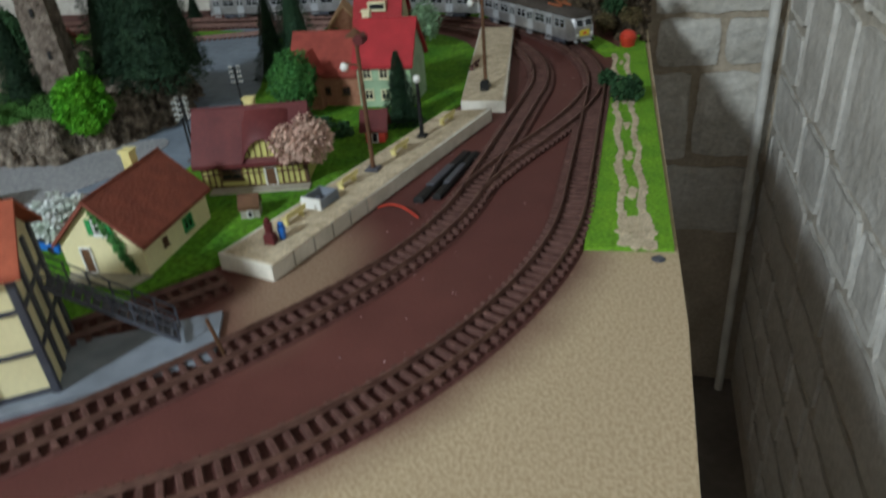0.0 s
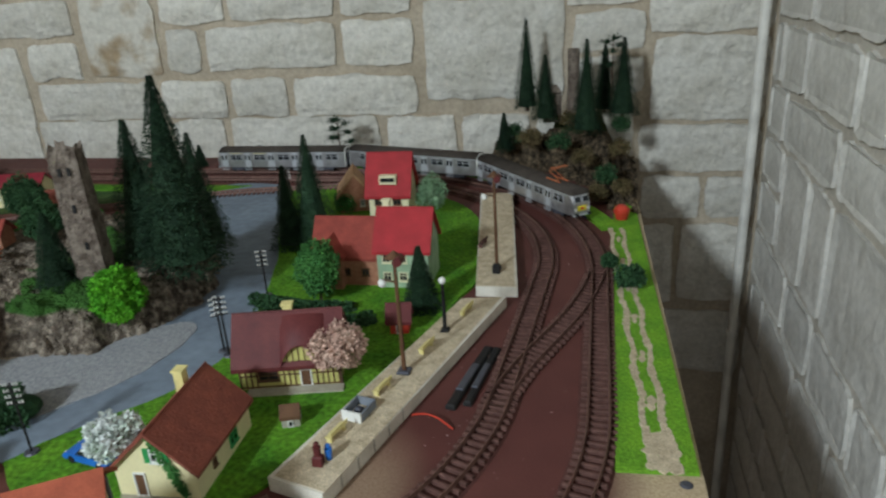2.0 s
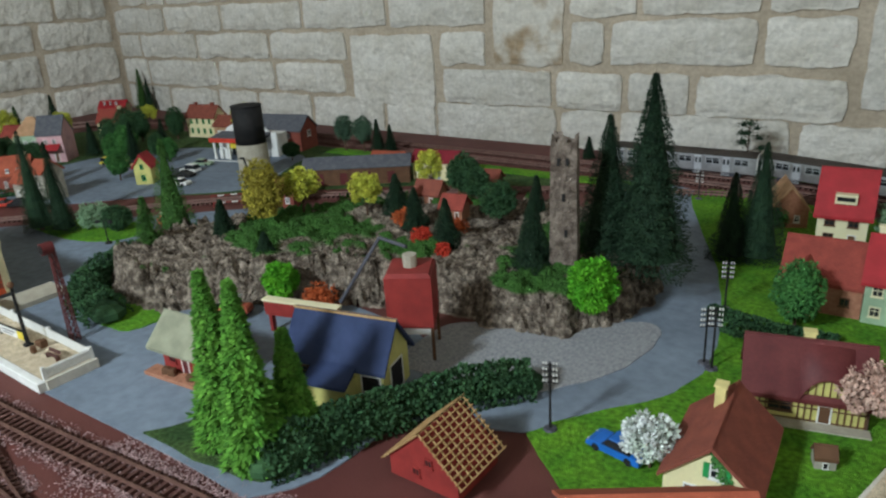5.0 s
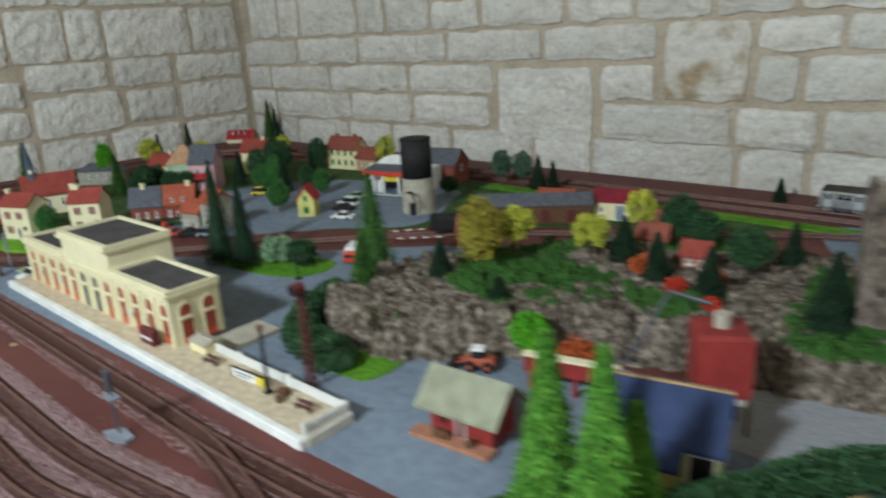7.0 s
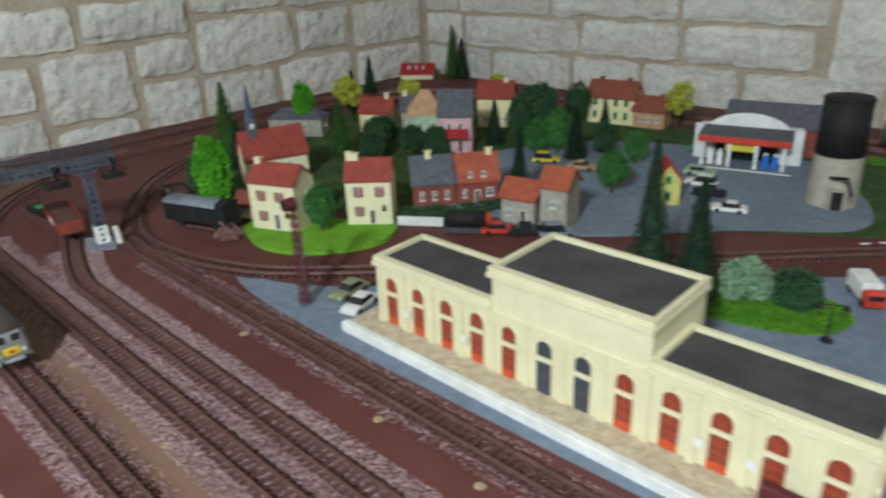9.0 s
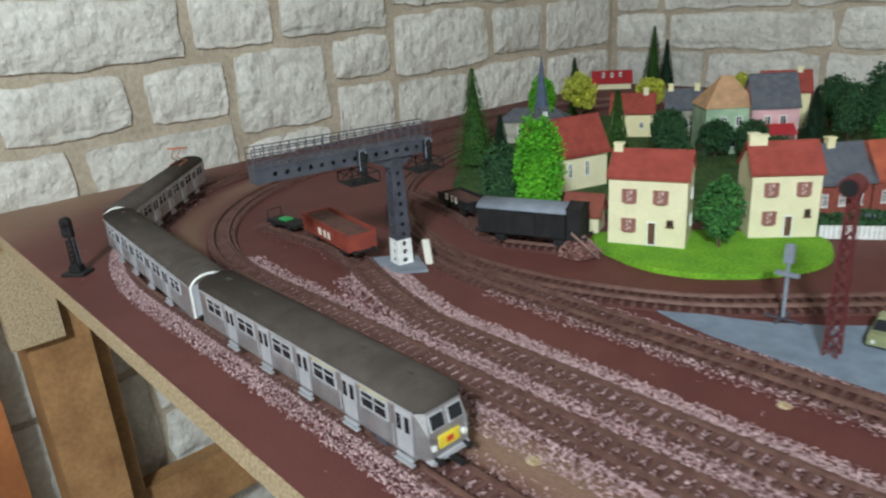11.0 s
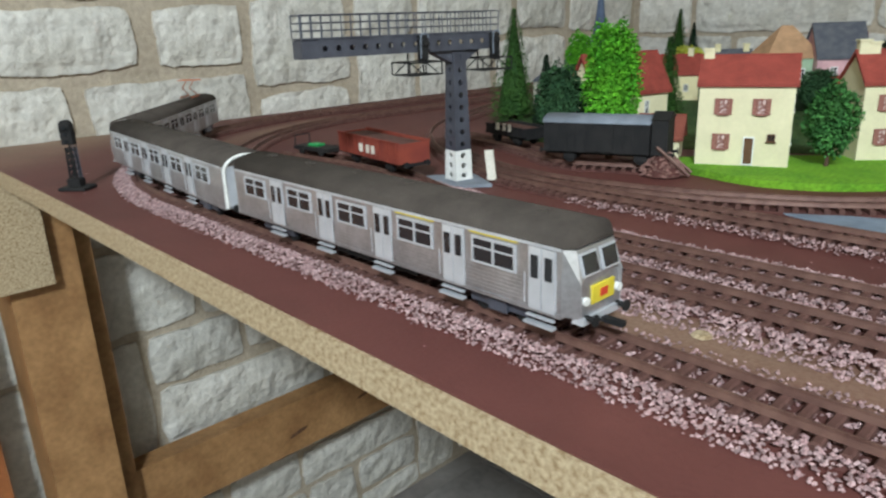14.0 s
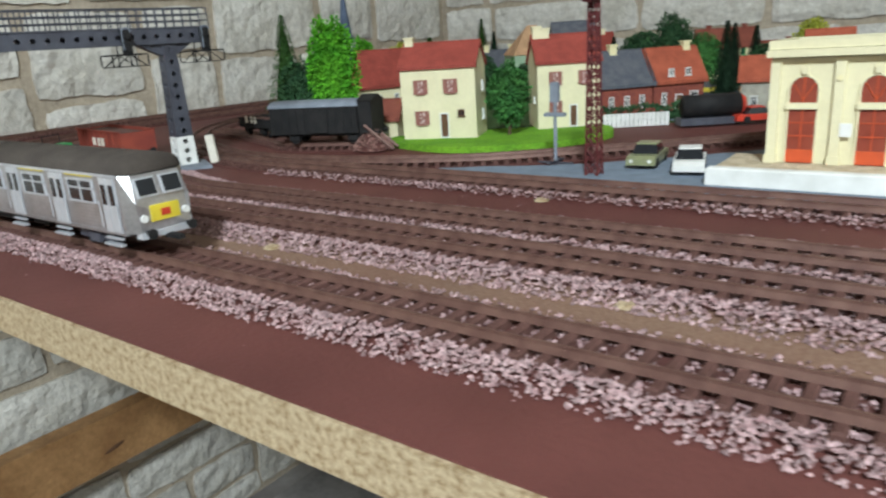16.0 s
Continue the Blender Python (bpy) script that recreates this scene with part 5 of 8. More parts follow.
# ---- buildings ----
def opening(b, face, u, z, w, h, kind="window", material=None, frame=None, shutter=None, arch=False, pane=None):
    """A window or door set into a wall. face: a pose whose -y looks out of the wall; u along it, z its lower edge."""
    m = face @ pose(u, 0, z)
    f = Form()
    e = min(0.0011, w * 0.14)
    if arch:
        n = 9
        ring = [(w / 2 * math.cos(math.pi * i / n), h - w / 2 + w / 2 * math.sin(math.pi * i / n)) for i in range(n + 1)]
        out = [(w / 2, 0)] + ring + [(-w / 2, 0)]
        inn = [(x * (1 - 2 * e / w), (zz if zz == 0 else h - w / 2 + (zz - h + w / 2) * (1 - 2 * e / w))) for x, zz in out]
        k = len(out)
        f.add([(x, -0.0012, zz) for x, zz in out] + [(x, -0.0012, zz) for x, zz in inn] + [(x, 0.0004, zz) for x, zz in out] + [(x, 0.0004, zz) for x, zz in inn],
              [(i, i + 1, k + i + 1, k + i) for i in range(k - 1)] + [(i + 1, i, 2 * k + i, 2 * k + i + 1) for i in range(k - 1)] + [(k + i, k + i + 1, 3 * k + i + 1, 3 * k + i) for i in range(k - 1)])
        g = Form().add([(x, -0.0005, zz) for x, zz in inn] + [(x, 0.0003, zz) for x, zz in inn], [tuple(range(k)), tuple(range(2 * k - 1, k - 1, -1))] + [(i + 1, i, k + i, k + i + 1) for i in range(k - 1)])
    else:
        out = [(-w / 2, 0), (w / 2, 0), (w / 2, h), (-w / 2, h)]
        inn = [(-w / 2 + e, e), (w / 2 - e, e), (w / 2 - e, h - e), (-w / 2 + e, h - e)]
        f.add([(x, yy, zz) for yy in (-0.0011, 0.0004) for x, zz in out + inn],
              [q for i, j in ((0, 1), (1, 2), (2, 3), (3, 0)) for q in ((i, j, j + 4, i + 4), (j, i, i + 8, j + 8), (i + 4, j + 4, j + 12, i + 12))])
        g = Form().box(-w / 2 + e, w / 2 - e, -0.0004, 0.0003, e, h - e)
    o = part(kind, f, frame or WHITE, b, m=m)
    part("pane" if kind == "window" else "leaf", g, material or (pane or GLASS), o)
    if kind == "window" and not arch:
        part("glazing_bar", Form().box(-0.0003, 0.0003, -0.0010, 0.0002, e, h - e), frame or WHITE, o)
        if h > 0.009:
            part("glazing_bar", Form().box(-w / 2 + e, w / 2 - e, -0.0009, 0.0002, h * 0.6, h * 0.6 + 0.0005), frame or WHITE, o)
        part("sill", Form().box(-w / 2 - 0.0008, w / 2 + 0.0008, -0.0018, 0.0004, -0.0009, -0.00002), frame or WHITE, o)
    if shutter:
        for s in (-1, 1):
            part("shutter", Form().box(s * (w / 2 + w * 0.24) - w * 0.21, s * (w / 2 + w * 0.24) + w * 0.21, -0.0014, 0.0003, 0, h), shutter, o)
    return o


def house(name, label, x, y, rot, w, d, h, rh, wall, roof, z=0.001, front=(), back=(), left=(), right=(), chimney=(), over=0.0035, hip=False, category="house", group="village houses", base=None):
    """A gabled house: ridge along x, front to -y. Openings: (u, z, w, h, kind, material, frame, shutter)."""
    b = thing(name, label, category, pose(x, y, z, 0, 0, rot), group)
    top = h + rh
    if hip:
        k = d * 0.42
        part("wall", Form().box(-w / 2, w / 2, -d / 2, d / 2, 0, h), wall, b)
        o = over
        r = Form().add([(-w / 2 - o, -d / 2 - o, h - 0.001), (w / 2 + o, -d / 2 - o, h - 0.001), (w / 2 + o, d / 2 + o, h - 0.001), (-w / 2 - o, d / 2 + o, h - 0.001), (-w / 2 + k, 0, top), (w / 2 - k, 0, top)],
                       [(3, 2, 1, 0), (0, 1, 5, 4), (1, 2, 5), (2, 3, 4, 5), (3, 0, 4)])
        part("roof", r, roof, b)
    else:
        part("wall", Form().along([(-d / 2, 0), (d / 2, 0), (d / 2, h), (0, top), (-d / 2, h)], -w / 2, w / 2), wall, b)
        s = rh / (d / 2)
        t = 0.0022 * math.sqrt(1 + s * s)
        o = over
        for sg in (-1, 1):
            prof = [(sg * (d / 2 + o), h - o * s), (sg * (d / 2 + o), h - o * s + t), (0, top + t), (0, top)]
            part("roof", Form().along(prof if sg < 0 else prof[::-1], -w / 2 - o, w / 2 + o).turned(pose(0, sg * 0.00005, 0.0001)), roof, b)
        part("ridge", Form().rod((-w / 2 - o, 0, top + t), (w / 2 + o, 0, top + t), 0.0009, 6), roof, b)
    if base:
        part("plinth", Form().box(-w / 2 - 0.0008, w / 2 + 0.0008, -d / 2 - 0.0008, d / 2 + 0.0008, 0, 0.004), base, b)
    faces = (pose(0, -d / 2, 0), pose(0, d / 2, 0, 0, 0, 180), pose(-w / 2, 0, 0, 0, 0, -90), pose(w / 2, 0, 0, 0, 0, 90))
    for face, items in zip(faces, (front, back, left, right)):
        for u, zz, ww, hh, kind, ma, fr, sh in items:
            opening(b, face, u, zz, ww, hh, kind, ma, fr, sh)
    for cx, cy, hh, ma in chimney:
        zc = top - abs(cy) * rh / (d / 2) - 0.003
        c = part("chimney", Form().box(cx - 0.004, cx + 0.004, cy - 0.0035, cy + 0.0035, zc, top + hh), ma, b)
        part("chimney_cap", Form().box(cx - 0.005, cx + 0.005, cy - 0.0045, cy + 0.0045, top + hh, top + hh + 0.0015), ma, c)
    return b


def W(u, z, w=0.007, h=0.010, sh=None, fr=None):
    return (u, z, w, h, "window", None, fr, sh)


def D(u, w=0.009, h=0.020, ma=None, fr=None):
    return (u, 0.0006, w, h, "door", ma or BROWN, fr, None)


BLUEGREY = mat("blue_grey_slate", (0.07, 0.095, 0.15), None, 0.6, scale=90)
LILAC = mat("shutter_brown", (0.32, 0.135, 0.11), None, 0.6, scale=60)
CURTAIN = mat("lace_curtain", (0.70, 0.56, 0.52), (0.22, 0.10, 0.09), 0.7, scale=420, lo=0.44, hi=0.56)


def SW(u, z, w, h):
    """A window with a lace curtain between brown shutters."""
    return (u, z, w, h, "window", CURTAIN, LILAC, LILAC)


house("village_house", "cream two-storey house with a red roof and brown shutters", -1.762, 0.676, 22, 0.070, 0.048, 0.064, 0.019, PALE, TERRA, 0.0055,
      front=(SW(-0.016, 0.041, 0.007, 0.0125), SW(0.012, 0.041, 0.007, 0.0125), SW(-0.016, 0.013, 0.007, 0.0125), D(0.005, 0.0085, 0.023), W(0.021, 0.020, 0.006, 0.006, None, BROWN)),
      right=(W(0.008, 0.040), W(0.008, 0.014)), chimney=((-0.031, 0.0, 0.007, PALE),), over=0.002)
house("village_house", "cream two-storey house with a red roof and a broad chimney", -1.682, 0.764, 40, 0.060, 0.046, 0.061, 0.022, PALE, TERRA, 0.0055,
      front=(SW(-0.013, 0.040, 0.0065, 0.0125), SW(0.015, 0.040, 0.0065, 0.0125), SW(-0.013, 0.013, 0.0065, 0.0125), D(0.004, 0.008, 0.021), W(0.02, 0.02, 0.005, 0.007, None, BROWN)),
      left=(W(0.008, 0.024, 0.004, 0.006),), chimney=((-0.026, 0.0, 0.010, PALE), (-0.018, 0.0, 0.008, PALE)), over=0.002)
house("shed", "small brown-roofed lean-to beside the house", -1.832, 0.668, 22, 0.034, 0.026, 0.020, 0.014, PALE, TERRADK, 0.003, front=(W(-0.008, 0.006, 0.005, 0.008), W(0.004, 0.006, 0.005, 0.008)), group="sheds", category="shed")
church = house("church", "small cream church with a red roof and blue-grey spire", -1.957, 0.791, 72, 0.100, 0.048, 0.046, 0.036, PALE, TERRA, 0.001,
               front=(W(-0.03, 0.016, 0.006, 0.018), W(-0.005, 0.016, 0.006, 0.018), W(0.02, 0.016, 0.006, 0.018)), right=(W(0.0, 0.018, 0.007, 0.02),), category="church", group="church")
part("belfry", Form().box(-0.036, -0.022, -0.007, 0.007, 0.060, 0.104), SLATE, church)
part("spire", Form().cyl(-0.029, 0, 0.104, 0.163, 0.0078, 0.0005, 8), BLUEGREY, church, "slim blue-grey spire")
part("bell_window", Form().box(-0.032, -0.026, -0.0078, -0.0069, 0.090, 0.098), WHITE, church)
c40 = math.cos(radians(50)), math.sin(radians(50))
house("brick_house", "dark red brick house with a slate roof", -1.653 - 0.031 * c40[0], 0.897 - 0.031 * c40[1], 50, 0.060, 0.046, 0.036, 0.030, BRICK, SLATE, 0.001, front=(W(-0.018, 0.010, 0.006, 0.013), W(0.0, 0.010, 0.006, 0.013), W(0.018, 0.010, 0.006, 0.013)), chimney=((-0.006, 0.0, 0.009, CREAM),))
house("brick_house", "dark red brick house with an orange roof and dormers", -1.653 + 0.031 * c40[0], 0.897 + 0.031 * c40[1], 50, 0.060, 0.046, 0.036, 0.030, BRICK, ORANGE, 0.001, front=(W(-0.018, 0.010, 0.006, 0.013), D(0.0), W(0.018, 0.010, 0.010, 0.013), W(-0.010, 0.040, 0.006, 0.008), W(0.010, 0.040, 0.006, 0.008)), chimney=((0.02, 0.0, 0.008, CREAM),))
house("stone_shed", "low grey stone shed with an orange roof", -1.524, 0.896, 12, 0.048, 0.040, 0.036, 0.018, GREYWALL, ORANGE, 0.002, front=(W(-0.012, 0.010), D(0.008)), group="sheds", category="shed")
house("stone_shed", "taller grey stone shed with an orange roof", -1.475, 0.908, 12, 0.036, 0.044, 0.058, 0.018, GREYWALL, ORANGE, 0.002, front=(W(0.0, 0.030),), group="sheds", category="shed")
house("cottage", "small yellow cottage with a bright red roof", -1.410, 1.072, -55, 0.036, 0.034, 0.036, 0.022, YELLOW, REDROOF, 0.002, right=(W(0.0, 0.008, 0.009, 0.012, None, GREENPAINT), W(0.0, 0.032, 0.007, 0.010, None, GREENPAINT)), front=(D(0.0),))
pk = house("shop_house", "pink shop house with a slate roof and pink awning", -1.838, 1.104, 38, 0.060, 0.060, 0.066, 0.038, PINK, SLATE, 0.001, front=(W(-0.010, 0.042, 0.009, 0.013), W(0.010, 0.042, 0.009, 0.013), D(0.01, 0.01, 0.024)), over=0.002)
part("awning", Form().along([(-0.052, 0.032), (-0.030, 0.042), (-0.030, 0.044), (-0.052, 0.0335)], -0.024, 0.024), REDROOF, pk, "pink shop awning")
house("shop_house", "cream shop house with a tan hipped roof", -1.893, 1.082, 44, 0.070, 0.066, 0.066, 0.040, PALEGREEN, TAN, 0.001, front=(W(-0.010, 0.040, 0.009, 0.013), W(0.010, 0.040, 0.009, 0.013), W(0.0, 0.01, 0.016, 0.02)), over=0.002, hip=True)
house("row_house", "cream row house with a dark brown roof", -1.713, 1.443, 10, 0.096, 0.046, 0.054, 0.026, CREAM, TERRADK, 0.001, front=tuple(W(u, z, 0.007, 0.013, None, GREENPAINT) for u in (-0.032, -0.011, 0.011, 0.032) for z in (0.012, 0.038)), chimney=((-0.028, 0, 0.008, BRICK), (0.03, 0, 0.008, BRICK)))
house("row_house", "low pinkish row house with a dark brown roof", -1.634, 1.452, 10, 0.062, 0.044, 0.034, 0.022, TAN, TERRADK, 0.001, front=(W(-0.015, 0.012), W(0.0, 0.012), W(0.015, 0.012)), chimney=((0.02, 0, 0.006, BRICK),))
house("village_house", "pale house with an orange-red roof", -2.066, 1.118, 30, 0.066, 0.048, 0.040, 0.024, CREAM, TERRA, front=(W(-0.015, 0.014), W(0.015, 0.014)), chimney=((0.02, 0, 0.010, PALE),))
house("village_house", "pale house with a red roof behind the shops", -1.895, 1.290, 30, 0.070, 0.050, 0.060, 0.026, CREAM, TERRA, front=(W(-0.02, 0.012), W(0.02, 0.012)), chimney=((0.02, 0, 0.008, PALE),))
house("village_house", "low house with a bright red roof in the far corner", -2.425, 1.585, 34, 0.090, 0.05, 0.016, 0.022, PALE, REDROOF, front=(W(-0.02, 0.03), W(0.0, 0.03), W(0.02, 0.03)))
house("village_house", "grey house with a slate roof and white windows", -2.178, 1.000, 34, 0.110, 0.052, 0.036, 0.018, GREYWALL, SLATE, front=(W(-0.022, 0.016), W(0.0, 0.016), W(0.022, 0.016)), right=(W(0, 0.016),), hip=True)
house("village_house", "grey house with a slate roof and cream chimneys", -2.00, 1.160, 30, 0.050, 0.045, 0.045, 0.024, GREYWALL, SLATE, front=(W(-0.012, 0.016), W(0.012, 0.016)), chimney=((-0.02, 0, 0.010, CREAM), (0.02, 0, 0.010, CREAM)))
house("warehouse", "long brick warehouse with a grey-violet roof", -1.392, 1.424, 12, 0.150, 0.066, 0.048, 0.028, BRICK, SLATE, right=(W(0.0, 0.03, 0.012, 0.014),), front=tuple(W(u, 0.03, 0.01, 0.012) for u in (-0.04, 0.0, 0.04)), category="warehouse")
FS = pose(-1.402, 1.338, 0.002, 0, 0, 14)
gs = thing("filling_station", "white filling station with a low arched front and red canopy", "filling station", FS)
part("wall", Form().box(-0.078, 0.078, -0.010, 0.030, 0, 0.050), WHITE, gs)
n = 16
CREST = [(0.082, 0), (0.082, 0.056), (0.066, 0.056)] + [(0.060 * math.cos(math.pi * i / n), 0.057 + 0.021 * math.sin(math.pi * i / n) ** 1.5) for i in range(n + 1)] + [(-0.066, 0.056), (-0.082, 0.056), (-0.082, 0)]
k = len(CREST)
part("facade", Form().add([(x, y, z) for y in (-0.013, -0.0105) for x, z in CREST], [tuple(range(k))[::-1], tuple(range(k, 2 * k))] + [(i, i + 1, k + 1 + i, k + i) for i in range(k - 1)]), WHITE, gs)
for u in (-0.0665, 0.0665):
    part("pier", Form().chamfer(u - 0.0145, u + 0.0145, -0.0165, -0.0132, 0, 0.055, 0.001), WHITE, gs)
part("canopy", Form().along([(-0.062, 0.042), (-0.0135, 0.050), (-0.0135, 0.056), (-0.062, 0.0495)], -0.068, 0.068), SLATE, gs, "grey canopy roof")
part("canopy_edge", Form().box(-0.0688, 0.0688, -0.0638, -0.0622, 0.0395, 0.0492), REDBRIGHT, gs, "bright red canopy edge")
for u in (-0.060, -0.020, 0.020, 0.060):
    part("post", Form().chamfer(u - 0.0025, u + 0.0025, -0.0600, -0.0555, 0, 0.041, 0.0005), WHITE, gs)
part("dark_doorway", Form().box(-0.048, 0.048, -0.0138, -0.0131, 0, 0.036), GLASS, gs)
part("sign", Form().box(-0.026, 0.022, -0.0560, -0.0535, 0.026, 0.0365), YELPAINT, gs, "yellow sign board")
part("forecourt_kerb", Form().box(-0.074, 0.074, -0.074, -0.071, -0.0005, 0.0012), WHITE, gs, "white kerb line")
for u in (-0.048, -0.034, 0.034, 0.048):
    pu = thing("fuel_pump", "small white and blue fuel pump", "fuel pump", FS @ pose(u, -0.050, 0), "fuel pumps")
    part("body", Form().chamfer(-0.0045, 0.0045, -0.003, 0.003, 0, 0.021, 0.001), BLUE if u > 0 else WHITE, pu)
    part("globe", Form().ball((0, 0, 0.0235), 0.003), WHITE, pu)
wt = thing("water_tower", "water tower, black tank on a pale concrete drum", "water tower", pose(-1.233, 1.205, 0.001))
part("drum", Form().cyl(0, 0, 0, 0.069, 0.0325, 0.0305, 24), CONC, wt, "pale concrete drum")
part("tank", Form().cyl(0, 0, 0.0692, 0.142, 0.0300, 0.0300, 28).cyl(0, 0, 0.1421, 0.145, 0.0312, 0.0300, 28), BLACK, wt, "black riveted water tank", True)
part("doorway", Form().box(-0.007, 0.007, -0.0362, -0.030, 0, 0.024).turned(pose(0, 0, 0, 0, 0, 25)), BLACK, wt)
part("surround", Form().box(-0.010, -0.0072, -0.0372, -0.030, 0, 0.026).box(0.0072, 0.010, -0.0372, -0.030, 0, 0.026).box(-0.010, 0.010, -0.0372, -0.030, 0.0262, 0.029).turned(pose(0, 0, 0, 0, 0, 25)), CONC, wt)
part("spout", Form().rod((-0.012, -0.034, 0.045), (0.005, -0.052, 0.050), 0.0022).rod((0.005, -0.052, 0.050), (0.012, -0.056, 0.028), 0.002).turned(pose(0, 0, 0, 0, 0, 25)), BLACK, wt)
house("goods_shed", "long brown timber goods shed with a grey roof", -1.000, 1.262, 34, 0.200, 0.042, 0.034, 0.014, BROWN, SLATE, front=tuple(D(u, 0.016, 0.024, MAROON, BROWN) for u in (-0.07, -0.025, 0.02, 0.065)), category="shed", group="sheds")
house("depot", "beige building with a crimson roof and blue-grey door", -0.876, 1.352, 13, 0.088, 0.042, 0.035, 0.015, CREAM, CRIMSON, front=(D(0.004, 0.018, 0.028, GREYLT), W(-0.03, 0.014)), category="depot", group="sheds")
house("shed", "low red-brown shed with an orange roof", -1.035, 1.395, 15, 0.070, 0.032, 0.016, 0.009, BRICKLT, ORANGE, group="sheds", category="shed")
house("brick_house", "little red brick house near the crossing", -1.004, 1.082, 30, 0.036, 0.032, 0.030, 0.020, BRICK, TERRADK, front=(W(-0.008, 0.012), W(0.008, 0.012)), chimney=((0.01, 0, 0.006, BRICK),))
# right-hand hamlet
house("chalet", "cream chalet with a steep bright red roof", -0.190, 1.300, 4, 0.056, 0.056, 0.048, 0.046, PALE, REDROOF, 0.003, front=(W(-0.014, 0.030, 0.012, 0.010, None, BROWN), W(0.012, 0.030, 0.012, 0.010, None, BROWN), W(-0.014, 0.008, 0.012, 0.012, None, BROWN), D(0.012, 0.010, 0.020, BROWN)), over=0.005)
dm = thing("roof_window", "white-framed dormer window on the red roof", "window", pose(-0.188, 1.279, 0.062, 0, 0, 4))
part("window_frame", Form().box(-0.012, 0.012, -0.006, 0.010, 0.0, 0.003).box(-0.012, 0.012, -0.006, 0.010, 0.009, 0.012).box(-0.012, -0.010, -0.006, 0.010, 0.003, 0.009).box(0.010, 0.012, -0.006, 0.010, 0.003, 0.009), PALE, dm)
part("pane", Form().box(-0.010, 0.010, -0.004, 0.009, 0.003, 0.009), GLASS, dm)
house("farmhouse", "pale green farmhouse with a crimson roof", -0.112, 1.098, 2, 0.058, 0.058, 0.046, 0.036, PALEGREEN, REDROOF, 0.003, front=tuple(W(u, z, 0.010, 0.011, None, PALE) for u in (-0.018, 0.0, 0.018) for z in (0.008, 0.030)), chimney=((-0.022, 0.004, 0.010, PALE),), over=0.004)
fh = house("farmhouse", "reddish-brown brick farmhouse with a tiled roof", -0.179, 1.098, 2, 0.074, 0.054, 0.036, 0.034, BRICKLT, TERRA, 0.003, front=(W(0.022, 0.012, 0.009, 0.009, None, BROWN), W(0.0, 0.012, 0.009, 0.009, None, BROWN)), over=0.004)
part("gable", Form().along([(-0.014, 0), (0.014, 0), (0.014, 0.040), (0, 0.056), (-0.014, 0.040)], -0.018, 0.018).turned(pose(-0.016, -0.022, 0, 0, 0, 90)), BRICKLT, fh)
for sg in (-1, 1):
    pr = [(sg * 0.018, 0.0355), (sg * 0.018, 0.038), (0, 0.0588), (0, 0.0563)]
    part("gable_roof", Form().along(pr if sg < 0 else pr[::-1], -0.022, 0.020).turned(pose(-0.016, -0.022, 0, 0, 0, 90)), TERRA, fh)
opening(fh, pose(-0.016, -0.040, 0), 0, 0.028, 0.009, 0.012, "window", None, PALE)
house("barn", "brown barn with a grey thatched roof", -0.268, 1.355, -70, 0.056, 0.048, 0.026, 0.030, BRICKLT, TAN, 0.003, right=(W(-0.010, 0.008), W(0.010, 0.008)), category="barn", group="sheds")
house("dovecote", "small red hut with a dark red roof", -0.088, 0.972, 10, 0.018, 0.016, 0.016, 0.010, REDBRIGHT, MAROON, 0.003, front=(D(0.0, 0.006, 0.010, BLACK),), category="hut", group="sheds", over=0.004)
house("kennel", "little brown dog kennel on the lawn", -0.132, 0.812, 20, 0.014, 0.012, 0.008, 0.006, GREYWALL, BROWN, 0.003, front=(D(0.0, 0.004, 0.006, BLACK),), category="kennel", group="sheds", over=0.001)
# half-timbered cottage
ct = house("cottage", "half-timbered cottage with a sagging maroon roof", -0.160, 0.884, 14, 0.086, 0.048, 0.026, 0.032, YELLOW, MAROON, 0.003, front=(D(0.014, 0.010, 0.017, BROWN), W(-0.018, 0.008, 0.018, 0.012, None, BROWN)), chimney=((0.0, 0.004, 0.008, BENCH),), over=0.005)
tim = Form()
for k in range(19):
    u = -0.0423 + k * 0.0047
    if not (-0.028 < u < -0.008 or 0.008 < u < 0.020):
        tim.box(u - 0.0006, u + 0.0006, -0.0248, -0.0238, 0.001, 0.0255)
for zz in (0.002, 0.013, 0.025):
    tim.box(-0.043, 0.043, -0.0246, -0.0239, zz - 0.0006, zz + 0.0006)
part("timbering", tim, BROWN, ct, "dark timbers on yellow plaster")
g2 = Form()
for k in range(9):
    u = -0.022 + k * 0.0055
    g2.box(-0.0440, -0.0428, u - 0.0006, u + 0.0006, 0.001, 0.028 + (0.022 - abs(u)) * 1.1)
part("timbering", g2, BROWN, ct)
XS = [-0.006 + 0.0020 * i for i in range(20)]
BROW = [0.0225 + 0.0215 * max(0, 1 - ((x - 0.013) / 0.0185) ** 2) ** 0.75 for x in XS]
ds = Form().add([(x, -0.0300, z) for x, z in zip(XS, BROW)] + [(x, -0.002, 0.0590) for x in XS] + [(x, -0.0300, z - 0.0018) for x, z in zip(XS, BROW)],
                [(i, i + 1, 21 + i, 20 + i) for i in range(19)] + [(i + 1, i, 40 + i, 41 + i) for i in range(19)])
part("eyebrow_roof", ds, MAROON, ct, smooth=True)
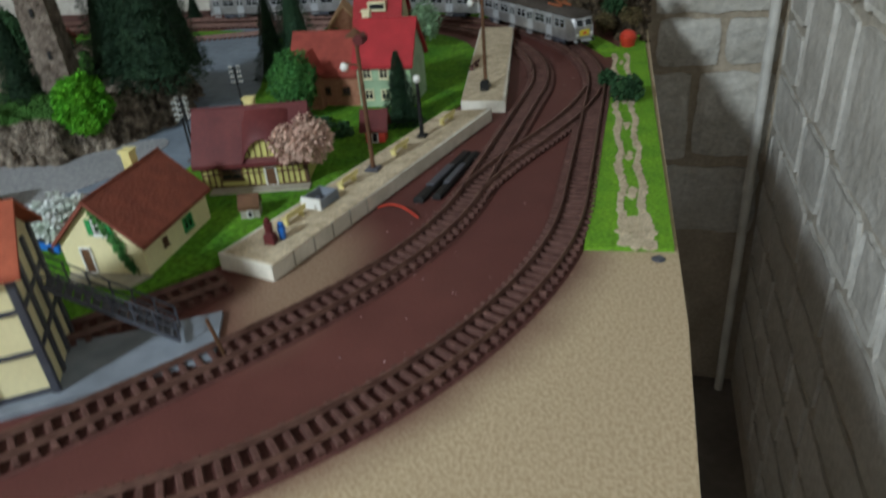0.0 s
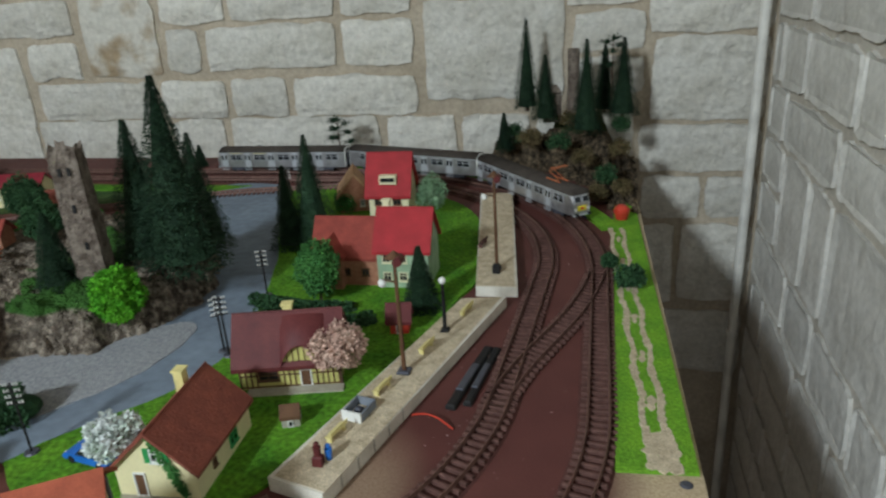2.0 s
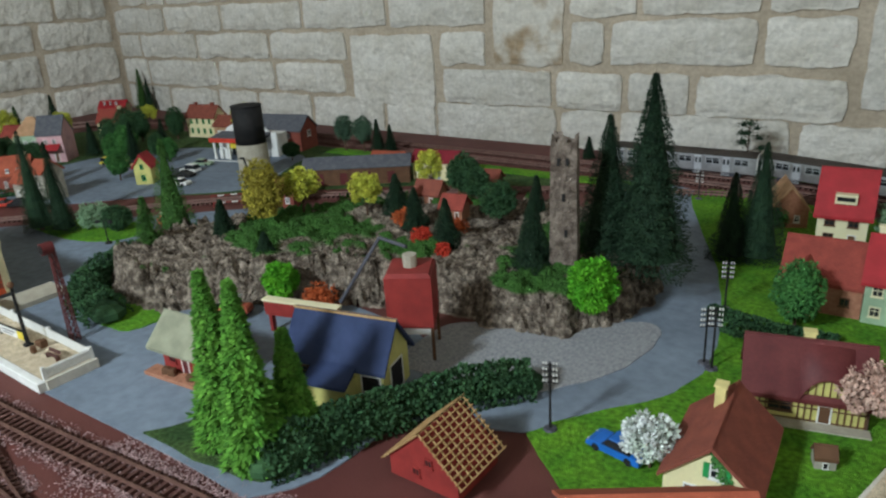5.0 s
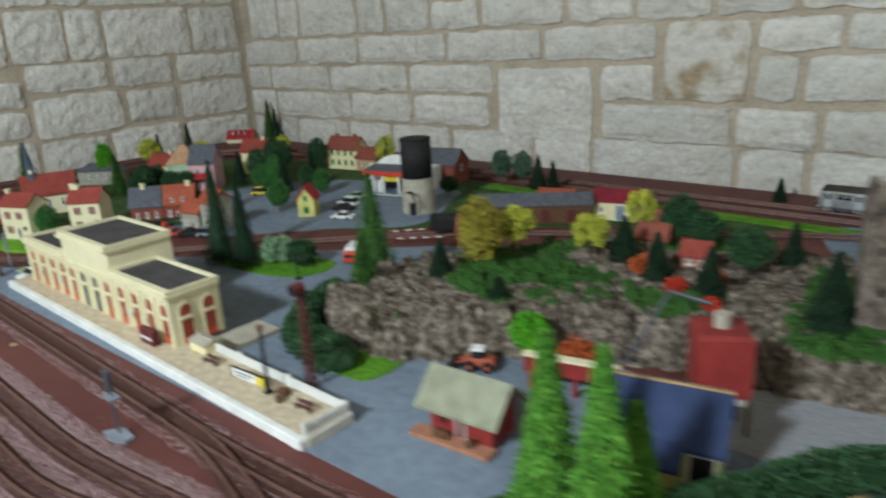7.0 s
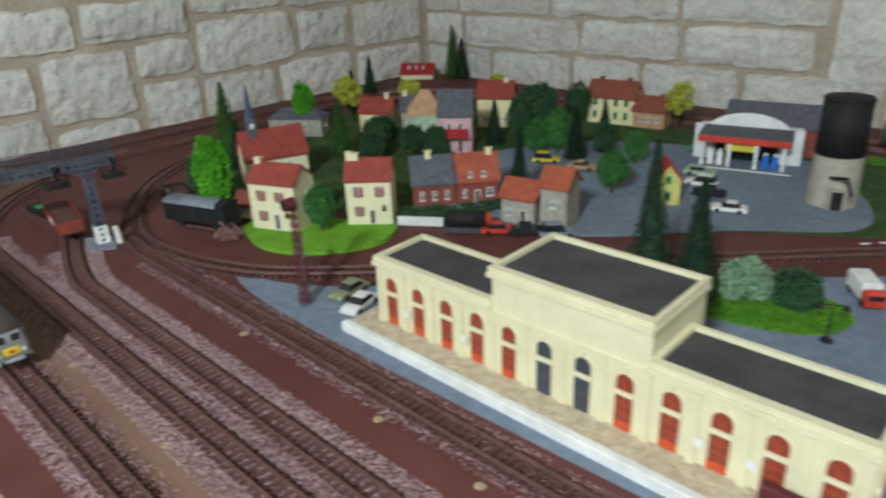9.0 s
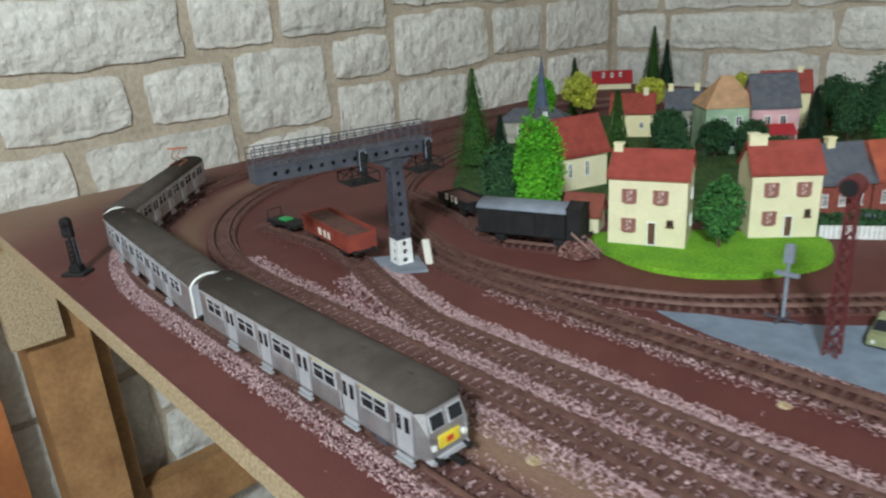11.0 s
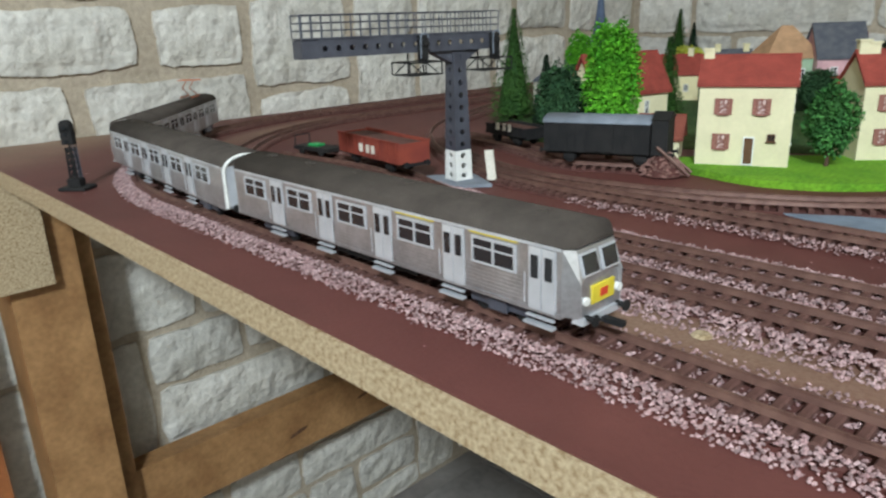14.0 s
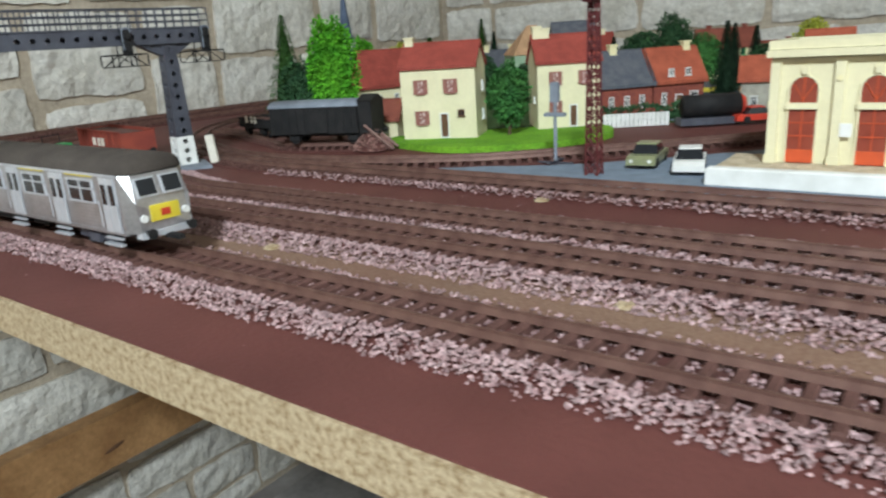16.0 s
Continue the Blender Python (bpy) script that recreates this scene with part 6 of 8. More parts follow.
part("eyebrow_gable", Form().add([(x, -0.0262, z - 0.0016) for x, z in zip(XS[1:-1], BROW[1:-1])] + [(x, -0.0262, 0.020) for x in XS[1:-1]] + [(x, -0.0240, z - 0.0016) for x, z in zip(XS[1:-1], BROW[1:-1])],
                                 [(18 + i, 19 + i, i + 1, i) for i in range(17)] + [(i, i + 1, 37 + i, 36 + i) for i in range(17)]), YELLOW, ct)
ebt = Form()
for k in range(6):
    u = 0.0005 + k * 0.005
    ebt.box(u - 0.0005, u + 0.0005, -0.0268, -0.0261, 0.024, 0.0205 + 0.0215 * max(0, 1 - ((u - 0.013) / 0.0185) ** 2) ** 0.75)
part("timbering", ebt, BROWN, ct)
part("doorstep", Form().box(-0.036, 0.046, -0.036, -0.0252, 0, 0.0015), CONC, ct)
# cottage with ivy
iv = house("cottage", "cream cottage with ivy and a brown steep roof", -0.190, 0.760, 94, 0.084, 0.060, 0.024, 0.028, CREAM, TERRADK, 0.003, left=(W(0.004, 0.030, 0.009, 0.011, GREENPAINT, WHITE), (-0.012, 0.0006, 0.009, 0.020, "door", BROWN, None, None)), front=(W(0.012, 0.007, 0.012, 0.010, None, GREENPAINT), W(-0.018, 0.010, 0.005, 0.006, None, BROWN)), chimney=((0.022, 0.008, 0.010, BENCH),), over=0.0035)
rng = random.Random(21)
f = Form()
for k in range(260):
    t = k / 260
    u, zz = (-0.002 - 0.018 * t ** 0.8, 0.048 - 0.044 * t)
    c = Vector((-0.0425, -u * -1 + rng.gauss(0, 0.0016) - 0.0 + 0.0, max(0.001, zz + rng.gauss(0, 0.002))))
    leaf(f, c, Vector((-0.4, rng.uniform(-1, 1), rng.uniform(-1, 0.4))).normalized(), Vector((-1, 0, 0.2)), 0.0032, 0.0013)
part("ivy", f, LEAF, iv, "green ivy trail")
part("terrace", Form().prism([(-0.060, -0.024), (-0.0425, -0.032), (-0.0425, 0.030), (-0.055, 0.022)], 0, 0.0014), CONC, iv)
# timber depot at the table's corner, with its outside stair
dp = thing("signal_box", "cream panelled signal box with dark framing and orange roof", "signal box", pose(-0.135, 0.610, 0.0031, 0, 0, 34))
part("wall", Form().box(-0.085, 0.0, 0.0, 0.055, 0, 0.072), CREAM, dp)
for u in (-0.085, -0.057, -0.0285, 0.0):
    part("timber", Form().box(u - 0.0022, u + 0.0022, -0.0016, 0.0004, 0, 0.072), GREY, dp)
for zz in (0.002, 0.026, 0.050, 0.070):
    part("timber", Form().box(-0.085, 0.0, -0.0012, 0.0002, zz - 0.0012, zz + 0.0012), GREY, dp)
for v in (0.0, 0.018, 0.037, 0.055):
    part("timber", Form().box(-0.0004, 0.0016, v - 0.0022, v + 0.0022, 0, 0.072), GREY, dp)
for zz in (0.026, 0.050):
    part("timber", Form().box(-0.0002, 0.0012, 0, 0.055, zz - 0.0012, zz + 0.0012), GREY, dp)
for sg in (-1, 1):
    pr = [(0.0275 + sg * 0.034, 0.069), (0.0275 + sg * 0.034, 0.0715), (0.0275, 0.0965), (0.0275, 0.094)]
    part("roof", Form().along(pr if sg < 0 else pr[::-1], -0.092, 0.007), ORANGE, dp)
part("gable", Form().along([(0, 0.072), (0.055, 0.072), (0.0275, 0.093)], -0.085, 0.0), CREAM, dp)
st = part("stair", Form(), GREY, dp, "dark steel outside stair")
sf, P0, P1 = Form(), Vector((0.004, 0.034, 0.046)), Vector((0.062, 0.020, 0.003))
for off in (-0.007, 0.007):
    o = Vector((0, off, 0))
    sf.rod(P0 + o, P1 + o, 0.0013, 5).rod(P0 + o + Vector((0, 0, 0.014)), P1 + o + Vector((0, 0, 0.014)), 0.0006, 5).rod(P0 + o + Vector((0, 0, 0.008)), P1 + o + Vector((0, 0, 0.008)), 0.0005, 5)
    for k in range(7):
        q = P0.lerp(P1, k / 6) + o
        sf.rod(q, q + Vector((0, 0, 0.014)), 0.0006, 5)
for k in range(15):
    q = P0.lerp(P1, (k + 0.5) / 15)
    sf.box(q.x - 0.002, q.x + 0.002, q.y - 0.0072, q.y + 0.0072, q.z - 0.0004, q.z + 0.0004)
st.data = sf.mesh("stair", GREY)
solid("grey_apron", Form().prism([(-0.20, 0.562), (-0.152, 0.586), (-0.066, 0.648), (-0.086, 0.690), (-0.135, 0.660), (-0.20, 0.630)], 0.0001, 0.003), GREYLT, "blue-grey paved apron beside the signal box", "paving")
solid("marker_post", Form().cyl(0, 0, 0, 0.026, 0.0011, n=6).turned(pose(-0.063, 0.653, 0.0004, 4, -8, 0)), BROWN, "thin brown marker post", "post")
# house with bare roof laths
lh = thing("unfinished_house", "red house with bare straw-coloured roof laths", "house", pose(-0.365, 0.664, 0.003, 0, 0, 90))
part("wall", Form().along([(-0.031, 0), (0.031, 0), (0.031, 0.017), (0, 0.045), (-0.031, 0.017)], -0.026, 0.026), REDPAINT, lh)
for sg in (-1, 1):
    for k in range(11):
        t = k / 10
        part("lath", Form().rod((-0.030, sg * 0.036 * (1 - t), 0.0142 + 0.034 * t), (0.030, sg * 0.036 * (1 - t), 0.0142 + 0.034 * t), 0.0007, 5), STRAW, lh)
    for k in range(9):
        u = -0.028 + k * 0.007
        part("rafter", Form().rod((u, sg * 0.036, 0.0132), (u, 0, 0.0472), 0.0008, 5), STRAW, lh)
for u, zz in ((-0.006, 0.008), (0.006, 0.020)):
    opening(lh, pose(-0.026, 0, 0, 0, 0, -90), u, zz, 0.007, 0.007, "window", BLACK, REDPAINT)
# gasworks corner
bh = house("workshop", "yellow workshop with a dark blue roof", -0.513, 0.720, 13, 0.096, 0.050, 0.036, 0.032, YELLOW, BLUEROOF, 0.002, front=(W(-0.030, 0.012, 0.014, 0.014, None, BROWN), (0.036, 0.0006, 0.02, 0.026, "door", BLACK, None, None), W(-0.004, 0.012, 0.010, 0.014, None, BROWN)), right=((0.0, 0.0006, 0.024, 0.03, "door", BLACK, None, None),), category="workshop", over=0.005)
part("annex_roof", Form().along([(-0.050, 0.022), (-0.026, 0.034), (-0.026, 0.037), (-0.050, 0.025)][::1], -0.020, 0.024), BLUEROOF, bh)
part("annex", Form().box(-0.017, 0.021, -0.046, -0.0252, 0, 0.0235), YELLOW, bh)
part("ridge_board", Form().box(-0.053, 0.053, -0.0016, 0.0016, 0.0702, 0.0722), STRAW, bh)
rt = thing("coal_bunker", "tall dark red bunker on legs with a grey hopper", "bunker", pose(-0.497, 0.798, 0.002, 0, 0, 30))
part("bin", Form().prism([(-0.0225, -0.0225), (0.0225, -0.0225), (0.0225, 0.0225), (-0.0225, 0.0225)], 0.036, 0.088).prism([(-0.0225, -0.0225), (0.0225, -0.0225), (0.0225, 0.0225), (-0.0225, 0.0225)], 0.0881, 0.092, 0.12), REDPAINT, rt)
part("chute", Form().cyl(0, 0, 0.090, 0.104, 0.007, n=10), CONC, rt)
part("slide", Form().prism([(-0.020, -0.020), (0.020, -0.020), (0.012, 0.012), (-0.012, 0.012)], 0.028, 0.0355), WHITE, rt)
for sx in (-1, 1):
    for sy in (-1, 1):
        part("leg", Form().box(sx * 0.021 - 0.0015, sx * 0.021 + 0.0015, sy * 0.021 - 0.0015, sy * 0.021 + 0.0015, 0, 0.036), BROWN, rt)
solid("conveyor_pipe", Form().rod((-0.512, 0.812, 0.106), (-0.552, 0.818, 0.107), 0.0019).rod((-0.552, 0.818, 0.107), (-0.572, 0.772, 0.048), 0.0019), GREY, "dark grey bent conveyor pipe", "pipe")
gb = thing("loading_ramp", "red steel loading ramp with a cream top", "ramp", pose(-0.618, 0.765, 0.002, 0, 0, 14))
part("girder", Form().box(-0.050, 0.040, -0.004, 0.004, 0.020, 0.036), REDPAINT, gb)
part("rail_top", Form().box(-0.052, 0.042, -0.005, 0.005, 0.0361, 0.0385), PALE, gb)
for u in (-0.045, 0.0, 0.035):
    part("support", Form().box(u - 0.002, u + 0.002, -0.003, 0.003, 0, 0.020), REDPAINT, gb)
leaf_tree(-0.640, 0.806, 0.002, 0.036, 0.020, LEAFRUST, "orange-brown bush behind the ramp", 371, 1800, 0.05, "bush", group="bushes")
hu = house("timber_hut", "red timber hut with a pale sage roof", -0.660, 0.661, 6, 0.064, 0.038, 0.034, 0.018, REDPAINT, OLIVEROOF, 0.004, front=(D(0.0, 0.010, 0.020, MAROON), W(-0.018, 0.010, 0.010, 0.012, None, REDPAINT)), category="hut", group="sheds", over=0.010)
part("deck", Form().box(-0.046, 0.036, -0.034, -0.0182, -0.002, 0.002), BRICKLT, hu)
for u in (-0.020, -0.012, 0.014):
    solid("crate", Form().chamfer(-0.0035, 0.0035, -0.003, 0.003, 0, 0.007, 0.0006), BROWN, "small brown crate on the hut's deck", "crate", pose(-0.660, 0.661, 0.006, 0, 0, 6) @ pose(u, -0.027, 0, 0, 0, 20), "crates")
# ruined tower on the hill
ru = thing("ruined_tower", "ruined grey stone tower with a broken top", "tower", pose(-0.418, 0.968, 0.056, 0, 0, 20))
f, k, nu, nz_ = Form(), 0.0150, 40, 34
for j in range(nz_ + 1):
    for i in range(nu):
        a = 2 * math.pi * i / nu
        c, s_ = math.cos(a), math.sin(a)
        q = k / max(abs(c), abs(s_)) * (1 - 0.12 * j / nz_)
        q += 0.0011 * noise.noise(Vector((c * 9, s_ * 9, j * 1.7))) + 0.0005 * ((i + (j // 2) * 2) % 5 == 0)
        top = 0.132 + 0.006 * (1 if (i // 4) % 2 else 0) - (0.045 if 4 < i < 12 else 0) + 0.004 * noise.noise(Vector((i * 0.7, 3, 1)))
        f.v.append((q * c, q * s_, -0.01 + (top + 0.01) * j / nz_))
for j in range(nz_):
    for i in range(nu):
        f.f.append((j * nu + i, j * nu + (i + 1) % nu, (j + 1) * nu + (i + 1) % nu, (j + 1) * nu + i))
f.add([(0.7 * x, 0.7 * y, z - 0.004) for x, y, z in f.v[nz_ * nu:]], [])
m0 = len(f.v) - nu
f.f += [(nz_ * nu + i, nz_ * nu + (i + 1) % nu, m0 + (i + 1) % nu, m0 + i) for i in range(nu)] + [tuple(range(m0, m0 + nu))]
part("masonry", f, RUIN, ru)
k = 0.0135
for zz, u in ((0.108, -0.005), (0.108, 0.004), (0.07, 0.0), (0.03, 0.003)):
    part("slit", Form().box(u - 0.0016, u + 0.0016, -k - 0.0022, -k - 0.0012, zz, zz + 0.008), BLACK, ru)
ca = thing("stone_ruin", "small stone ruin among the firs", "ruin", pose(0.050, 1.575, 0.085, 0, 0, 10))
part("tower_wall", Form().cyl(0, 0, 0, 0.118, 0.0105, 0.0095, 10).box(-0.05, -0.02, -0.004, 0.004, 0, 0.050).prism([(-0.05, -0.012), (-0.02, -0.012), (-0.02, 0.004), (-0.05, 0.004)], 0.0501, 0.062, 0.5), RUIN, ca)


# ---- station ----
sp = thing("station_platform", "long sandy station platform with a white edge", "platform", pose(0, 0, 0.0014))
part("slab", Form().box(-1.480, -0.762, 0.5525, 0.606, 0, 0.0085), CONC, sp)
part("surface", Form().box(-1.479, -0.763, 0.5555, 0.605, 0.0085, 0.0095), SAND, sp)
part("edge", Form().chamfer(-1.482, -0.760, 0.5475, 0.5553, 0, 0.0102, 0.0008), WHITE, sp, "white painted platform edge")
part("end_wall", Form().box(-0.7618, -0.7585, 0.5555, 0.607, 0, 0.0102), CREAMEDGE, sp)
part("apron", Form().box(-1.03, -0.985, 0.6065, 0.690, 0, 0.006), CONC, sp)
PZ = 0.0111
stn = thing("station_building", "cream station building with red arched doors and dark flat roofs", "station", pose(-1.456, 0.5785, PZ, 0, 0, 0.6))
BAY, WING, MID = 0.0353, 0.064, 0.094
part("wing_wall", Form().box(0, 4 * BAY, 0, 0.062, 0, WING), PALE, stn)
part("wing_wall", Form().box(8 * BAY, 12 * BAY, 0, 0.062, 0, WING), PALE, stn)
part("centre_wall", Form().box(4 * BAY + 0.0001, 8 * BAY - 0.0001, -0.0012, 0.084, 0, MID), PALE, stn)
for a, b, d, h in ((0, 4, 0.062, WING), (8, 12, 0.062, WING), (4, 8, 0.084, MID)):
    x0, x1, e = a * BAY, b * BAY, 0.0015
    if a == 0:
        x1 -= 0.001
    if a == 8:
        x0 += 0.001
    part("roof", Form().box(x0 + 0.003, x1 - 0.003, 0.003, d - 0.003, h, h + 0.0012), DKROOF, stn, "dark gritty flat roof")
    for box in ((x0 - e, x1 + e, -0.0045, 0.003), (x0 - e, x1 + e, d - 0.003, d + e), (x0 - e, x0 + 0.003, 0.003, d - 0.003), (x1 - 0.003, x1 + e, 0.003, d - 0.003)):
        part("parapet", Form().box(*box, h + 0.0002, h + 0.005), PALE, stn)
    part("cornice", Form().box(x0 - 0.0022, x1 + 0.0022, -0.0062, 0.0, h - 0.004, h).box(x1 + 0.0001, x1 + 0.0024, 0, d, h - 0.004, h).box(x0 - 0.0024, x0 - 0.0001, 0, d, h - 0.004, h), PALE, stn)
for i in range(13):
    u = min(max(i * BAY, 0.0026), 12 * BAY - 0.0026)
    part("pilaster", Form().box(u - 0.0026, u + 0.0026, -0.0030, 0.0, 0, 0.057).box(u - 0.0034, u + 0.0034, -0.0036, 0.0, 0, 0.005), PALE, stn)
part("string_course", Form().box(0, 4 * BAY, -0.0022, 0, 0.0572, 0.0590).box(8 * BAY, 12 * BAY, -0.0022, 0, 0.0572, 0.0590).box(4 * BAY, 8 * BAY, -0.0034, 0, 0.0572, 0.0590), PALE, stn)
REDGLASS = mat("red_door_glass", (0.20, 0.035, 0.022), (0.28, 0.06, 0.035), 0.35, scale=90)


def arch_bay(face, u, dark=False, boarded=False):
    o = opening(stn, face, u, 0.0, 0.0165, 0.050, "arched_opening", GREYWALL if boarded else (GREY if dark else REDGLASS), PALE, None, True)
    m = face @ pose(u, 0, 0)
    part("lintel", Form().box(-0.0085, 0.0085, -0.0026, -0.0007, 0.0310, 0.0345), PALE, o, m=Matrix.Identity(4))
    part("keystone", Form().box(-0.0016, 0.0016, -0.0026, 0.0, 0.0502, 0.0540), PALE, o)
    if not dark:
        part("kick_panel", Form().box(-0.0072, 0.0072, -0.0012, -0.0006, 0.0005, 0.0080), REDDOOR, o, "bright orange-red door panel")
        part("glazing_bar", Form().box(-0.0003, 0.0003, -0.0011, -0.0006, 0.008, 0.031).box(-0.0072, 0.0072, -0.0010, -0.0006, 0.0155, 0.0160).box(-0.0072, 0.0072, -0.0010, -0.0006, 0.0230, 0.0235), REDDOOR, o)
        part("fanlight_bar", Form().box(-0.0003, 0.0003, -0.0011, -0.0006, 0.0345, 0.049).rod((0, -0.0008, 0.036), (0.0055, -0.0008, 0.045), 0.0003, 4).rod((0, -0.0008, 0.036), (-0.0055, -0.0008, 0.045), 0.0003, 4), REDDOOR, o)


for i in range(12):
    arch_bay(pose(0, -0.0012 if 4 <= i < 8 else 0, 0), (i + 0.5) * BAY, dark=i in (5, 6))
for v in (0.016, 0.046):
    arch_bay(pose(12 * BAY, 0, 0, 0, 0, 90), v)
    arch_bay(pose(0, 0, 0, 0, 0, -90), -v)
for i in range(1, 12):
    if i not in (4, 8):
        part("medallion", Form().wheel(i * BAY, -0.0038, -0.0031, 0.048, 0.0016, 10), CREAM, stn)
for i in (1, 3, 9, 10):
    solid("poster", Form().box(-0.0030, 0.0030, -0.0005, 0.0, 0, 0.0075), WHITE, "small white notice on the station wall", "poster", pose(-1.456, 0.5785, PZ, 0, 0, 0.6) @ pose(i * BAY + 0.005, -0.0032, 0.016), "posters")
# white fence along the platform
fc = thing("fence", "white slatted fence along the platform end", "fence", pose(0, 0, PZ))
SLAT = Form().box(-0.0012, 0.0012, -0.0006, 0.0006, 0.001, 0.0115).mesh("slat", WHITE)
for i in range(86):
    part("slat", SLAT, None, fc, m=pose(-1.020 + i * 0.00298, 0.6032, 0))
for zz in (0.0030, 0.0092):
    part("bar", Form().box(-1.022, -0.7630, 0.6040, 0.6050, zz, zz + 0.0014), WHITE, fc)
for i in range(15):
    part("slat", SLAT, None, fc, m=pose(-0.7640, 0.5585 + i * 0.00305, 0, 0, 0, 90))
for zz in (0.0030, 0.0092):
    part("bar", Form().box(-0.7632, -0.7622, 0.5570, 0.6036, zz, zz + 0.0014), WHITE, fc)
for x, y in ((-1.022, 0.604), (-0.935, 0.604), (-0.85, 0.604), (-0.7636, 0.604), (-0.7636, 0.557)):
    part("post", Form().chamfer(x - 0.0017, x + 0.0017, y - 0.0017, y + 0.0017, 0, 0.0140, 0.0006), WHITE, fc)
house("annex", "low pale stone outbuilding beside the station", -1.000, 0.600, 0.6, 0.034, 0.020, 0.010, 0.003, CREAM, CONC, PZ, category="shed", group="sheds", over=0.001)
sg = thing("platform_sign", "white platform name board with a yellow panel", "sign", pose(-0.886, 0.582, PZ, 0, 0, 4))
part("board", Form().box(-0.026, 0.010, -0.0006, 0.0006, 0.003, 0.0130), WHITE, sg)
part("yellow_panel", Form().box(0.0105, 0.0240, -0.0006, 0.0006, 0.003, 0.0130), YELPAINT, sg, "bright yellow panel")
part("frame", Form().box(-0.0270, 0.0250, -0.0010, 0.0010, 0.0131, 0.0142).box(-0.0272, -0.0262, -0.001, 0.001, 0, 0.0130).box(0.0242, 0.0252, -0.001, 0.001, 0, 0.0130), BLACK, sg)
part("lettering", Form().box(-0.022, 0.006, -0.0010, -0.0007, 0.0085, 0.0100).box(-0.020, 0.000, -0.0010, -0.0007, 0.0052, 0.0064), GREY, sg, "illegible grey line of lettering")


def platform_bench(x, y, rot, z, dark=False):
    b = thing("bench", "dark brown platform bench" if dark else "pale yellow platform bench", "bench", pose(x, y, z, 0, 0, rot), "platform benches")
    ma = SLEEPER if dark else BENCH
    part("seat", Form().box(-0.0105, 0.0105, -0.0032, 0.0010, 0.0042, 0.0050), ma, b)
    part("backrest", Form().box(-0.0105, 0.0105, 0.0012, 0.0020, 0.0056, 0.0098).turned(pose(0, 0, 0, -8, 0, 0)), ma, b)
    for u in (-0.0085, 0.0085):
        part("leg", Form().box(u - 0.0008, u + 0.0008, -0.0028, 0.0016, 0, 0.0041), ma, b)


for x in (-0.962, -0.800):
    platform_bench(x, 0.583, 4, PZ, True)
kb = thing("platform_kiosk", "dark red platform stall with white lettering band", "kiosk", pose(-1.072, 0.570, PZ, 0, 0, 0))
part("body", Form().chamfer(-0.016, 0.016, -0.004, 0.004, 0, 0.019, 0.001), MAROON, kb)
part("band", Form().box(-0.013, 0.013, -0.0047, -0.0041, 0.007, 0.0095), WHITE, kb)
solid("litter_bin", Form().cyl(0, 0, 0, 0.007, 0.003, 0.0034, 10), BROWN, "small brown litter bin on the platform", "bin", pose(-0.832, 0.578, PZ))
for u, w, h in ((-0.002, 0.008, 0.006), (0.006, 0.0055, 0.009)):
    solid("suitcase", Form().chamfer(-w / 2, w / 2, -0.0035, 0.0035, 0, h, 0.001), BROWN, "small brown suitcase on the platform", "suitcase", pose(-0.842 + u, 0.590, PZ), "luggage")

# ---- right-hand platforms ----
def slab(label, pts, z):
    p = thing("island_platform", label, "platform", group="island platforms")
    part("wall", Form().prism(pts, 0.0002, z), CREAMEDGE, p, "pale edging with joints")
    c = Vector((sum(q[0] for q in pts) / len(pts), sum(q[1] for q in pts) / len(pts)))
    inner = [(q[0] + (c.x - q[0]) * 0.07, q[1] + (c.y - q[1]) * 0.012) for q in pts]
    part("surface", Form().prism(inner, z, z + 0.0006), SAND, p, "sandy gravel surface")
    for i in range(1, 6):
        a, b = Vector(pts[1]), Vector(pts[2])
        q = a.lerp(b, i / 6)
        part("joint", Form().box(q.x - 0.0004, q.x + 0.0006, q.y - 0.0005, q.y + 0.0005, 0.001, z), GREYWALL, p)
    return p


slab("long island platform with a sandy top and pale edges", [(-0.116, 0.739), (-0.0715, 0.7285), (-0.040, 0.850), (0.008, 1.038), (-0.036, 1.030), (-0.081, 0.868)], 0.012)
slab("short island platform with a sandy top and pale edges", [(-0.028, 1.060), (0.017, 1.062), (-0.032, 1.400), (-0.080, 1.398)], 0.012)
PT = 0.0126
for x, y in ((-0.084, 0.789), (-0.068, 0.852), (-0.048, 0.921), (-0.026, 0.998)):
    platform_bench(x, y, 256, PT)
platform_bench(-0.040, 1.180, 262, PT, True)


def platform_lamp(x, y, h, z, label, base=0.006, double=False, globe=None):
    l = thing("platform_lamp", label, "street lamp", pose(x, y, z), "platform lamps")
    part("base", Form().chamfer(-base, base, -base, base, 0, 0.0025, 0.001), GREY if double else BLACK, l)
    part("pole", Form().cyl(0, 0, 0.0025, h * 0.97, 0.0021, 0.0016, 8), BROWN if double else BLACK, l)
    if double:
        part("bracket", Form().rod((0, 0, h * 0.75), (-0.011, -0.003, h * 0.78), 0.0009, 5), BROWN, l)
        part("globe", Form().ball((-0.011, -0.003, h * 0.75), 0.0036), WHITE, l, "round white lamp globe", True)
        part("cap", Form().cyl(0, 0, h * 0.95, h * 0.97, 0.008, 0.004, 12).cyl(0, 0, h * 0.971, h, 0.004, 0.0005, 12), BROWN, l)
        part("speaker", Form().wheel(0.004, -0.007, 0.004, h * 0.93, 0.004, 10), MAROON, l)
    else:
        part("globe", Form().ball((0, 0, h), 0.0036), globe or WHITE, l, "" if globe else "round white lamp globe", True)
    return l


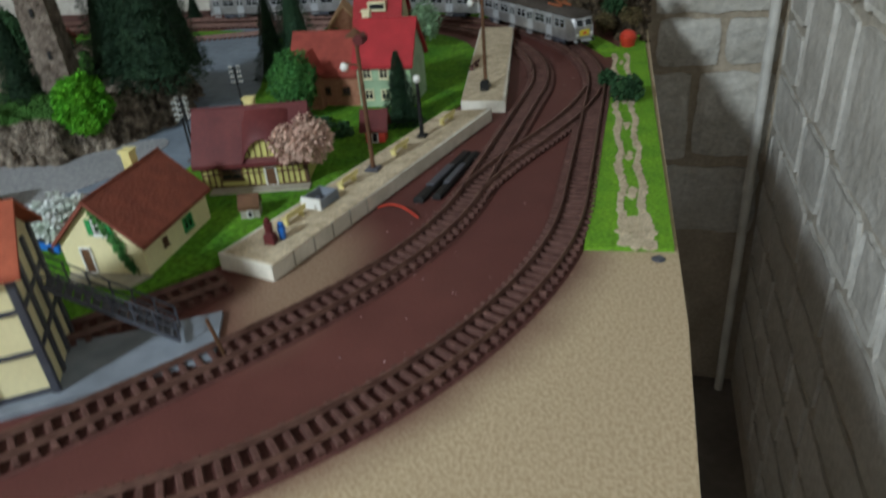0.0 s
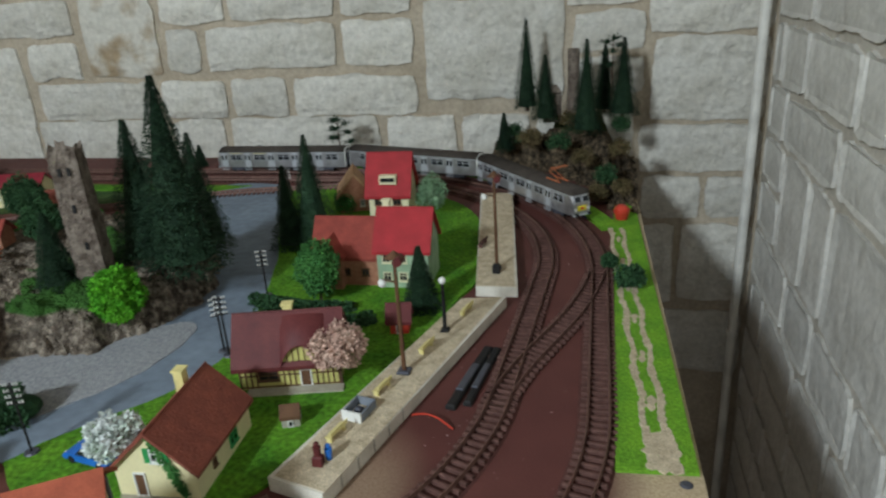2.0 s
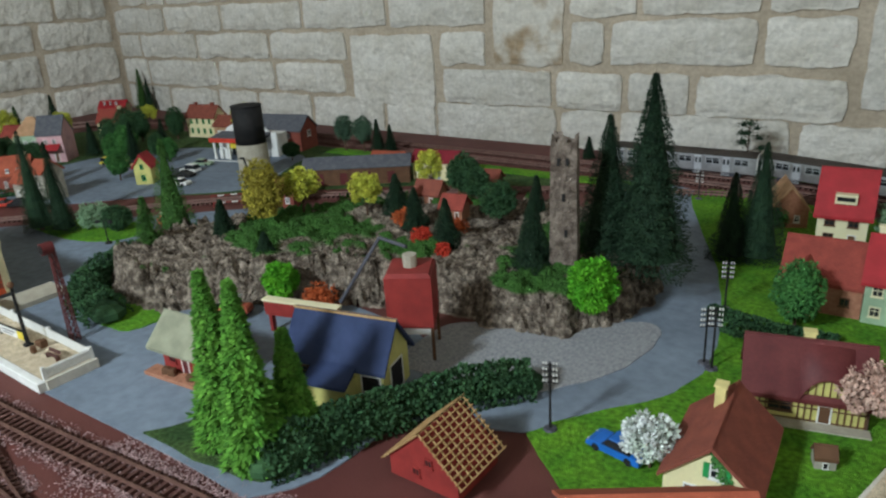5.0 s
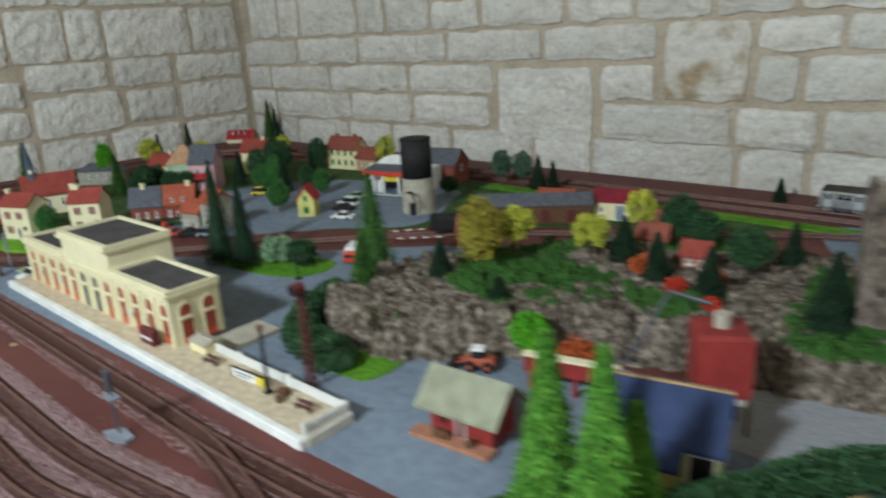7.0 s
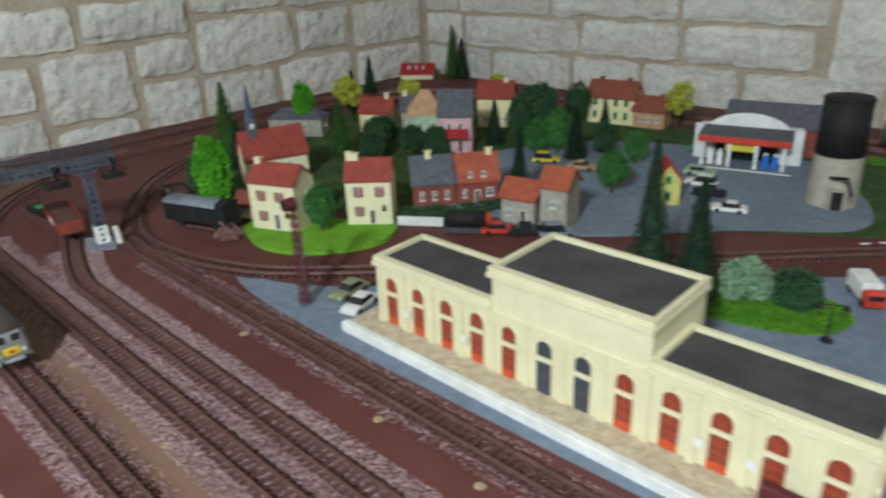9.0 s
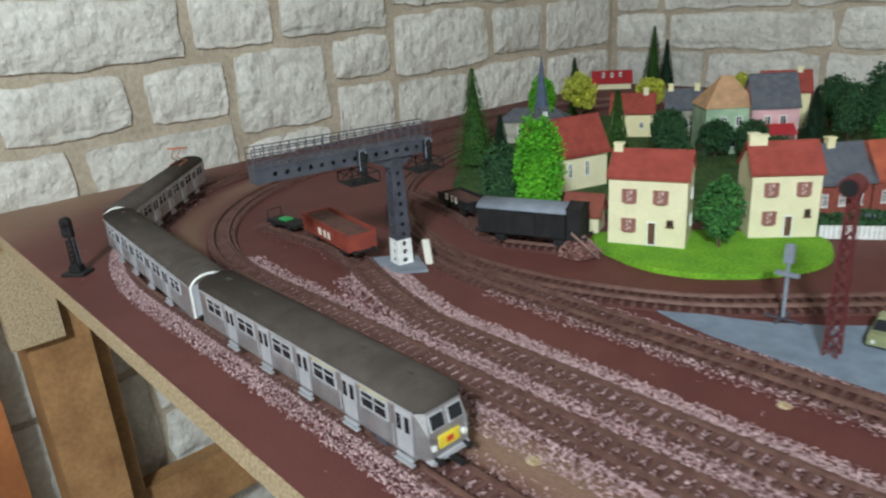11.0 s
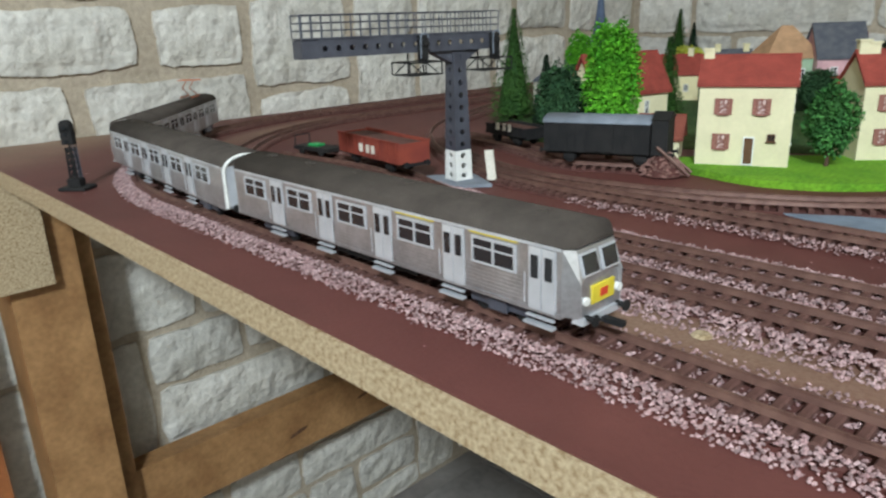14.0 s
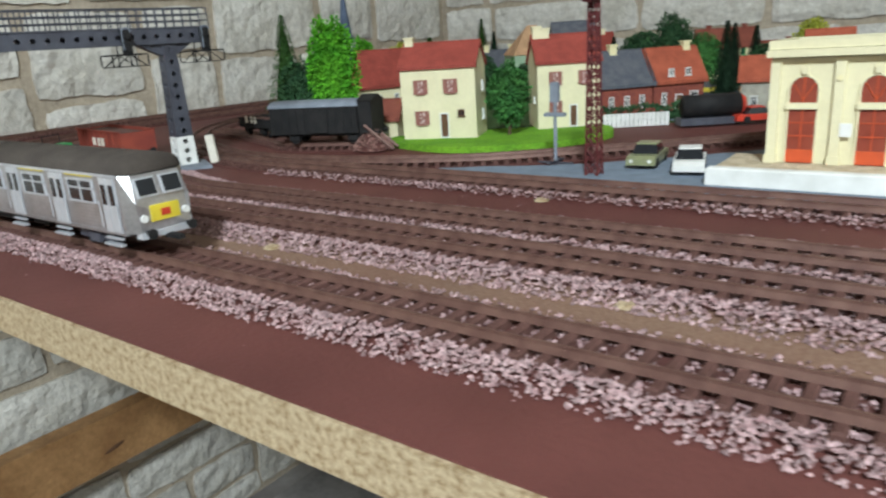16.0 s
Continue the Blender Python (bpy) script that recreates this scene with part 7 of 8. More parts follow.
platform_lamp(-0.058, 0.882, 0.112, PT, "tall brown platform lamp with a white globe", 0.0055, True)
platform_lamp(-0.039, 0.958, 0.052, PT, "short black platform lamp with a white globe", 0.004)
platform_lamp(-0.012, 1.108, 0.115, PT, "tall brown platform lamp with a white globe", 0.005, True)
platform_lamp(-0.856, 0.583, 0.070, PZ, "slim dark platform lamp", 0.004, globe=BROWN)
solid("clock_box", Form().chamfer(-0.004, 0.004, -0.004, 0.004, 0, 0.010, 0.001), BLACK, "small dark box on the platform", "box", pose(-0.011, 1.098, PT))
bay = thing("luggage_bay", "small white open-topped luggage bay on the platform", "luggage bay", pose(-0.079, 0.808, PT, 0, 0, -12))
part("front_panel", Form().box(-0.0085, 0.0085, -0.0007, 0.0007, 0.0, 0.0085), WHITE, bay)
for u in (-0.0085, 0.0072):
    part("side_panel", Form().box(u, u + 0.0012, 0.0008, 0.0215, 0.0, 0.0075), GREYLT, bay)
part("back_panel", Form().box(-0.0085, 0.0085, 0.0216, 0.0228, 0.0, 0.0075), GREYLT, bay)
part("sack", Form().chamfer(-0.003, 0.003, 0.008, 0.014, 0.0, 0.006, 0.0015), GREY, bay)
solid("figurine", Form().chamfer(-0.0035, 0.0035, -0.003, 0.003, 0, 0.008, 0.001).cyl(0, 0, 0.008, 0.015, 0.0025, 0.0030, 9).ball((0, 0, 0.0172), 0.0022), MAROON, "tiny plain dark red and blue figurine", "figurine", pose(-0.085, 0.756, PT))
solid("figurine", Form().cyl(0, 0, 0, 0.009, 0.0022, 0.003, 9).ball((0, 0, 0.011), 0.0022), BLUE, "tiny plain blue figurine on the platform", "figurine", pose(-0.080, 0.763, PT + 0.0))
wire = Form()
q0 = None
for i in range(12):
    t = i / 11
    q = Vector((-0.040 + 0.036 * t, 0.838 - 0.014 * t, 0.0012 + 0.006 * math.sin(math.pi * t)))
    if q0 is not None:
        wire.rod(q0, q, 0.0007, 5)
    q0 = q
solid("red_wire", wire, REDBRIGHT, "thin red wire to the point motor", "wire")
for x, y, ang, w, l in ((-0.004, 0.899, -9, 0.0042, 0.050), (0.0065, 0.902, -7, 0.0034, 0.046)):
    pm = thing("point_motor", "long black point motor box beside the turnout", "point motor", pose(x, y, 0.0003, 0, 0, ang), "point motors")
    part("housing", Form().chamfer(-w, w, -l, l, 0, 0.0045, 0.0015), BLACK, pm)
    part("cover", Form().chamfer(-w * 0.8, w * 0.8, -l * 0.55, l * 0.30, 0.0046, 0.0060, 0.0007), GREY, pm)
    part("throw_rod", Form().rod((w, l * 0.7, 0.002), (w + 0.006, l * 0.72, 0.002), 0.0007, 6), RAIL, pm)
solid("plant_pot", Form().cyl(0, 0, 0, 0.012, 0.008, 0.011, 12).ball((0, 0, 0.013), 0.0105, 9, 5, 0.7), REDBRIGHT, "bright orange-red flower pot", "flower pot", pose(0.128, 1.315, 0.003))


# ---- signals, masts and poles ----
def lattice(f, x, y, z0, z1, w0, w1, bays, r=0.0007):
    """Four corner members with crossed braces."""
    for k in range(bays):
        a, b = k / bays, (k + 1) / bays
        za, zb, wa, wb = z0 + (z1 - z0) * a, z0 + (z1 - z0) * b, w0 + (w1 - w0) * a, w0 + (w1 - w0) * b
        c = [(-1, -1), (1, -1), (1, 1), (-1, 1)]
        for i in range(4):
            p, q = c[i], c[(i + 1) % 4]
            f.rod((x + p[0] * wa, y + p[1] * wa, za), (x + p[0] * wb, y + p[1] * wb, zb), r, 4)
            f.rod((x + p[0] * wa, y + p[1] * wa, za), (x + q[0] * wb, y + q[1] * wb, zb), r * 0.7, 4)
            f.rod((x + q[0] * wa, y + q[1] * wa, za), (x + p[0] * wb, y + p[1] * wb, zb), r * 0.7, 4)
    return f


gy = thing("signal_gantry", "dark grey cantilever signal gantry with railings and white foot", "signal gantry", pose(-1.910, 0.488, 0, 0, 0, -10))
part("base", Form().prism([(-0.030, -0.020), (0.016, -0.024), (0.034, 0.008), (-0.012, 0.022)], 0.0003, 0.003), GREYLT, gy, "grey foot plate")


def welded(f):
    """The same form with coinciding corners made one."""
    seen, to, out = {}, [], Form()
    for p in f.v:
        key = tuple(round(c, 6) for c in p)
        if key not in seen:
            seen[key] = len(out.v)
            out.v.append(tuple(p))
        to.append(seen[key])
    out.f = [tuple(to[i] for i in q) for q in f.f]
    return out


def perforated(f, cells, v0, v1, r, place, ends=True):
    """A plate with one round hole in each cell; place(u, v, s) sets it in space, s being 0 outside and 1 inside."""
    vm = (v0 + v1) / 2
    for k, (u0, u1) in enumerate(cells):
        um = (u0 + u1) / 2
        rim = [(u1, vm), (u1, v1), (um, v1), (u0, v1), (u0, vm), (u0, v0), (um, v0), (u1, v0)]
        hole = [(um + r * math.cos(i * math.pi / 4), vm + r * math.sin(i * math.pi / 4)) for i in range(8)]
        vs = [place(u, v, s) for s in (0, 1) for u, v in rim + hole]
        fs = []
        for i in range(8):
            j = (i + 1) % 8
            fs += [(i, j, 8 + j, 8 + i), (16 + j, 16 + i, 24 + i, 24 + j), (8 + i, 8 + j, 24 + j, 24 + i)]
        fs += [(1, 17, 18, 2), (2, 18, 19, 3), (5, 21, 22, 6), (6, 22, 23, 7)]
        if ends and k == 0:
            fs += [(3, 19, 20, 4), (4, 20, 21, 5)]
        if ends and k == len(cells) - 1:
            fs += [(7, 23, 16, 0), (0, 16, 17, 1)]
        f.add(vs, fs)
    return f


def plate_mast(z0, z1, w0, w1, n, r):
    """A tapering square tube of four perforated plates."""
    f = Form()
    cells = [(z0 + (z1 - z0) * k / n, z0 + (z1 - z0) * (k + 1) / n) for k in range(n)]
    for turn in range(4):
        c, q = (1, 0, -1, 0)[turn], (0, 1, 0, -1)[turn]

        def place(u, v, s):
            w = w0 + (w1 - w0) * (u - z0) / (z1 - z0)
            a, b = v / 0.0066 * (w - 0.001 * s), -(w - 0.001 * s)
            return (c * a - q * b, q * a + c * b, u)
        perforated(f, cells, -0.0066, 0.0066, r, place)
    return welded(f)


part("mast_foot", plate_mast(0.003, 0.027, 0.0080, 0.0074, 3, 0.0024), WHITE, gy, "white painted mast foot")
part("mast", plate_mast(0.0272, 0.1035, 0.0074, 0.0056, 8, 0.0022), GREY, gy)
BY0, BY1, BZ = -0.129, 0.036, 0.104
cells = [(BY0 + 0.012 + 0.0102 * k, BY0 + 0.012 + 0.0102 * (k + 1)) for k in range(15)]
cells[-1] = (cells[-1][0], BY1)
for sx in (-1, 1):
    part("beam_plate", welded(perforated(Form(), cells, BZ, BZ + 0.012, 0.0021, lambda u, v, s: (sx * (0.0076 - 0.0012 * s), u, v))), GREY, gy, "perforated dark grey beam plate")
part("beam_end", Form().chamfer(-0.0078, 0.0078, BY0, BY0 + 0.0119, BZ - 0.0004, BZ + 0.0120, 0.0006), GREY, gy)
part("walkway", Form().box(-0.0084, 0.0084, BY0, BY1, BZ + 0.0121, BZ + 0.0132), GREY, gy)
for sx in (-1, 1):
    rl = Form()
    for zz in (0.0178, 0.0228, 0.0278):
        rl.rod((sx * 0.0078, BY0, BZ + zz), (sx * 0.0078, BY1, BZ + zz), 0.0005, 4)
    for i in range(23):
        y = BY0 + (BY1 - BY0) * i / 22
        rl.rod((sx * 0.0078, y, BZ + 0.0132), (sx * 0.0078, y, BZ + 0.0278), 0.0005, 4)
    part("railing", rl, GREY, gy, "thin dark railing on the beam")
part("bracket", Form().along([(-0.0056, 0.0945), (0.0056, 0.0945), (0.020, BZ - 0.0001), (-0.026, BZ - 0.0001)], -0.0045, 0.0045), GREY, gy)
for y in (-0.036, 0.030):
    bx = part("signal_head", Form().box(0.0085, 0.0125, y - 0.0035, y + 0.0035, BZ - 0.008, BZ + 0.012), BLACK, gy)
    for zz in (-0.003, 0.007):
        part("lens_hood", Form().rod((0.0125, y, BZ + zz), (0.0150, y, BZ + zz), 0.0024, 10), BLACK, bx)
    loop = Form()
    for i in range(8):
        a, b = math.pi * i / 8, math.pi * (i + 1) / 8
        loop.rod((0.0135, y - 0.0034 * math.cos(a), BZ + 0.010 + 0.0034 * math.sin(a)), (0.0135, y - 0.0034 * math.cos(b), BZ + 0.010 + 0.0034 * math.sin(b)), 0.0005, 5)
    part("cable_loop", loop.rod((0.0135, y - 0.0034, BZ - 0.004), (0.0135, y - 0.0034, BZ + 0.010), 0.0005, 5), GREYLT, bx, "pale bent cable")
    basket = part("basket", Form().box(-0.012, 0.014, y - 0.014, y + 0.014, BZ - 0.0165, BZ - 0.0158), BLACK, gy, "dark maintenance basket under the beam")
    for sx in (-0.012, 0.014):
        part("basket_rail", Form().rod((sx, y - 0.014, BZ - 0.007), (sx, y + 0.014, BZ - 0.007), 0.0006, 5), BLACK, basket)
        part("basket_brace", Form().rod((sx, y - 0.012, BZ - 0.016), (sx, y, BZ - 0.007), 0.0005, 5), BLACK, basket)
        part("basket_brace", Form().rod((sx, y + 0.012, BZ - 0.016), (sx, y, BZ - 0.007), 0.0005, 5), BLACK, basket)
        for v in (-0.014, 0.0, 0.014):
            part("basket_post", Form().rod((sx, y + v, BZ - 0.016), (sx, y + v, BZ - 0.007 if v else BZ), 0.0006, 5), BLACK, basket)
    for v in (-0.014, 0.014):
        part("basket_rail", Form().rod((-0.012, y + v, BZ - 0.007), (0.014, y + v, BZ - 0.007), 0.0006, 5), BLACK, basket)
solid("white_marker", Form().box(-0.0035, 0.0035, -0.0015, 0.0015, 0, 0.024).turned(pose(0, 0, 0, 0, -6, 0)), CREAMEDGE, "leaning white marker board at the gantry foot", "marker", pose(-1.884, 0.500, 0.0032, 0, 0, 30))


def colour_signal(x, y, h, label, rot=0):
    s = thing("colour_signal", label, "railway signal", pose(x, y, 0.0003, 0, 0, rot), "railway signals")
    part("base", Form().chamfer(-0.012, 0.012, -0.009, 0.009, 0, 0.003, 0.001), BLACK, s)
    part("plinth", Form().chamfer(-0.0055, 0.0055, -0.0045, 0.0045, 0.0031, 0.010, 0.001), BLACK, s)
    part("mast", lattice(Form().cyl(0, 0, 0.010, h * 0.9, 0.0011, n=6), 0, 0, 0.010, h * 0.62, 0.0030, 0.0024, 5, 0.0008), BLACK, s, "dark lattice mast")
    part("ladder", Form().rod((0.0045, 0.003, 0.003), (0.0035, 0.003, h * 0.8), 0.0005, 5).rod((0.0045, -0.001, 0.003), (0.0035, -0.001, h * 0.8), 0.0005, 5), GREY, s)
    hd = part("head", Form().chamfer(-0.0052, 0.0052, -0.0025, 0.0025, h * 0.66, h * 0.94, 0.0018).wheel(0, -0.0025, 0.0025, h * 0.92, 0.0052, 16), BLACK, s)
    for k in range(3):
        part("lens", Form().wheel(0, -0.0038, -0.0026, h * (0.70 + 0.10 * k), 0.0016, 10), GLASS, hd)


colour_signal(-2.150, 0.268, 0.058, "black colour-light signal at the board edge", 40)
sgf = thing("semaphore_mast", "blue-grey signal mast on a broad foot", "railway signal", pose(-0.922, 0.462, 0.0003), "railway signals")
part("foot", Form().prism([(-0.016, -0.008), (0.004, -0.010), (0.020, -0.004), (0.018, 0.006), (-0.006, 0.008)], 0, 0.003), GREYLT, sgf)
part("mast", Form().cyl(0, 0, 0.003, 0.062, 0.0012, n=7), GREY, sgf)
part("head", Form().chamfer(-0.005, 0.005, -0.002, 0.002, 0.048, 0.068, 0.001), GREY, sgf)
part("platform", Form().box(-0.009, 0.009, -0.005, 0.005, 0.040, 0.0415), GREYLT, sgf)
ls = thing("light_mast", "grey signal lamp mast on thin feet", "railway signal", pose(-1.600, 0.588, 0.0012), "railway signals")
part("foot", Form().box(-0.014, 0.014, -0.0012, 0.0012, 0, 0.0012).box(-0.0012, 0.0012, -0.012, 0.012, 0.00125, 0.0024), GREY, ls)
part("pole", Form().cyl(0, 0, 0.0024, 0.052, 0.0013, n=7), GREYLT, ls)
part("arm", Form().box(-0.008, 0.008, -0.002, 0.002, 0.034, 0.0365), GREYLT, ls)
part("head", Form().chamfer(-0.003, 0.003, -0.002, 0.002, 0.044, 0.058, 0.001), GREYLT, ls)
for x, y, h in ((-1.556, 0.557, 0.112), (-0.842, 0.625, 0.108)):
    lm = thing("floodlight_mast", "dark red lattice floodlight mast with a round lamp", "floodlight", pose(x, y, 0.0012), "floodlight masts")
    part("lattice", lattice(Form(), 0, 0, 0, h, 0.0042, 0.0024, 13), MAROON, lm)
    lh_ = part("lamp_head", Form().wheel(0, -0.010, 0.002, h + 0.002, 0.0065, 14), MAROON, lm)
    part("lens", Form().wheel(0, -0.0106, -0.0101, h + 0.002, 0.0052, 14), BLACK, lh_)


def telegraph_pole(x, y, h, z=0.003, rot=0):
    t = thing("telegraph_pole", "dark telegraph pole with white insulators", "telegraph pole", pose(x, y, z, 0, 0, rot), "telegraph poles")
    part("foot", Form().cyl(0, 0, 0, 0.0015, 0.006, 0.005, 10), GREY, t)
    part("pole", Form().cyl(0, 0, 0.0015, h, 0.0011, 0.0009, 6), BLACK, t)
    for k in range(4):
        zz = h - 0.003 - 0.0052 * k
        a = part("crossarm", Form().box(-0.006, 0.006, -0.0006, 0.0006, zz, zz + 0.0011), BLACK, t)
        for u in (-0.0052, -0.0028, 0.0028, 0.0052):
            part("insulator", Form().cyl(u, 0, zz + 0.0011, zz + 0.0032, 0.0007, 0.0005, 6), WHITE, a)


for x, y, h, r in ((-0.320, 0.748, 0.062, 20), (-0.247, 0.912, 0.056, 30), (-0.238, 0.905, 0.062, 10), (-0.262, 1.035, 0.054, 20), (-0.34, 1.36, 0.045, 0), (-0.405, 1.41, 0.045, 0)):
    telegraph_pole(x, y, h, 0.003, r)
dl = thing("street_lamp", "black street lamp with two hooded heads", "street lamp", pose(-1.122, 0.822, 0.0014, 0, 0, 25))
part("base", Form().cyl(0, 0, 0, 0.003, 0.006, 0.004, 10), BLACK, dl)
part("pole", Form().cyl(0, 0, 0.003, 0.036, 0.0011, 0.0008, 6), BLACK, dl)
part("arm", Form().rod((-0.010, 0, 0.037), (0.010, 0, 0.037), 0.0007, 5), BLACK, dl)
for u in (-0.011, 0.011):
    part("lamp_head", Form().cyl(u, 0, 0.0335, 0.0375, 0.0042, 0.0016, 10), BLACK, dl)
fw = thing("fence", "white board fence before the brick house", "fence", pose(-1.645, 0.775, 0.001, 0, 0, 33))
for i in range(15):
    part("board", Form().box(i * 0.0042, i * 0.0042 + 0.0036, -0.0005, 0.0005, 0, 0.013), WHITE, fw)
part("bar", Form().box(0, 0.0624, 0.0006, 0.0014, 0.008, 0.0095), WHITE, fw)
for (ax, ay), (bx, by) in (((-1.165, 1.045), (-1.10, 1.110)), ((-1.125, 1.020), (-1.06, 1.075))):
    br = thing("crossing_barrier", "red and white striped barrier bar by the track", "barrier", group="barriers")
    for k in range(8):
        p, q = Vector((ax, ay, 0.010)).lerp(Vector((bx, by, 0.010)), k / 8), Vector((ax, ay, 0.010)).lerp(Vector((bx, by, 0.010)), (k + 1) / 8)
        part("stripe", Form().rod(p, q, 0.0010, 5), WHITE if k % 2 else REDPAINT, br)
    for k in (0, 8):
        p = Vector((ax, ay, 0.010)).lerp(Vector((bx, by, 0.010)), k / 8)
        part("post", Form().cyl(p.x, p.y, 0.0008, 0.010, 0.001, n=6), REDPAINT, br)


# ---- rolling stock ----
def on_line(line, s, half, z=ZR + 0.0032):
    (a, _), (b, _) = line.at(s - half), line.at(s + half)
    c = (a + b) / 2
    return pose(c[0], c[1], z, 0, 0, math.degrees(math.atan2(b[1] - a[1], b[0] - a[0])))


def bogie(car, u, l=0.032, r=0.0052, ma=None):
    b = part("bogie", Form().box(u - l / 2, u + l / 2, -0.0125, -0.0105, 0.0040, 0.0085).box(u - l / 2, u + l / 2, 0.0105, 0.0125, 0.0040, 0.0085).box(u - 0.004, u + 0.004, -0.0105, 0.0105, 0.0050, 0.0090)
             .box(u - 0.005, u + 0.005, -0.0138, -0.0126, 0.0030, 0.0075).box(u - 0.005, u + 0.005, 0.0126, 0.0138, 0.0030, 0.0075), ma or GREY, car)
    for k in (-1, 1):
        part("wheelset", Form().wheel(u + k * l * 0.34, -0.0102, -0.0078, r, r, 16).wheel(u + k * l * 0.34, 0.0078, 0.0102, r, r, 16).rod((u + k * l * 0.34, -0.008, r), (u + k * l * 0.34, 0.008, r), 0.001, 6), BLACK, b)


def railcar(label, m, cab=0, panto=False, yellow=False):
    """A stainless railcar body. cab: the end with a driver's cab (+1, -1, or 0 for none)."""
    L, B, Z0, Z1, ZT = 0.252, 0.0158, 0.0095, 0.0365, 0.0440
    car = thing("railcar", label, "railcar", m, "railcars of the train")
    x0, x1 = -L / 2, L / 2
    bow = 0.007
    xa, xb = x0 + (bow if cab < 0 else 0), x1 - (bow if cab > 0 else 0)
    side = [(-B, Z0 + 0.002), (-B + 0.001, Z0), (B - 0.001, Z0), (B, Z0 + 0.002), (B, Z1), (-B, Z1)]
    body = Form().along(side, xa, xb)
    roof_prof = [(-B - 0.0002, Z1)] + [(-B * math.cos(math.pi * i / 12), Z1 + 0.0006 + (ZT - Z1) * math.sin(math.pi * i / 12) ** 0.75) for i in range(13)] + [(B + 0.0002, Z1)]
    roof = Form().along(roof_prof[::-1], xa, xb)
    if cab:
        s = cab
        xe, xn = (xb if s > 0 else xa), (x1 if s > 0 else x0)
        nose = [(-B * 0.80, Z0 + 0.001), (B * 0.80, Z0 + 0.001), (B * 0.84, 0.024), (B * 0.74, Z1 - 0.0005), (-B * 0.74, Z1 - 0.0005), (-B * 0.84, 0.024)]
        root = [(-B, Z0 + 0.001), (B, Z0 + 0.001), (B, 0.024), (B, Z1), (-B, Z1), (-B, 0.024)]
        tip = [xn, xn, xn, xn - s * 0.0035, xn - s * 0.0035, xn]
        body.add([(xe, y, z) for y, z in root] + [(t, y, z) for t, (y, z) in zip(tip, nose)],
                 ([(6, 7, 8, 9, 10, 11)] if s > 0 else [(11, 10, 9, 8, 7, 6)]) + [((i, (i + 1) % 6, 6 + (i + 1) % 6, 6 + i) if s > 0 else ((i + 1) % 6, i, 6 + i, 6 + (i + 1) % 6)) for i in range(6)])
        k = len(roof_prof)
        rp = roof_prof[::-1]
        roof.add([(xe, y, z) for y, z in rp] + [(xn - s * 0.0035, y * 0.74, Z1 + (z - Z1) * 0.45) for y, z in rp], [((i, (i + 1) % k, k + (i + 1) % k, k + i) if s > 0 else ((i + 1) % k, i, k + i, k + (i + 1) % k)) for i in range(k)] + [tuple(range(k, 2 * k)) if s > 0 else tuple(range(2 * k - 1, k - 1, -1))])
    part("body", body, SILVER, car, "ribbed stainless steel body")
    part("roof", roof, CARROOF, car, "dark brown-grey roof", True)
    for u in np.linspace(xa + 0.02, xb - 0.02, 6):
        part("roof_vent", Form().chamfer(u - 0.003, u + 0.003, -0.002, 0.002, ZT - 0.0005, ZT + 0.0012, 0.0005), CARROOF, car)
    part("gutter", Form().box(xa, xb, -B - 0.0006, -B - 0.0003, Z1 - 0.0008, Z1 + 0.0004).box(xa, xb, B + 0.0003, B + 0.0006, Z1 - 0.0008, Z1 + 0.0004), FROST, car)
    ribs = Form()
    for sy in (-1, 1):
        for k in range(7):
            z = 0.0125 + 0.0016 * k
            ribs.box(xa + 0.001, xb - 0.001, sy * B - 0.0002, sy * B + 0.0002, z, z + 0.0006)
        ribs.box(xa, xb, sy * B - 0.0004, sy * B + 0.0004, Z0, Z0 + 0.0014)
    part("ribs", ribs, SILVER, car)
    bays = 5
    pitch = (xb - xa - 0.010) / bays
    for sy in (-1, 1):
        face = pose(0, sy * B, 0, 0, 0, 0 if sy < 0 else 180)
        for k in range(bays):
            u = (xa + 0.005 + pitch * (k + 0.40)) * (1 if sy < 0 else -1)
            fr = Form()
            ww, wh = 0.0235, 0.0112
            fr.box(-ww / 2, ww / 2, -0.0007, 0.0002, 0, 0.0009).box(-ww / 2, ww / 2, -0.0007, 0.0002, wh - 0.0009, wh)
            for q in (-ww / 2, -0.0005, ww / 2 - 0.0010):
                fr.box(q, q + 0.0010, -0.0007, 0.0002, 0.0009, wh - 0.0009)
            fr.box(-ww / 2, ww / 2, -0.0006, 0.0002, wh * 0.58, wh * 0.58 + 0.0007)
            w = part("window", fr, FROST, car, m=face @ pose(u, 0, 0.0226))
            part("pane", Form().box(-ww / 2 + 0.001, ww / 2 - 0.001, -0.0003, 0.0002, 0.0009, wh - 0.0009), GLASS, w)
            if k in (3, 4) and yellow:
                part("yellow_band", Form().box(-ww / 2 - 0.001, ww / 2 + 0.001, -0.0005, 0.0002, wh + 0.0012, wh + 0.0022), YELPAINT, w)
        for k in range(bays):
            u = (xa + 0.005 + pitch * (k + 0.92)) * (1 if sy < 0 else -1)
            if k == bays - 1 and not cab:
                continue
            d = part("door", Form().box(-0.0062, -0.0003, -0.0006, 0.0001, -0.0002, 0.0245).box(0.0003, 0.0062, -0.0006, 0.0001, -0.0002, 0.0245), FROST, car, m=face @ pose(u, 0, 0.0108))
            part("door_window", Form().box(-0.0050, -0.0016, -0.0009, -0.0005, 0.0125, 0.0215).box(0.0016, 0.0050, -0.0009, -0.0005, 0.0125, 0.0215), GLASS, d)
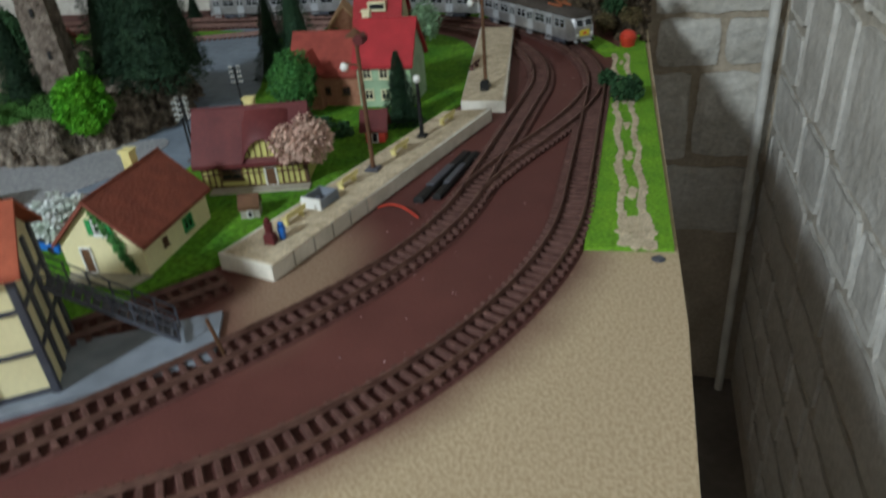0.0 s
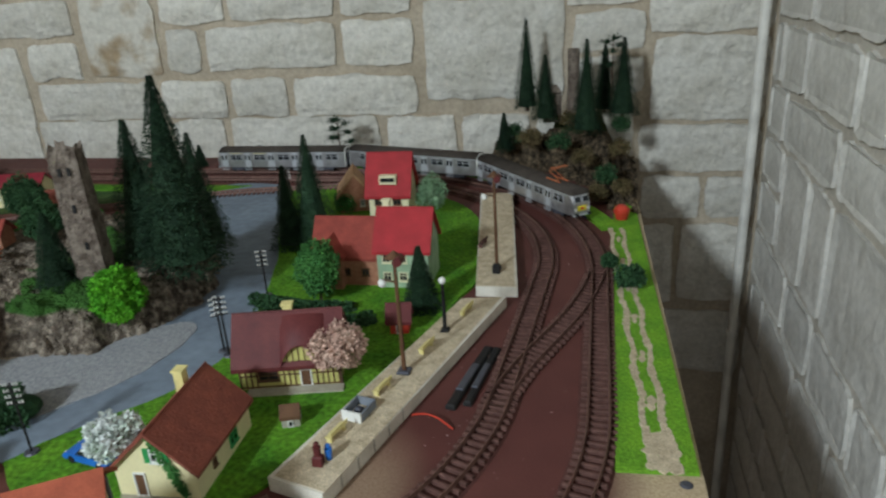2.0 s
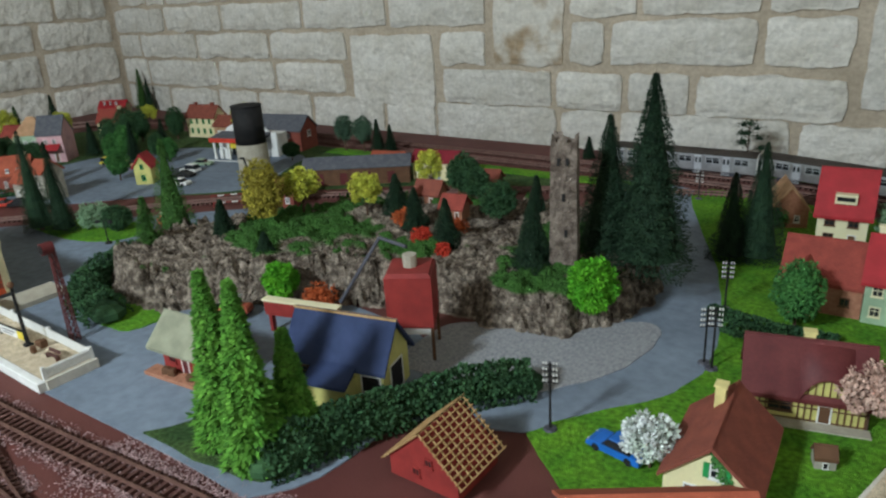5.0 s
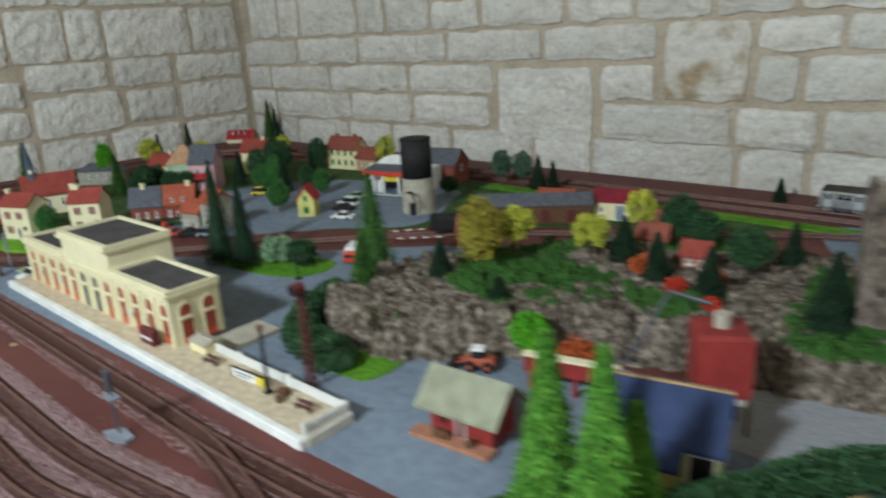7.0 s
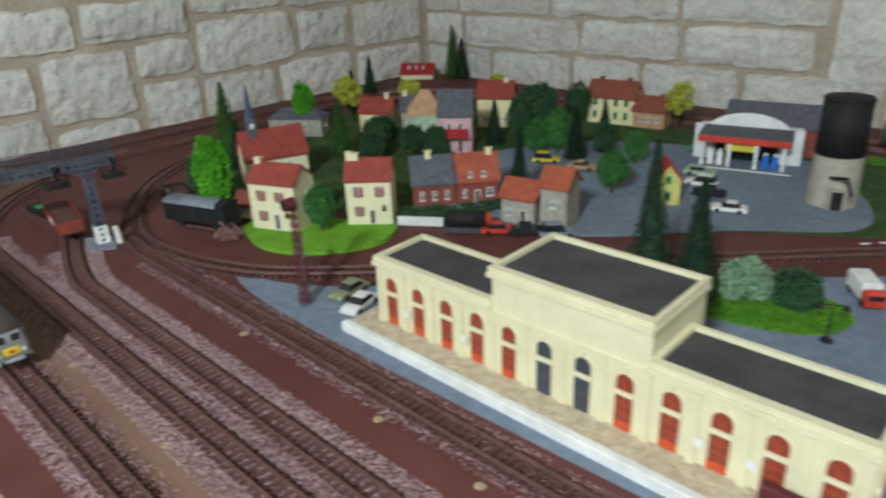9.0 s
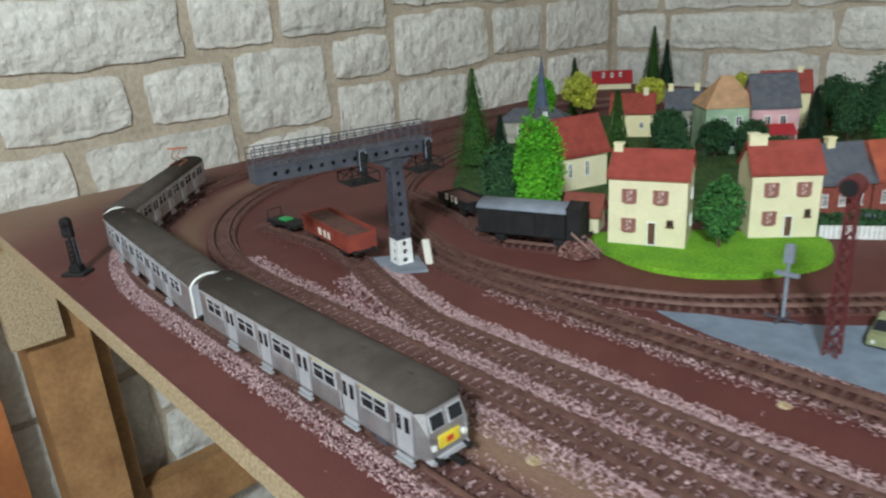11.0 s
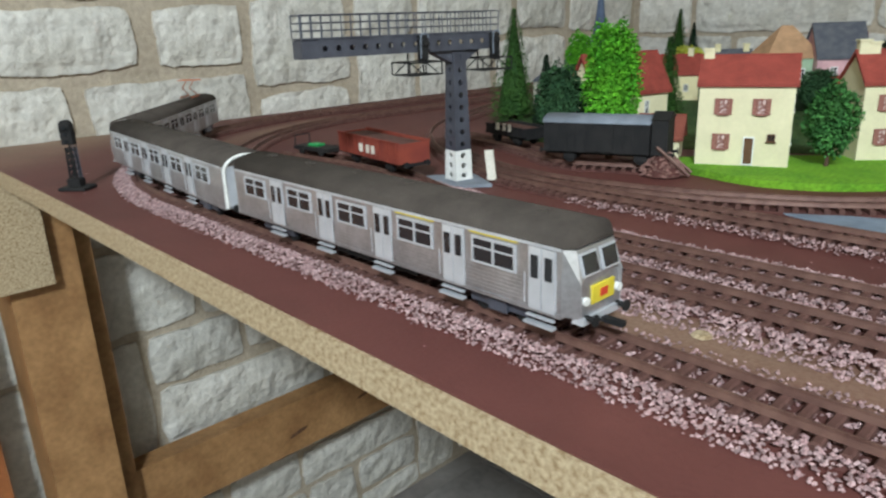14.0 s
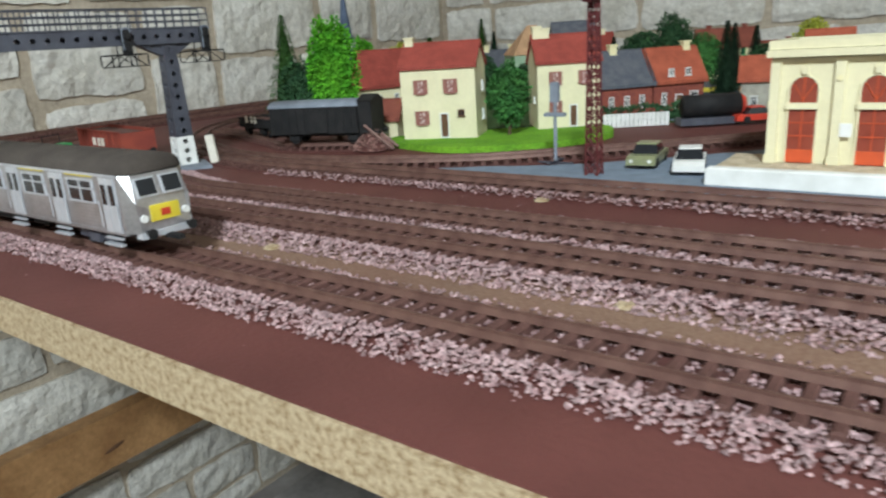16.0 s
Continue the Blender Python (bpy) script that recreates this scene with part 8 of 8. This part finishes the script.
            part("footstep", Form().box(-0.0070, 0.0070, -0.0028, -0.0002, -0.0058, -0.0048).box(-0.0066, 0.0066, -0.0018, -0.0002, -0.0030, -0.0022), FROST, d)
            part("handrail", Form().rod((-0.0074, -0.0014, 0.002), (-0.0074, -0.0014, 0.014), 0.0003, 4).rod((0.0074, -0.0014, 0.002), (0.0074, -0.0014, 0.014), 0.0003, 4), FROST, d)
    part("underframe", Form().box(xa + 0.004, xb - 0.004, -0.0085, 0.0085, 0.0070, 0.0094).box(-0.030, 0.012, -0.0115, 0.0115, 0.0045, 0.0069).box(0.018, 0.034, -0.0115, 0.0115, 0.0050, 0.0069), BLACK, car)
    for u in (-L * 0.34, L * 0.34):
        bogie(car, u)
    for s in (-1, 1):
        xe = x1 if s > 0 else x0
        fm = pose(xe, 0, 0, 0, 0, 90 * s)
        part("coupler", Form().box(-0.0015, 0.0015, -0.010, 0.001, 0.0065, 0.0085), BLACK, car, m=fm)
        for v in (-0.010, 0.010):
            part("buffer", Form().rod((v, 0.001, 0.0105), (v, -0.004, 0.0105), 0.0012, 8).rod((v, -0.004, 0.0105), (v, -0.0047, 0.0105), 0.0024, 10), BLACK, car, m=fm)
        if s == cab:
            tl = math.degrees(math.atan2(0.0035, Z1 - 0.024))
            fm2 = pose(xe, 0, 0.0240, 0, 0, 90 * s) @ pose(0, 0, 0, -tl, 0, 0)
            for v in (-0.0062, 0.0062):
                wd = part("windscreen", Form().box(v - 0.0050, v + 0.0050, -0.0005, 0.0004, 0.0022, 0.0110), FROST, car, m=fm2)
                part("pane", Form().box(v - 0.0042, v + 0.0042, -0.0009, -0.0004, 0.0030, 0.0102), GLASS, wd)
            part("front_panel", Form().chamfer(-0.0070, 0.0070, -0.0007, 0.0003, 0.0150, 0.0222, 0.0002), YELPAINT, car, "yellow front panel", m=fm)
            part("badge", Form().box(-0.0022, 0.0022, -0.0011, -0.0006, 0.0170, 0.0200), REDBRIGHT, car, m=fm)
            for v in (-0.0105, 0.0105):
                part("headlight", Form().rod((v, 0.001, 0.0170), (v, -0.0010, 0.0170), 0.0017, 10), WHITE, car, m=fm)
            part("skirt", Form().box(-0.013, 0.013, -0.001, 0.004, 0.0080, 0.0108), FROST, car, m=fm)
        else:
            ring = Form()
            n = 10
            pts = [(-0.0145, Z0 + 0.001), (-0.0145, 0.030)] + [(-0.0145 * math.cos(math.pi * i / n), 0.033 + 0.0095 * math.sin(math.pi * i / n)) for i in range(n + 1)] + [(0.0145, 0.030), (0.0145, Z0 + 0.001)]
            for p, q in zip(pts, pts[1:]):
                ring.rod((p[0], -0.0006, p[1]), (q[0], -0.0006, q[1]), 0.0011, 6)
            part("end_frame", ring, WHITE, car, "white end frame of the gangway", m=fm)
            part("end_panel", Form().box(-0.0135, 0.0135, -0.0004, 0.0003, 0.011, 0.036), FROST, car, m=fm)
            part("gangway", Form().box(-0.0050, 0.0050, -0.0036, -0.0005, 0.0105, 0.033), GREY, car, m=fm)
    if panto:
        pn = part("pantograph", Form().box(-0.016, 0.016, -0.007, -0.006, 0, 0.002).box(-0.016, 0.016, 0.006, 0.007, 0, 0.002).rod((-0.012, -0.005, 0.002), (0.012, -0.004, 0.011), 0.0006).rod((-0.012, 0.005, 0.002), (0.012, 0.004, 0.011), 0.0006)
                  .rod((0.012, -0.004, 0.011), (-0.006, -0.004, 0.019), 0.0005).rod((0.012, 0.004, 0.011), (-0.006, 0.004, 0.019), 0.0005), COPPER, car, "folding copper-coloured pantograph", m=pose(cab * 0.070, 0, ZT + 0.0008))
        part("bow", Form().box(-0.0075, -0.0055, -0.013, 0.013, 0.019, 0.0200).box(-0.0035, -0.0015, -0.013, 0.013, 0.0188, 0.0198), COPPER, pn)
        for u in (-0.02, 0.02):
            part("insulator", Form().cyl(cab * 0.070 + u * 0.7, 0.0065, ZT - 0.001, ZT + 0.001, 0.0012, n=8), GREY, car)
    return car


GAP, CARL = 0.262, 0.252
s_nose = OUTER.where(-1.65, Y1)
railcar("stainless driving railcar with a yellow nose panel", on_line(OUTER, s_nose - CARL / 2, 0.086), 1, False, True)
railcar("stainless intermediate railcar with white gangway frames", on_line(OUTER, s_nose - CARL / 2 - GAP, 0.086))
railcar("stainless power car with a copper pantograph on its roof", on_line(OUTER, s_nose - CARL / 2 - 2 * GAP, 0.086), -1, True)
s_tail = OUTER.where(0.088, 1.295)
railcar("stainless power car with a copper pantograph on its roof", on_line(OUTER, s_tail + CARL / 2, 0.086), -1, True)
railcar("stainless intermediate railcar with white gangway frames", on_line(OUTER, s_tail + CARL / 2 + GAP, 0.086))
railcar("stainless driving railcar with a yellow nose panel", on_line(OUTER, s_tail + CARL / 2 + 2 * GAP, 0.086), 1, False, True)


def wagon(name, label, m, L, B, H, ma, roof=None, cabin=False, rim=False):
    w = thing(name, label, "wagon", m, "goods wagons")
    part("chassis", Form().box(-L / 2, L / 2, -B * 0.7, B * 0.7, 0.0070, 0.0095), BLACK, w)
    for u in (-L * 0.29, L * 0.29):
        a = part("axle", Form().box(u - 0.005, u + 0.005, -0.0122, -0.0105, 0.003, 0.0075).box(u - 0.005, u + 0.005, 0.0105, 0.0122, 0.003, 0.0075), BLACK, w)
        part("wheelset", Form().wheel(u, -0.0102, -0.0078, 0.0055, 0.0055, 16).wheel(u, 0.0078, 0.0102, 0.0055, 0.0055, 16).rod((u, -0.008, 0.0055), (u, 0.008, 0.0055), 0.001, 6), BLACK, a)
    for s in (-1, 1):
        for v in (-0.010, 0.010):
            part("buffer", Form().rod((s * L / 2, v, 0.0095), (s * (L / 2 + 0.004), v, 0.0095), 0.0012, 7).rod((s * (L / 2 + 0.004), v, 0.0095), (s * (L / 2 + 0.0048), v, 0.0095), 0.0025, 10), BLACK, w)
    z0, z1 = 0.0096, 0.0096 + H
    if roof:
        part("body", Form().box(-L / 2, L / 2 - (0.014 if cabin else 0), -B, B, z0, z1), ma, w)
        n = 10
        pr = [(B + 0.001, z1)] + [(B * 1.06 * math.cos(math.pi * i / n), z1 + 0.0006 + 0.0055 * math.sin(math.pi * i / n)) for i in range(n + 1)] + [(-B - 0.001, z1)]
        part("roof", Form().along(pr, -L / 2 - 0.001, L / 2 - (0.014 if cabin else -0.001)), roof, w, "curved grey roof", True)
        batten = Form().box(-0.0006, 0.0006, -0.0005, 0.0005, z0, z1 - 0.0003).mesh("batten", ma)
        for sy in (-1, 1):
            for k in range(11):
                part("batten", batten, None, w, m=pose(-L / 2 + 0.004 + k * (L - 0.024) / 10, sy * B, 0))
        part("sliding_door", Form().box(-0.012, 0.008, -B - 0.0014, -B - 0.0006, z0 + 0.001, z1 - 0.002), ma, w)
        if cabin:
            part("brake_cabin", Form().box(L / 2 - 0.0125, L / 2, -B, B, z0, z1 + 0.004).along([(-B - 0.001, z1 + 0.0041), (B + 0.001, z1 + 0.0041), (0, z1 + 0.0095)], L / 2 - 0.0135, L / 2 + 0.001), ma, w)
    else:
        t = 0.001
        part("body", Form().box(-L / 2, L / 2, -B, B, z0, z0 + 0.0015).box(-L / 2, L / 2, -B, -B + t, z0 + 0.0015, z1).box(-L / 2, L / 2, B - t, B, z0 + 0.0015, z1).box(-L / 2, -L / 2 + t, -B + t, B - t, z0 + 0.0015, z1).box(L / 2 - t, L / 2, -B + t, B - t, z0 + 0.0015, z1), ma, w)
        rib = Form().box(-0.0007, 0.0007, -0.0007, 0.0007, z0, z1).mesh("rib", ma)
        for sy in (-1, 1):
            for k in range(8):
                part("rib", rib, None, w, m=pose(-L / 2 + 0.003 + k * (L - 0.006) / 7, sy * B, 0))
            part("top_rail", Form().box(-L / 2 - 0.0004, L / 2 + 0.0004, sy * B - 0.0009, sy * B + 0.0009, z1, z1 + 0.0012), ma, w)
        if rim:
            part("load", Form().chamfer(-L / 2 + 0.0012, L / 2 - 0.0012, -B + 0.0012, B - 0.0012, z0 + 0.0016, z1 - 0.001, 0.002), SLEEPER, w, "brown load up to the rim")
            part("lettering", Form().box(-0.012, -0.006, -B - 0.0009, -B - 0.0003, z0 + 0.004, z0 + 0.011).box(0.0, 0.005, -B - 0.0009, -B - 0.0003, z0 + 0.004, z0 + 0.011).box(0.009, 0.014, -B - 0.0009, -B - 0.0003, z0 + 0.004, z0 + 0.011), CREAMEDGE, w, "worn pale lettering bars")
    return w


heap = thing("buffer_stop", "brown gravel heap with slanting struts at the siding end", "buffer stop", pose(-1.795, 0.606, 0.0012, 0, 0, 22))
rng = random.Random(77)
f = Form()
for k in range(300):
    a, q = rng.uniform(0, 2 * math.pi), math.sqrt(rng.random())
    c = Vector((0.019 * q * math.cos(a), 0.016 * q * math.sin(a), 0.021 * (1 - q) ** 0.8))
    e = rng.uniform(0.0012, 0.0022)
    f.add([c + Vector(v) * e for v in ((1, 0, 0), (-0.4, 0.9, 0), (-0.5, -0.8, 0.1), (0.1, 0, 1))], [(0, 2, 1), (0, 1, 3), (1, 2, 3), (2, 0, 3)])
part("gravel", f, HEATH, heap, kind="stuff")
part("core", Form().cyl(0, 0, 0, 0.019, 0.017, 0.002, 14), TRACKBED, heap)
for v in (-0.0075, 0.0075):
    part("strut", Form().rod((-0.004, v, 0.023), (0.022, v, 0.001), 0.0014, 6), RAIL, heap)
wagon("open_wagon", "rust-red open goods wagon with a brown load", on_line(YARD, YARD.where(-1.984, 0.475), 0.03), 0.104, 0.0150, 0.0165, WAGONRED, rim=True)
wagon("covered_wagon", "black covered goods wagon with a brakeman's cabin", pose(-1.842, 0.598, ZR + 0.0032, 0, 0, 20), 0.102, 0.0155, 0.024, BLACK, GREYLT, True)
wagon("flat_wagon", "dark low-sided wagon beside the lawn", pose(-1.970, 0.628, ZR + 0.0032, 0, 0, -14), 0.062, 0.0145, 0.008, BLACK, rim=True)
wagon("tank_wagon", "black wagon on the track by the goods shed", on_line(TOWN_LINE, TOWN_LINE.where(-1.06, 1.115), 0.03), 0.085, 0.0145, 0.018, BLACK, BLACK)
tk = thing("tank_wagon", "black boiler-shaped tank wagon by the fence", "wagon", pose(-1.556, 0.816, 0.002, 0, 0, 36), "goods wagons")
part("boiler", Form().rod((-0.026, 0, 0.017), (0.026, 0, 0.017), 0.0105, 16), BLACK, tk, smooth=True)
part("end_cap", Form().rod((0.026, 0, 0.017), (0.031, 0, 0.017), 0.0105, 16, 0.007), REDBRIGHT, tk, "bright red end")
part("chassis", Form().box(-0.030, 0.030, -0.009, 0.009, 0.0, 0.0065), GREY, tk)
sl = thing("scrap_loco", "small overturned green and black shunter chassis", "locomotive", pose(-2.086, 0.471, 0.0078, 0, 0, 6))
part("frame", Form().box(-0.026, 0.026, -0.010, 0.010, 0.004, 0.0075), BLACK, sl)
part("deck", Form().chamfer(-0.010, 0.004, -0.005, 0.005, 0.0076, 0.0100, 0.001), GREENPAINT, sl)
part("rail", Form().rod((-0.024, -0.009, 0.0076), (-0.024, -0.009, 0.017), 0.0006, 5).rod((-0.024, 0.009, 0.0076), (-0.024, 0.009, 0.017), 0.0006, 5).rod((-0.024, -0.009, 0.017), (-0.024, 0.009, 0.017), 0.0006, 5), BLACK, sl)
for u in (-0.014, 0.014):
    part("wheelset", Form().wheel(u, -0.0102, -0.0078, 0.004, 0.004, 12).wheel(u, 0.0078, 0.0102, 0.004, 0.004, 12), BLACK, sl)


# ---- road vehicles ----
def car(x, y, rot, ma, label, z=0.0013, L=0.046, van=False):
    c = thing("toy_car", label, "car", pose(x, y, z, 0, 0, rot), "model cars")
    B, h = 0.0095, 0.008
    side = [(-L / 2, 0.0026), (L / 2, 0.0026), (L / 2, 0.0060), (L / 2 - 0.004, h), (L * 0.16, h + 0.0004)]
    part("body", Form().add([(x, -B * k, z) for k in (1, -1) for x, z in [(-L / 2, 0.0022), (L / 2, 0.0022), (L / 2, 0.0058), (L / 2 - 0.005, 0.0078), (-L / 2 + 0.003, 0.0080), (-L / 2, 0.0062)]],
                            [(0, 1, 2, 3, 4, 5), (11, 10, 9, 8, 7, 6)] + [((i + 1) % 6, i, 6 + i, 6 + (i + 1) % 6) for i in range(6)]), ma, c)
    t = 0.0165 if van else 0.0135
    b0, b1 = (-L / 2 + 0.002, L * 0.22) if van else (-L * 0.32, L * 0.22)
    cab_ = [(b0, 0.0079), (b1, 0.0079), (b1 - 0.006, t), (b0 + (0.001 if van else 0.006), t)]
    part("cabin", Form().add([(x, -B * 0.9 * k * (1 if z < 0.01 else 0.82), z) for k in (1, -1) for x, z in cab_], [(0, 1, 2, 3), (7, 6, 5, 4)] + [((i + 1) % 4, i, 4 + i, 4 + (i + 1) % 4) for i in range(4)]), GLASS, c)
    part("roof", Form().chamfer(b0 + 0.005, b1 - 0.0058, -B * 0.74, B * 0.74, t, t + 0.0009, 0.0004), ma, c)
    for u in (-L * 0.30, L * 0.31):
        for s in (-1, 1):
            part("wheel", Form().wheel(u, s * B - 0.0012, s * B + 0.0004, 0.0032, 0.0032, 12), BLACK, c)
    for s in (-1, 1):
        part("headlight", Form().rod((L / 2 - 0.001, s * 0.006, 0.0050), (L / 2 + 0.0004, s * 0.006, 0.0050), 0.0013, 8), WHITE, c)


SAGE = mat("sage_car_paint", (0.28, 0.30, 0.16), None, 0.3, scale=60)
for x, y, r, ma, lab, van in ((-1.504, 0.590, 285, WHITE, "white saloon car parked beside the station", False), (-1.537, 0.603, 278, SAGE, "sage green saloon car parked beside the station", False), (-1.324, 1.086, 200, WHITE, "white car by the filling station", False),
                              (-1.372, 1.130, 200, BLACK, "dark car by the filling station", False), (-1.400, 1.165, 190, WHITE, "white van by the filling station", True), (-1.425, 1.215, 20, PALEGREEN, "green car in the forecourt", False), (-1.475, 1.330, 10, GREENPAINT, "turquoise car near the row houses", False),
                              (-1.489, 0.857, 40, BLACK, "dark car parked behind the station", False), (-1.455, 0.876, 42, GREYLT, "grey car behind the station", True), (-1.520, 0.838, 40, REDBRIGHT, "red car beside the tank wagon", False),
                              (-1.047, 0.877, 120, BLUE, "blue car on the forecourt", False), (-0.262, 0.748, 170, BLUE, "bright blue toy car in the garden", False), (-1.655, 1.130, 30, YELPAINT, "yellow bus stop van in the village", True), (-1.585, 1.130, 20, TAN, "tan car in the village", False)):
    car(x, y, r, ma, lab, 0.0035 if x > -0.3 else 0.002, van=van)
for i, (x, y, rr) in enumerate(((-0.60, 0.945, 0.010), (-0.552, 0.925, 0.007), (-0.66, 0.985, 0.012), (-0.575, 0.985, 0.012))):
    leaf_tree(x, y, 0.050, rr * 1.9, rr * 1.15, LEAFRED if i < 2 else LEAFRUST, "small red-orange shrub on the hill", 380 + i, 900, 0.05, "bush", group="hill shrubs")
for u, v, w in ((-0.984, 0.990, 0.010), (-0.968, 0.982, 0.009)):
    cb = thing("crate", "pale wooden crate stacked beside the rocks", "crate", pose(u, v, 0.0032, 0, 0, -35), "crates beside the rocks")
    part("box", Form().chamfer(-w, w, -w * 0.8, w * 0.8, 0, 0.013, 0.0008), TAN, cb)
    for k in (-0.6, 0.6):
        part("slat", Form().box(w * k - 0.001, w * k + 0.001, -w * 0.8 - 0.0008, -w * 0.8 - 0.0001, 0.0005, 0.012), BROWN, cb)
house("hill_hut", "small red roofed hut on the hill", -0.690, 1.085, 10, 0.036, 0.030, 0.018, 0.014, BRICKLT, TERRADK, 0.050, front=(W(-0.008, 0.006), D(0.008, 0.006, 0.012)), group="sheds", category="hut")
house("hill_hut", "small brick hut with a red roof on the hill", -0.615, 1.040, 10, 0.030, 0.026, 0.018, 0.012, BRICKLT, TERRA, 0.052, front=(W(-0.006, 0.006), D(0.008, 0.006, 0.012)), group="sheds", category="hut")
house("barn", "low brown barn behind the hill", -0.740, 1.290, 15, 0.070, 0.040, 0.028, 0.014, BROWN, TERRADK, 0.002, front=(D(0.0, 0.016, 0.02), W(-0.02, 0.012)), category="barn", group="sheds")
ld = thing("wheel_loader", "orange wheel loader with a white cab and black bucket", "wheel loader", pose(-0.731, 0.756, 0.0020, 0, 0, 205))
part("body", Form().chamfer(-0.020, 0.010, -0.008, 0.008, 0.006, 0.014, 0.002), ORANGE, ld)
part("cab", Form().chamfer(-0.008, 0.004, -0.006, 0.006, 0.0141, 0.0225, 0.001), GLASS, ld)
part("cab_roof", Form().chamfer(-0.009, 0.005, -0.007, 0.007, 0.0226, 0.0245, 0.0008), WHITE, ld)
part("arm", Form().rod((0.008, -0.005, 0.012), (0.024, -0.005, 0.006), 0.0012, 6).rod((0.008, 0.005, 0.012), (0.024, 0.005, 0.006), 0.0012, 6), ORANGE, ld)
part("bucket", Form().along([(-0.011, 0.0), (0.011, 0.0), (0.011, 0.010), (-0.011, 0.010)], 0.0225, 0.0245).box(0.0246, 0.032, -0.011, 0.011, 0.0, 0.0015).box(0.0246, 0.030, -0.011, -0.0098, 0.0016, 0.009).box(0.0246, 0.030, 0.0098, 0.011, 0.0016, 0.009), BLACK, ld)
for u in (-0.013, 0.006):
    for v in (-0.009, 0.009):
        w = part("wheel", Form().wheel(u, v - 0.0022, v + 0.0022, 0.0058, 0.0058, 16), BLACK, ld)
        part("rim", Form().wheel(u, v - 0.0026, v + 0.0026, 0.0058, 0.0026, 12), ORANGE, w)

lr = thing("lorry", "toy lorry with a red cab and white box", "lorry", pose(-1.118, 0.928, 0.002, 0, 0, 304))
part("cab", Form().chamfer(0.012, 0.024, -0.0095, 0.0095, 0.003, 0.019, 0.003), REDBRIGHT, lr)
part("windscreen", Form().box(0.0241, 0.0246, -0.0075, 0.0075, 0.0105, 0.0155), GLASS, lr)
part("box", Form().chamfer(-0.026, 0.0110, -0.0100, 0.0100, 0.0055, 0.0230, 0.0012), WHITE, lr, "white cargo box")
part("chassis", Form().box(-0.025, 0.023, -0.006, 0.006, 0.0030, 0.0054), BLACK, lr)
for u in (-0.017, 0.016):
    for v in (-0.0088, 0.0088):
        part("wheel", Form().wheel(u, v - 0.0014, v + 0.0014, 0.0036, 0.0036, 12), BLACK, lr)
cw = thing("crate_trailer", "dark green flat trailer carrying two tan crates", "trailer", pose(-0.967, 0.964, 0.003, 0, 0, 58))
part("deck", Form().chamfer(-0.032, 0.032, -0.012, 0.012, 0.0025, 0.0085, 0.001), LEAFDK, cw)
for u in (-0.013, 0.013):
    part("crate", Form().chamfer(u - 0.010, u + 0.010, -0.009, 0.009, 0.0086, 0.0180, 0.001), TAN, cw, "tan crate")
for u in (-0.020, 0.020):
    for v in (-0.010, 0.010):
        part("wheel", Form().wheel(u, v - 0.0012, v + 0.0012, 0.0030, 0.0030, 10), BLACK, cw)
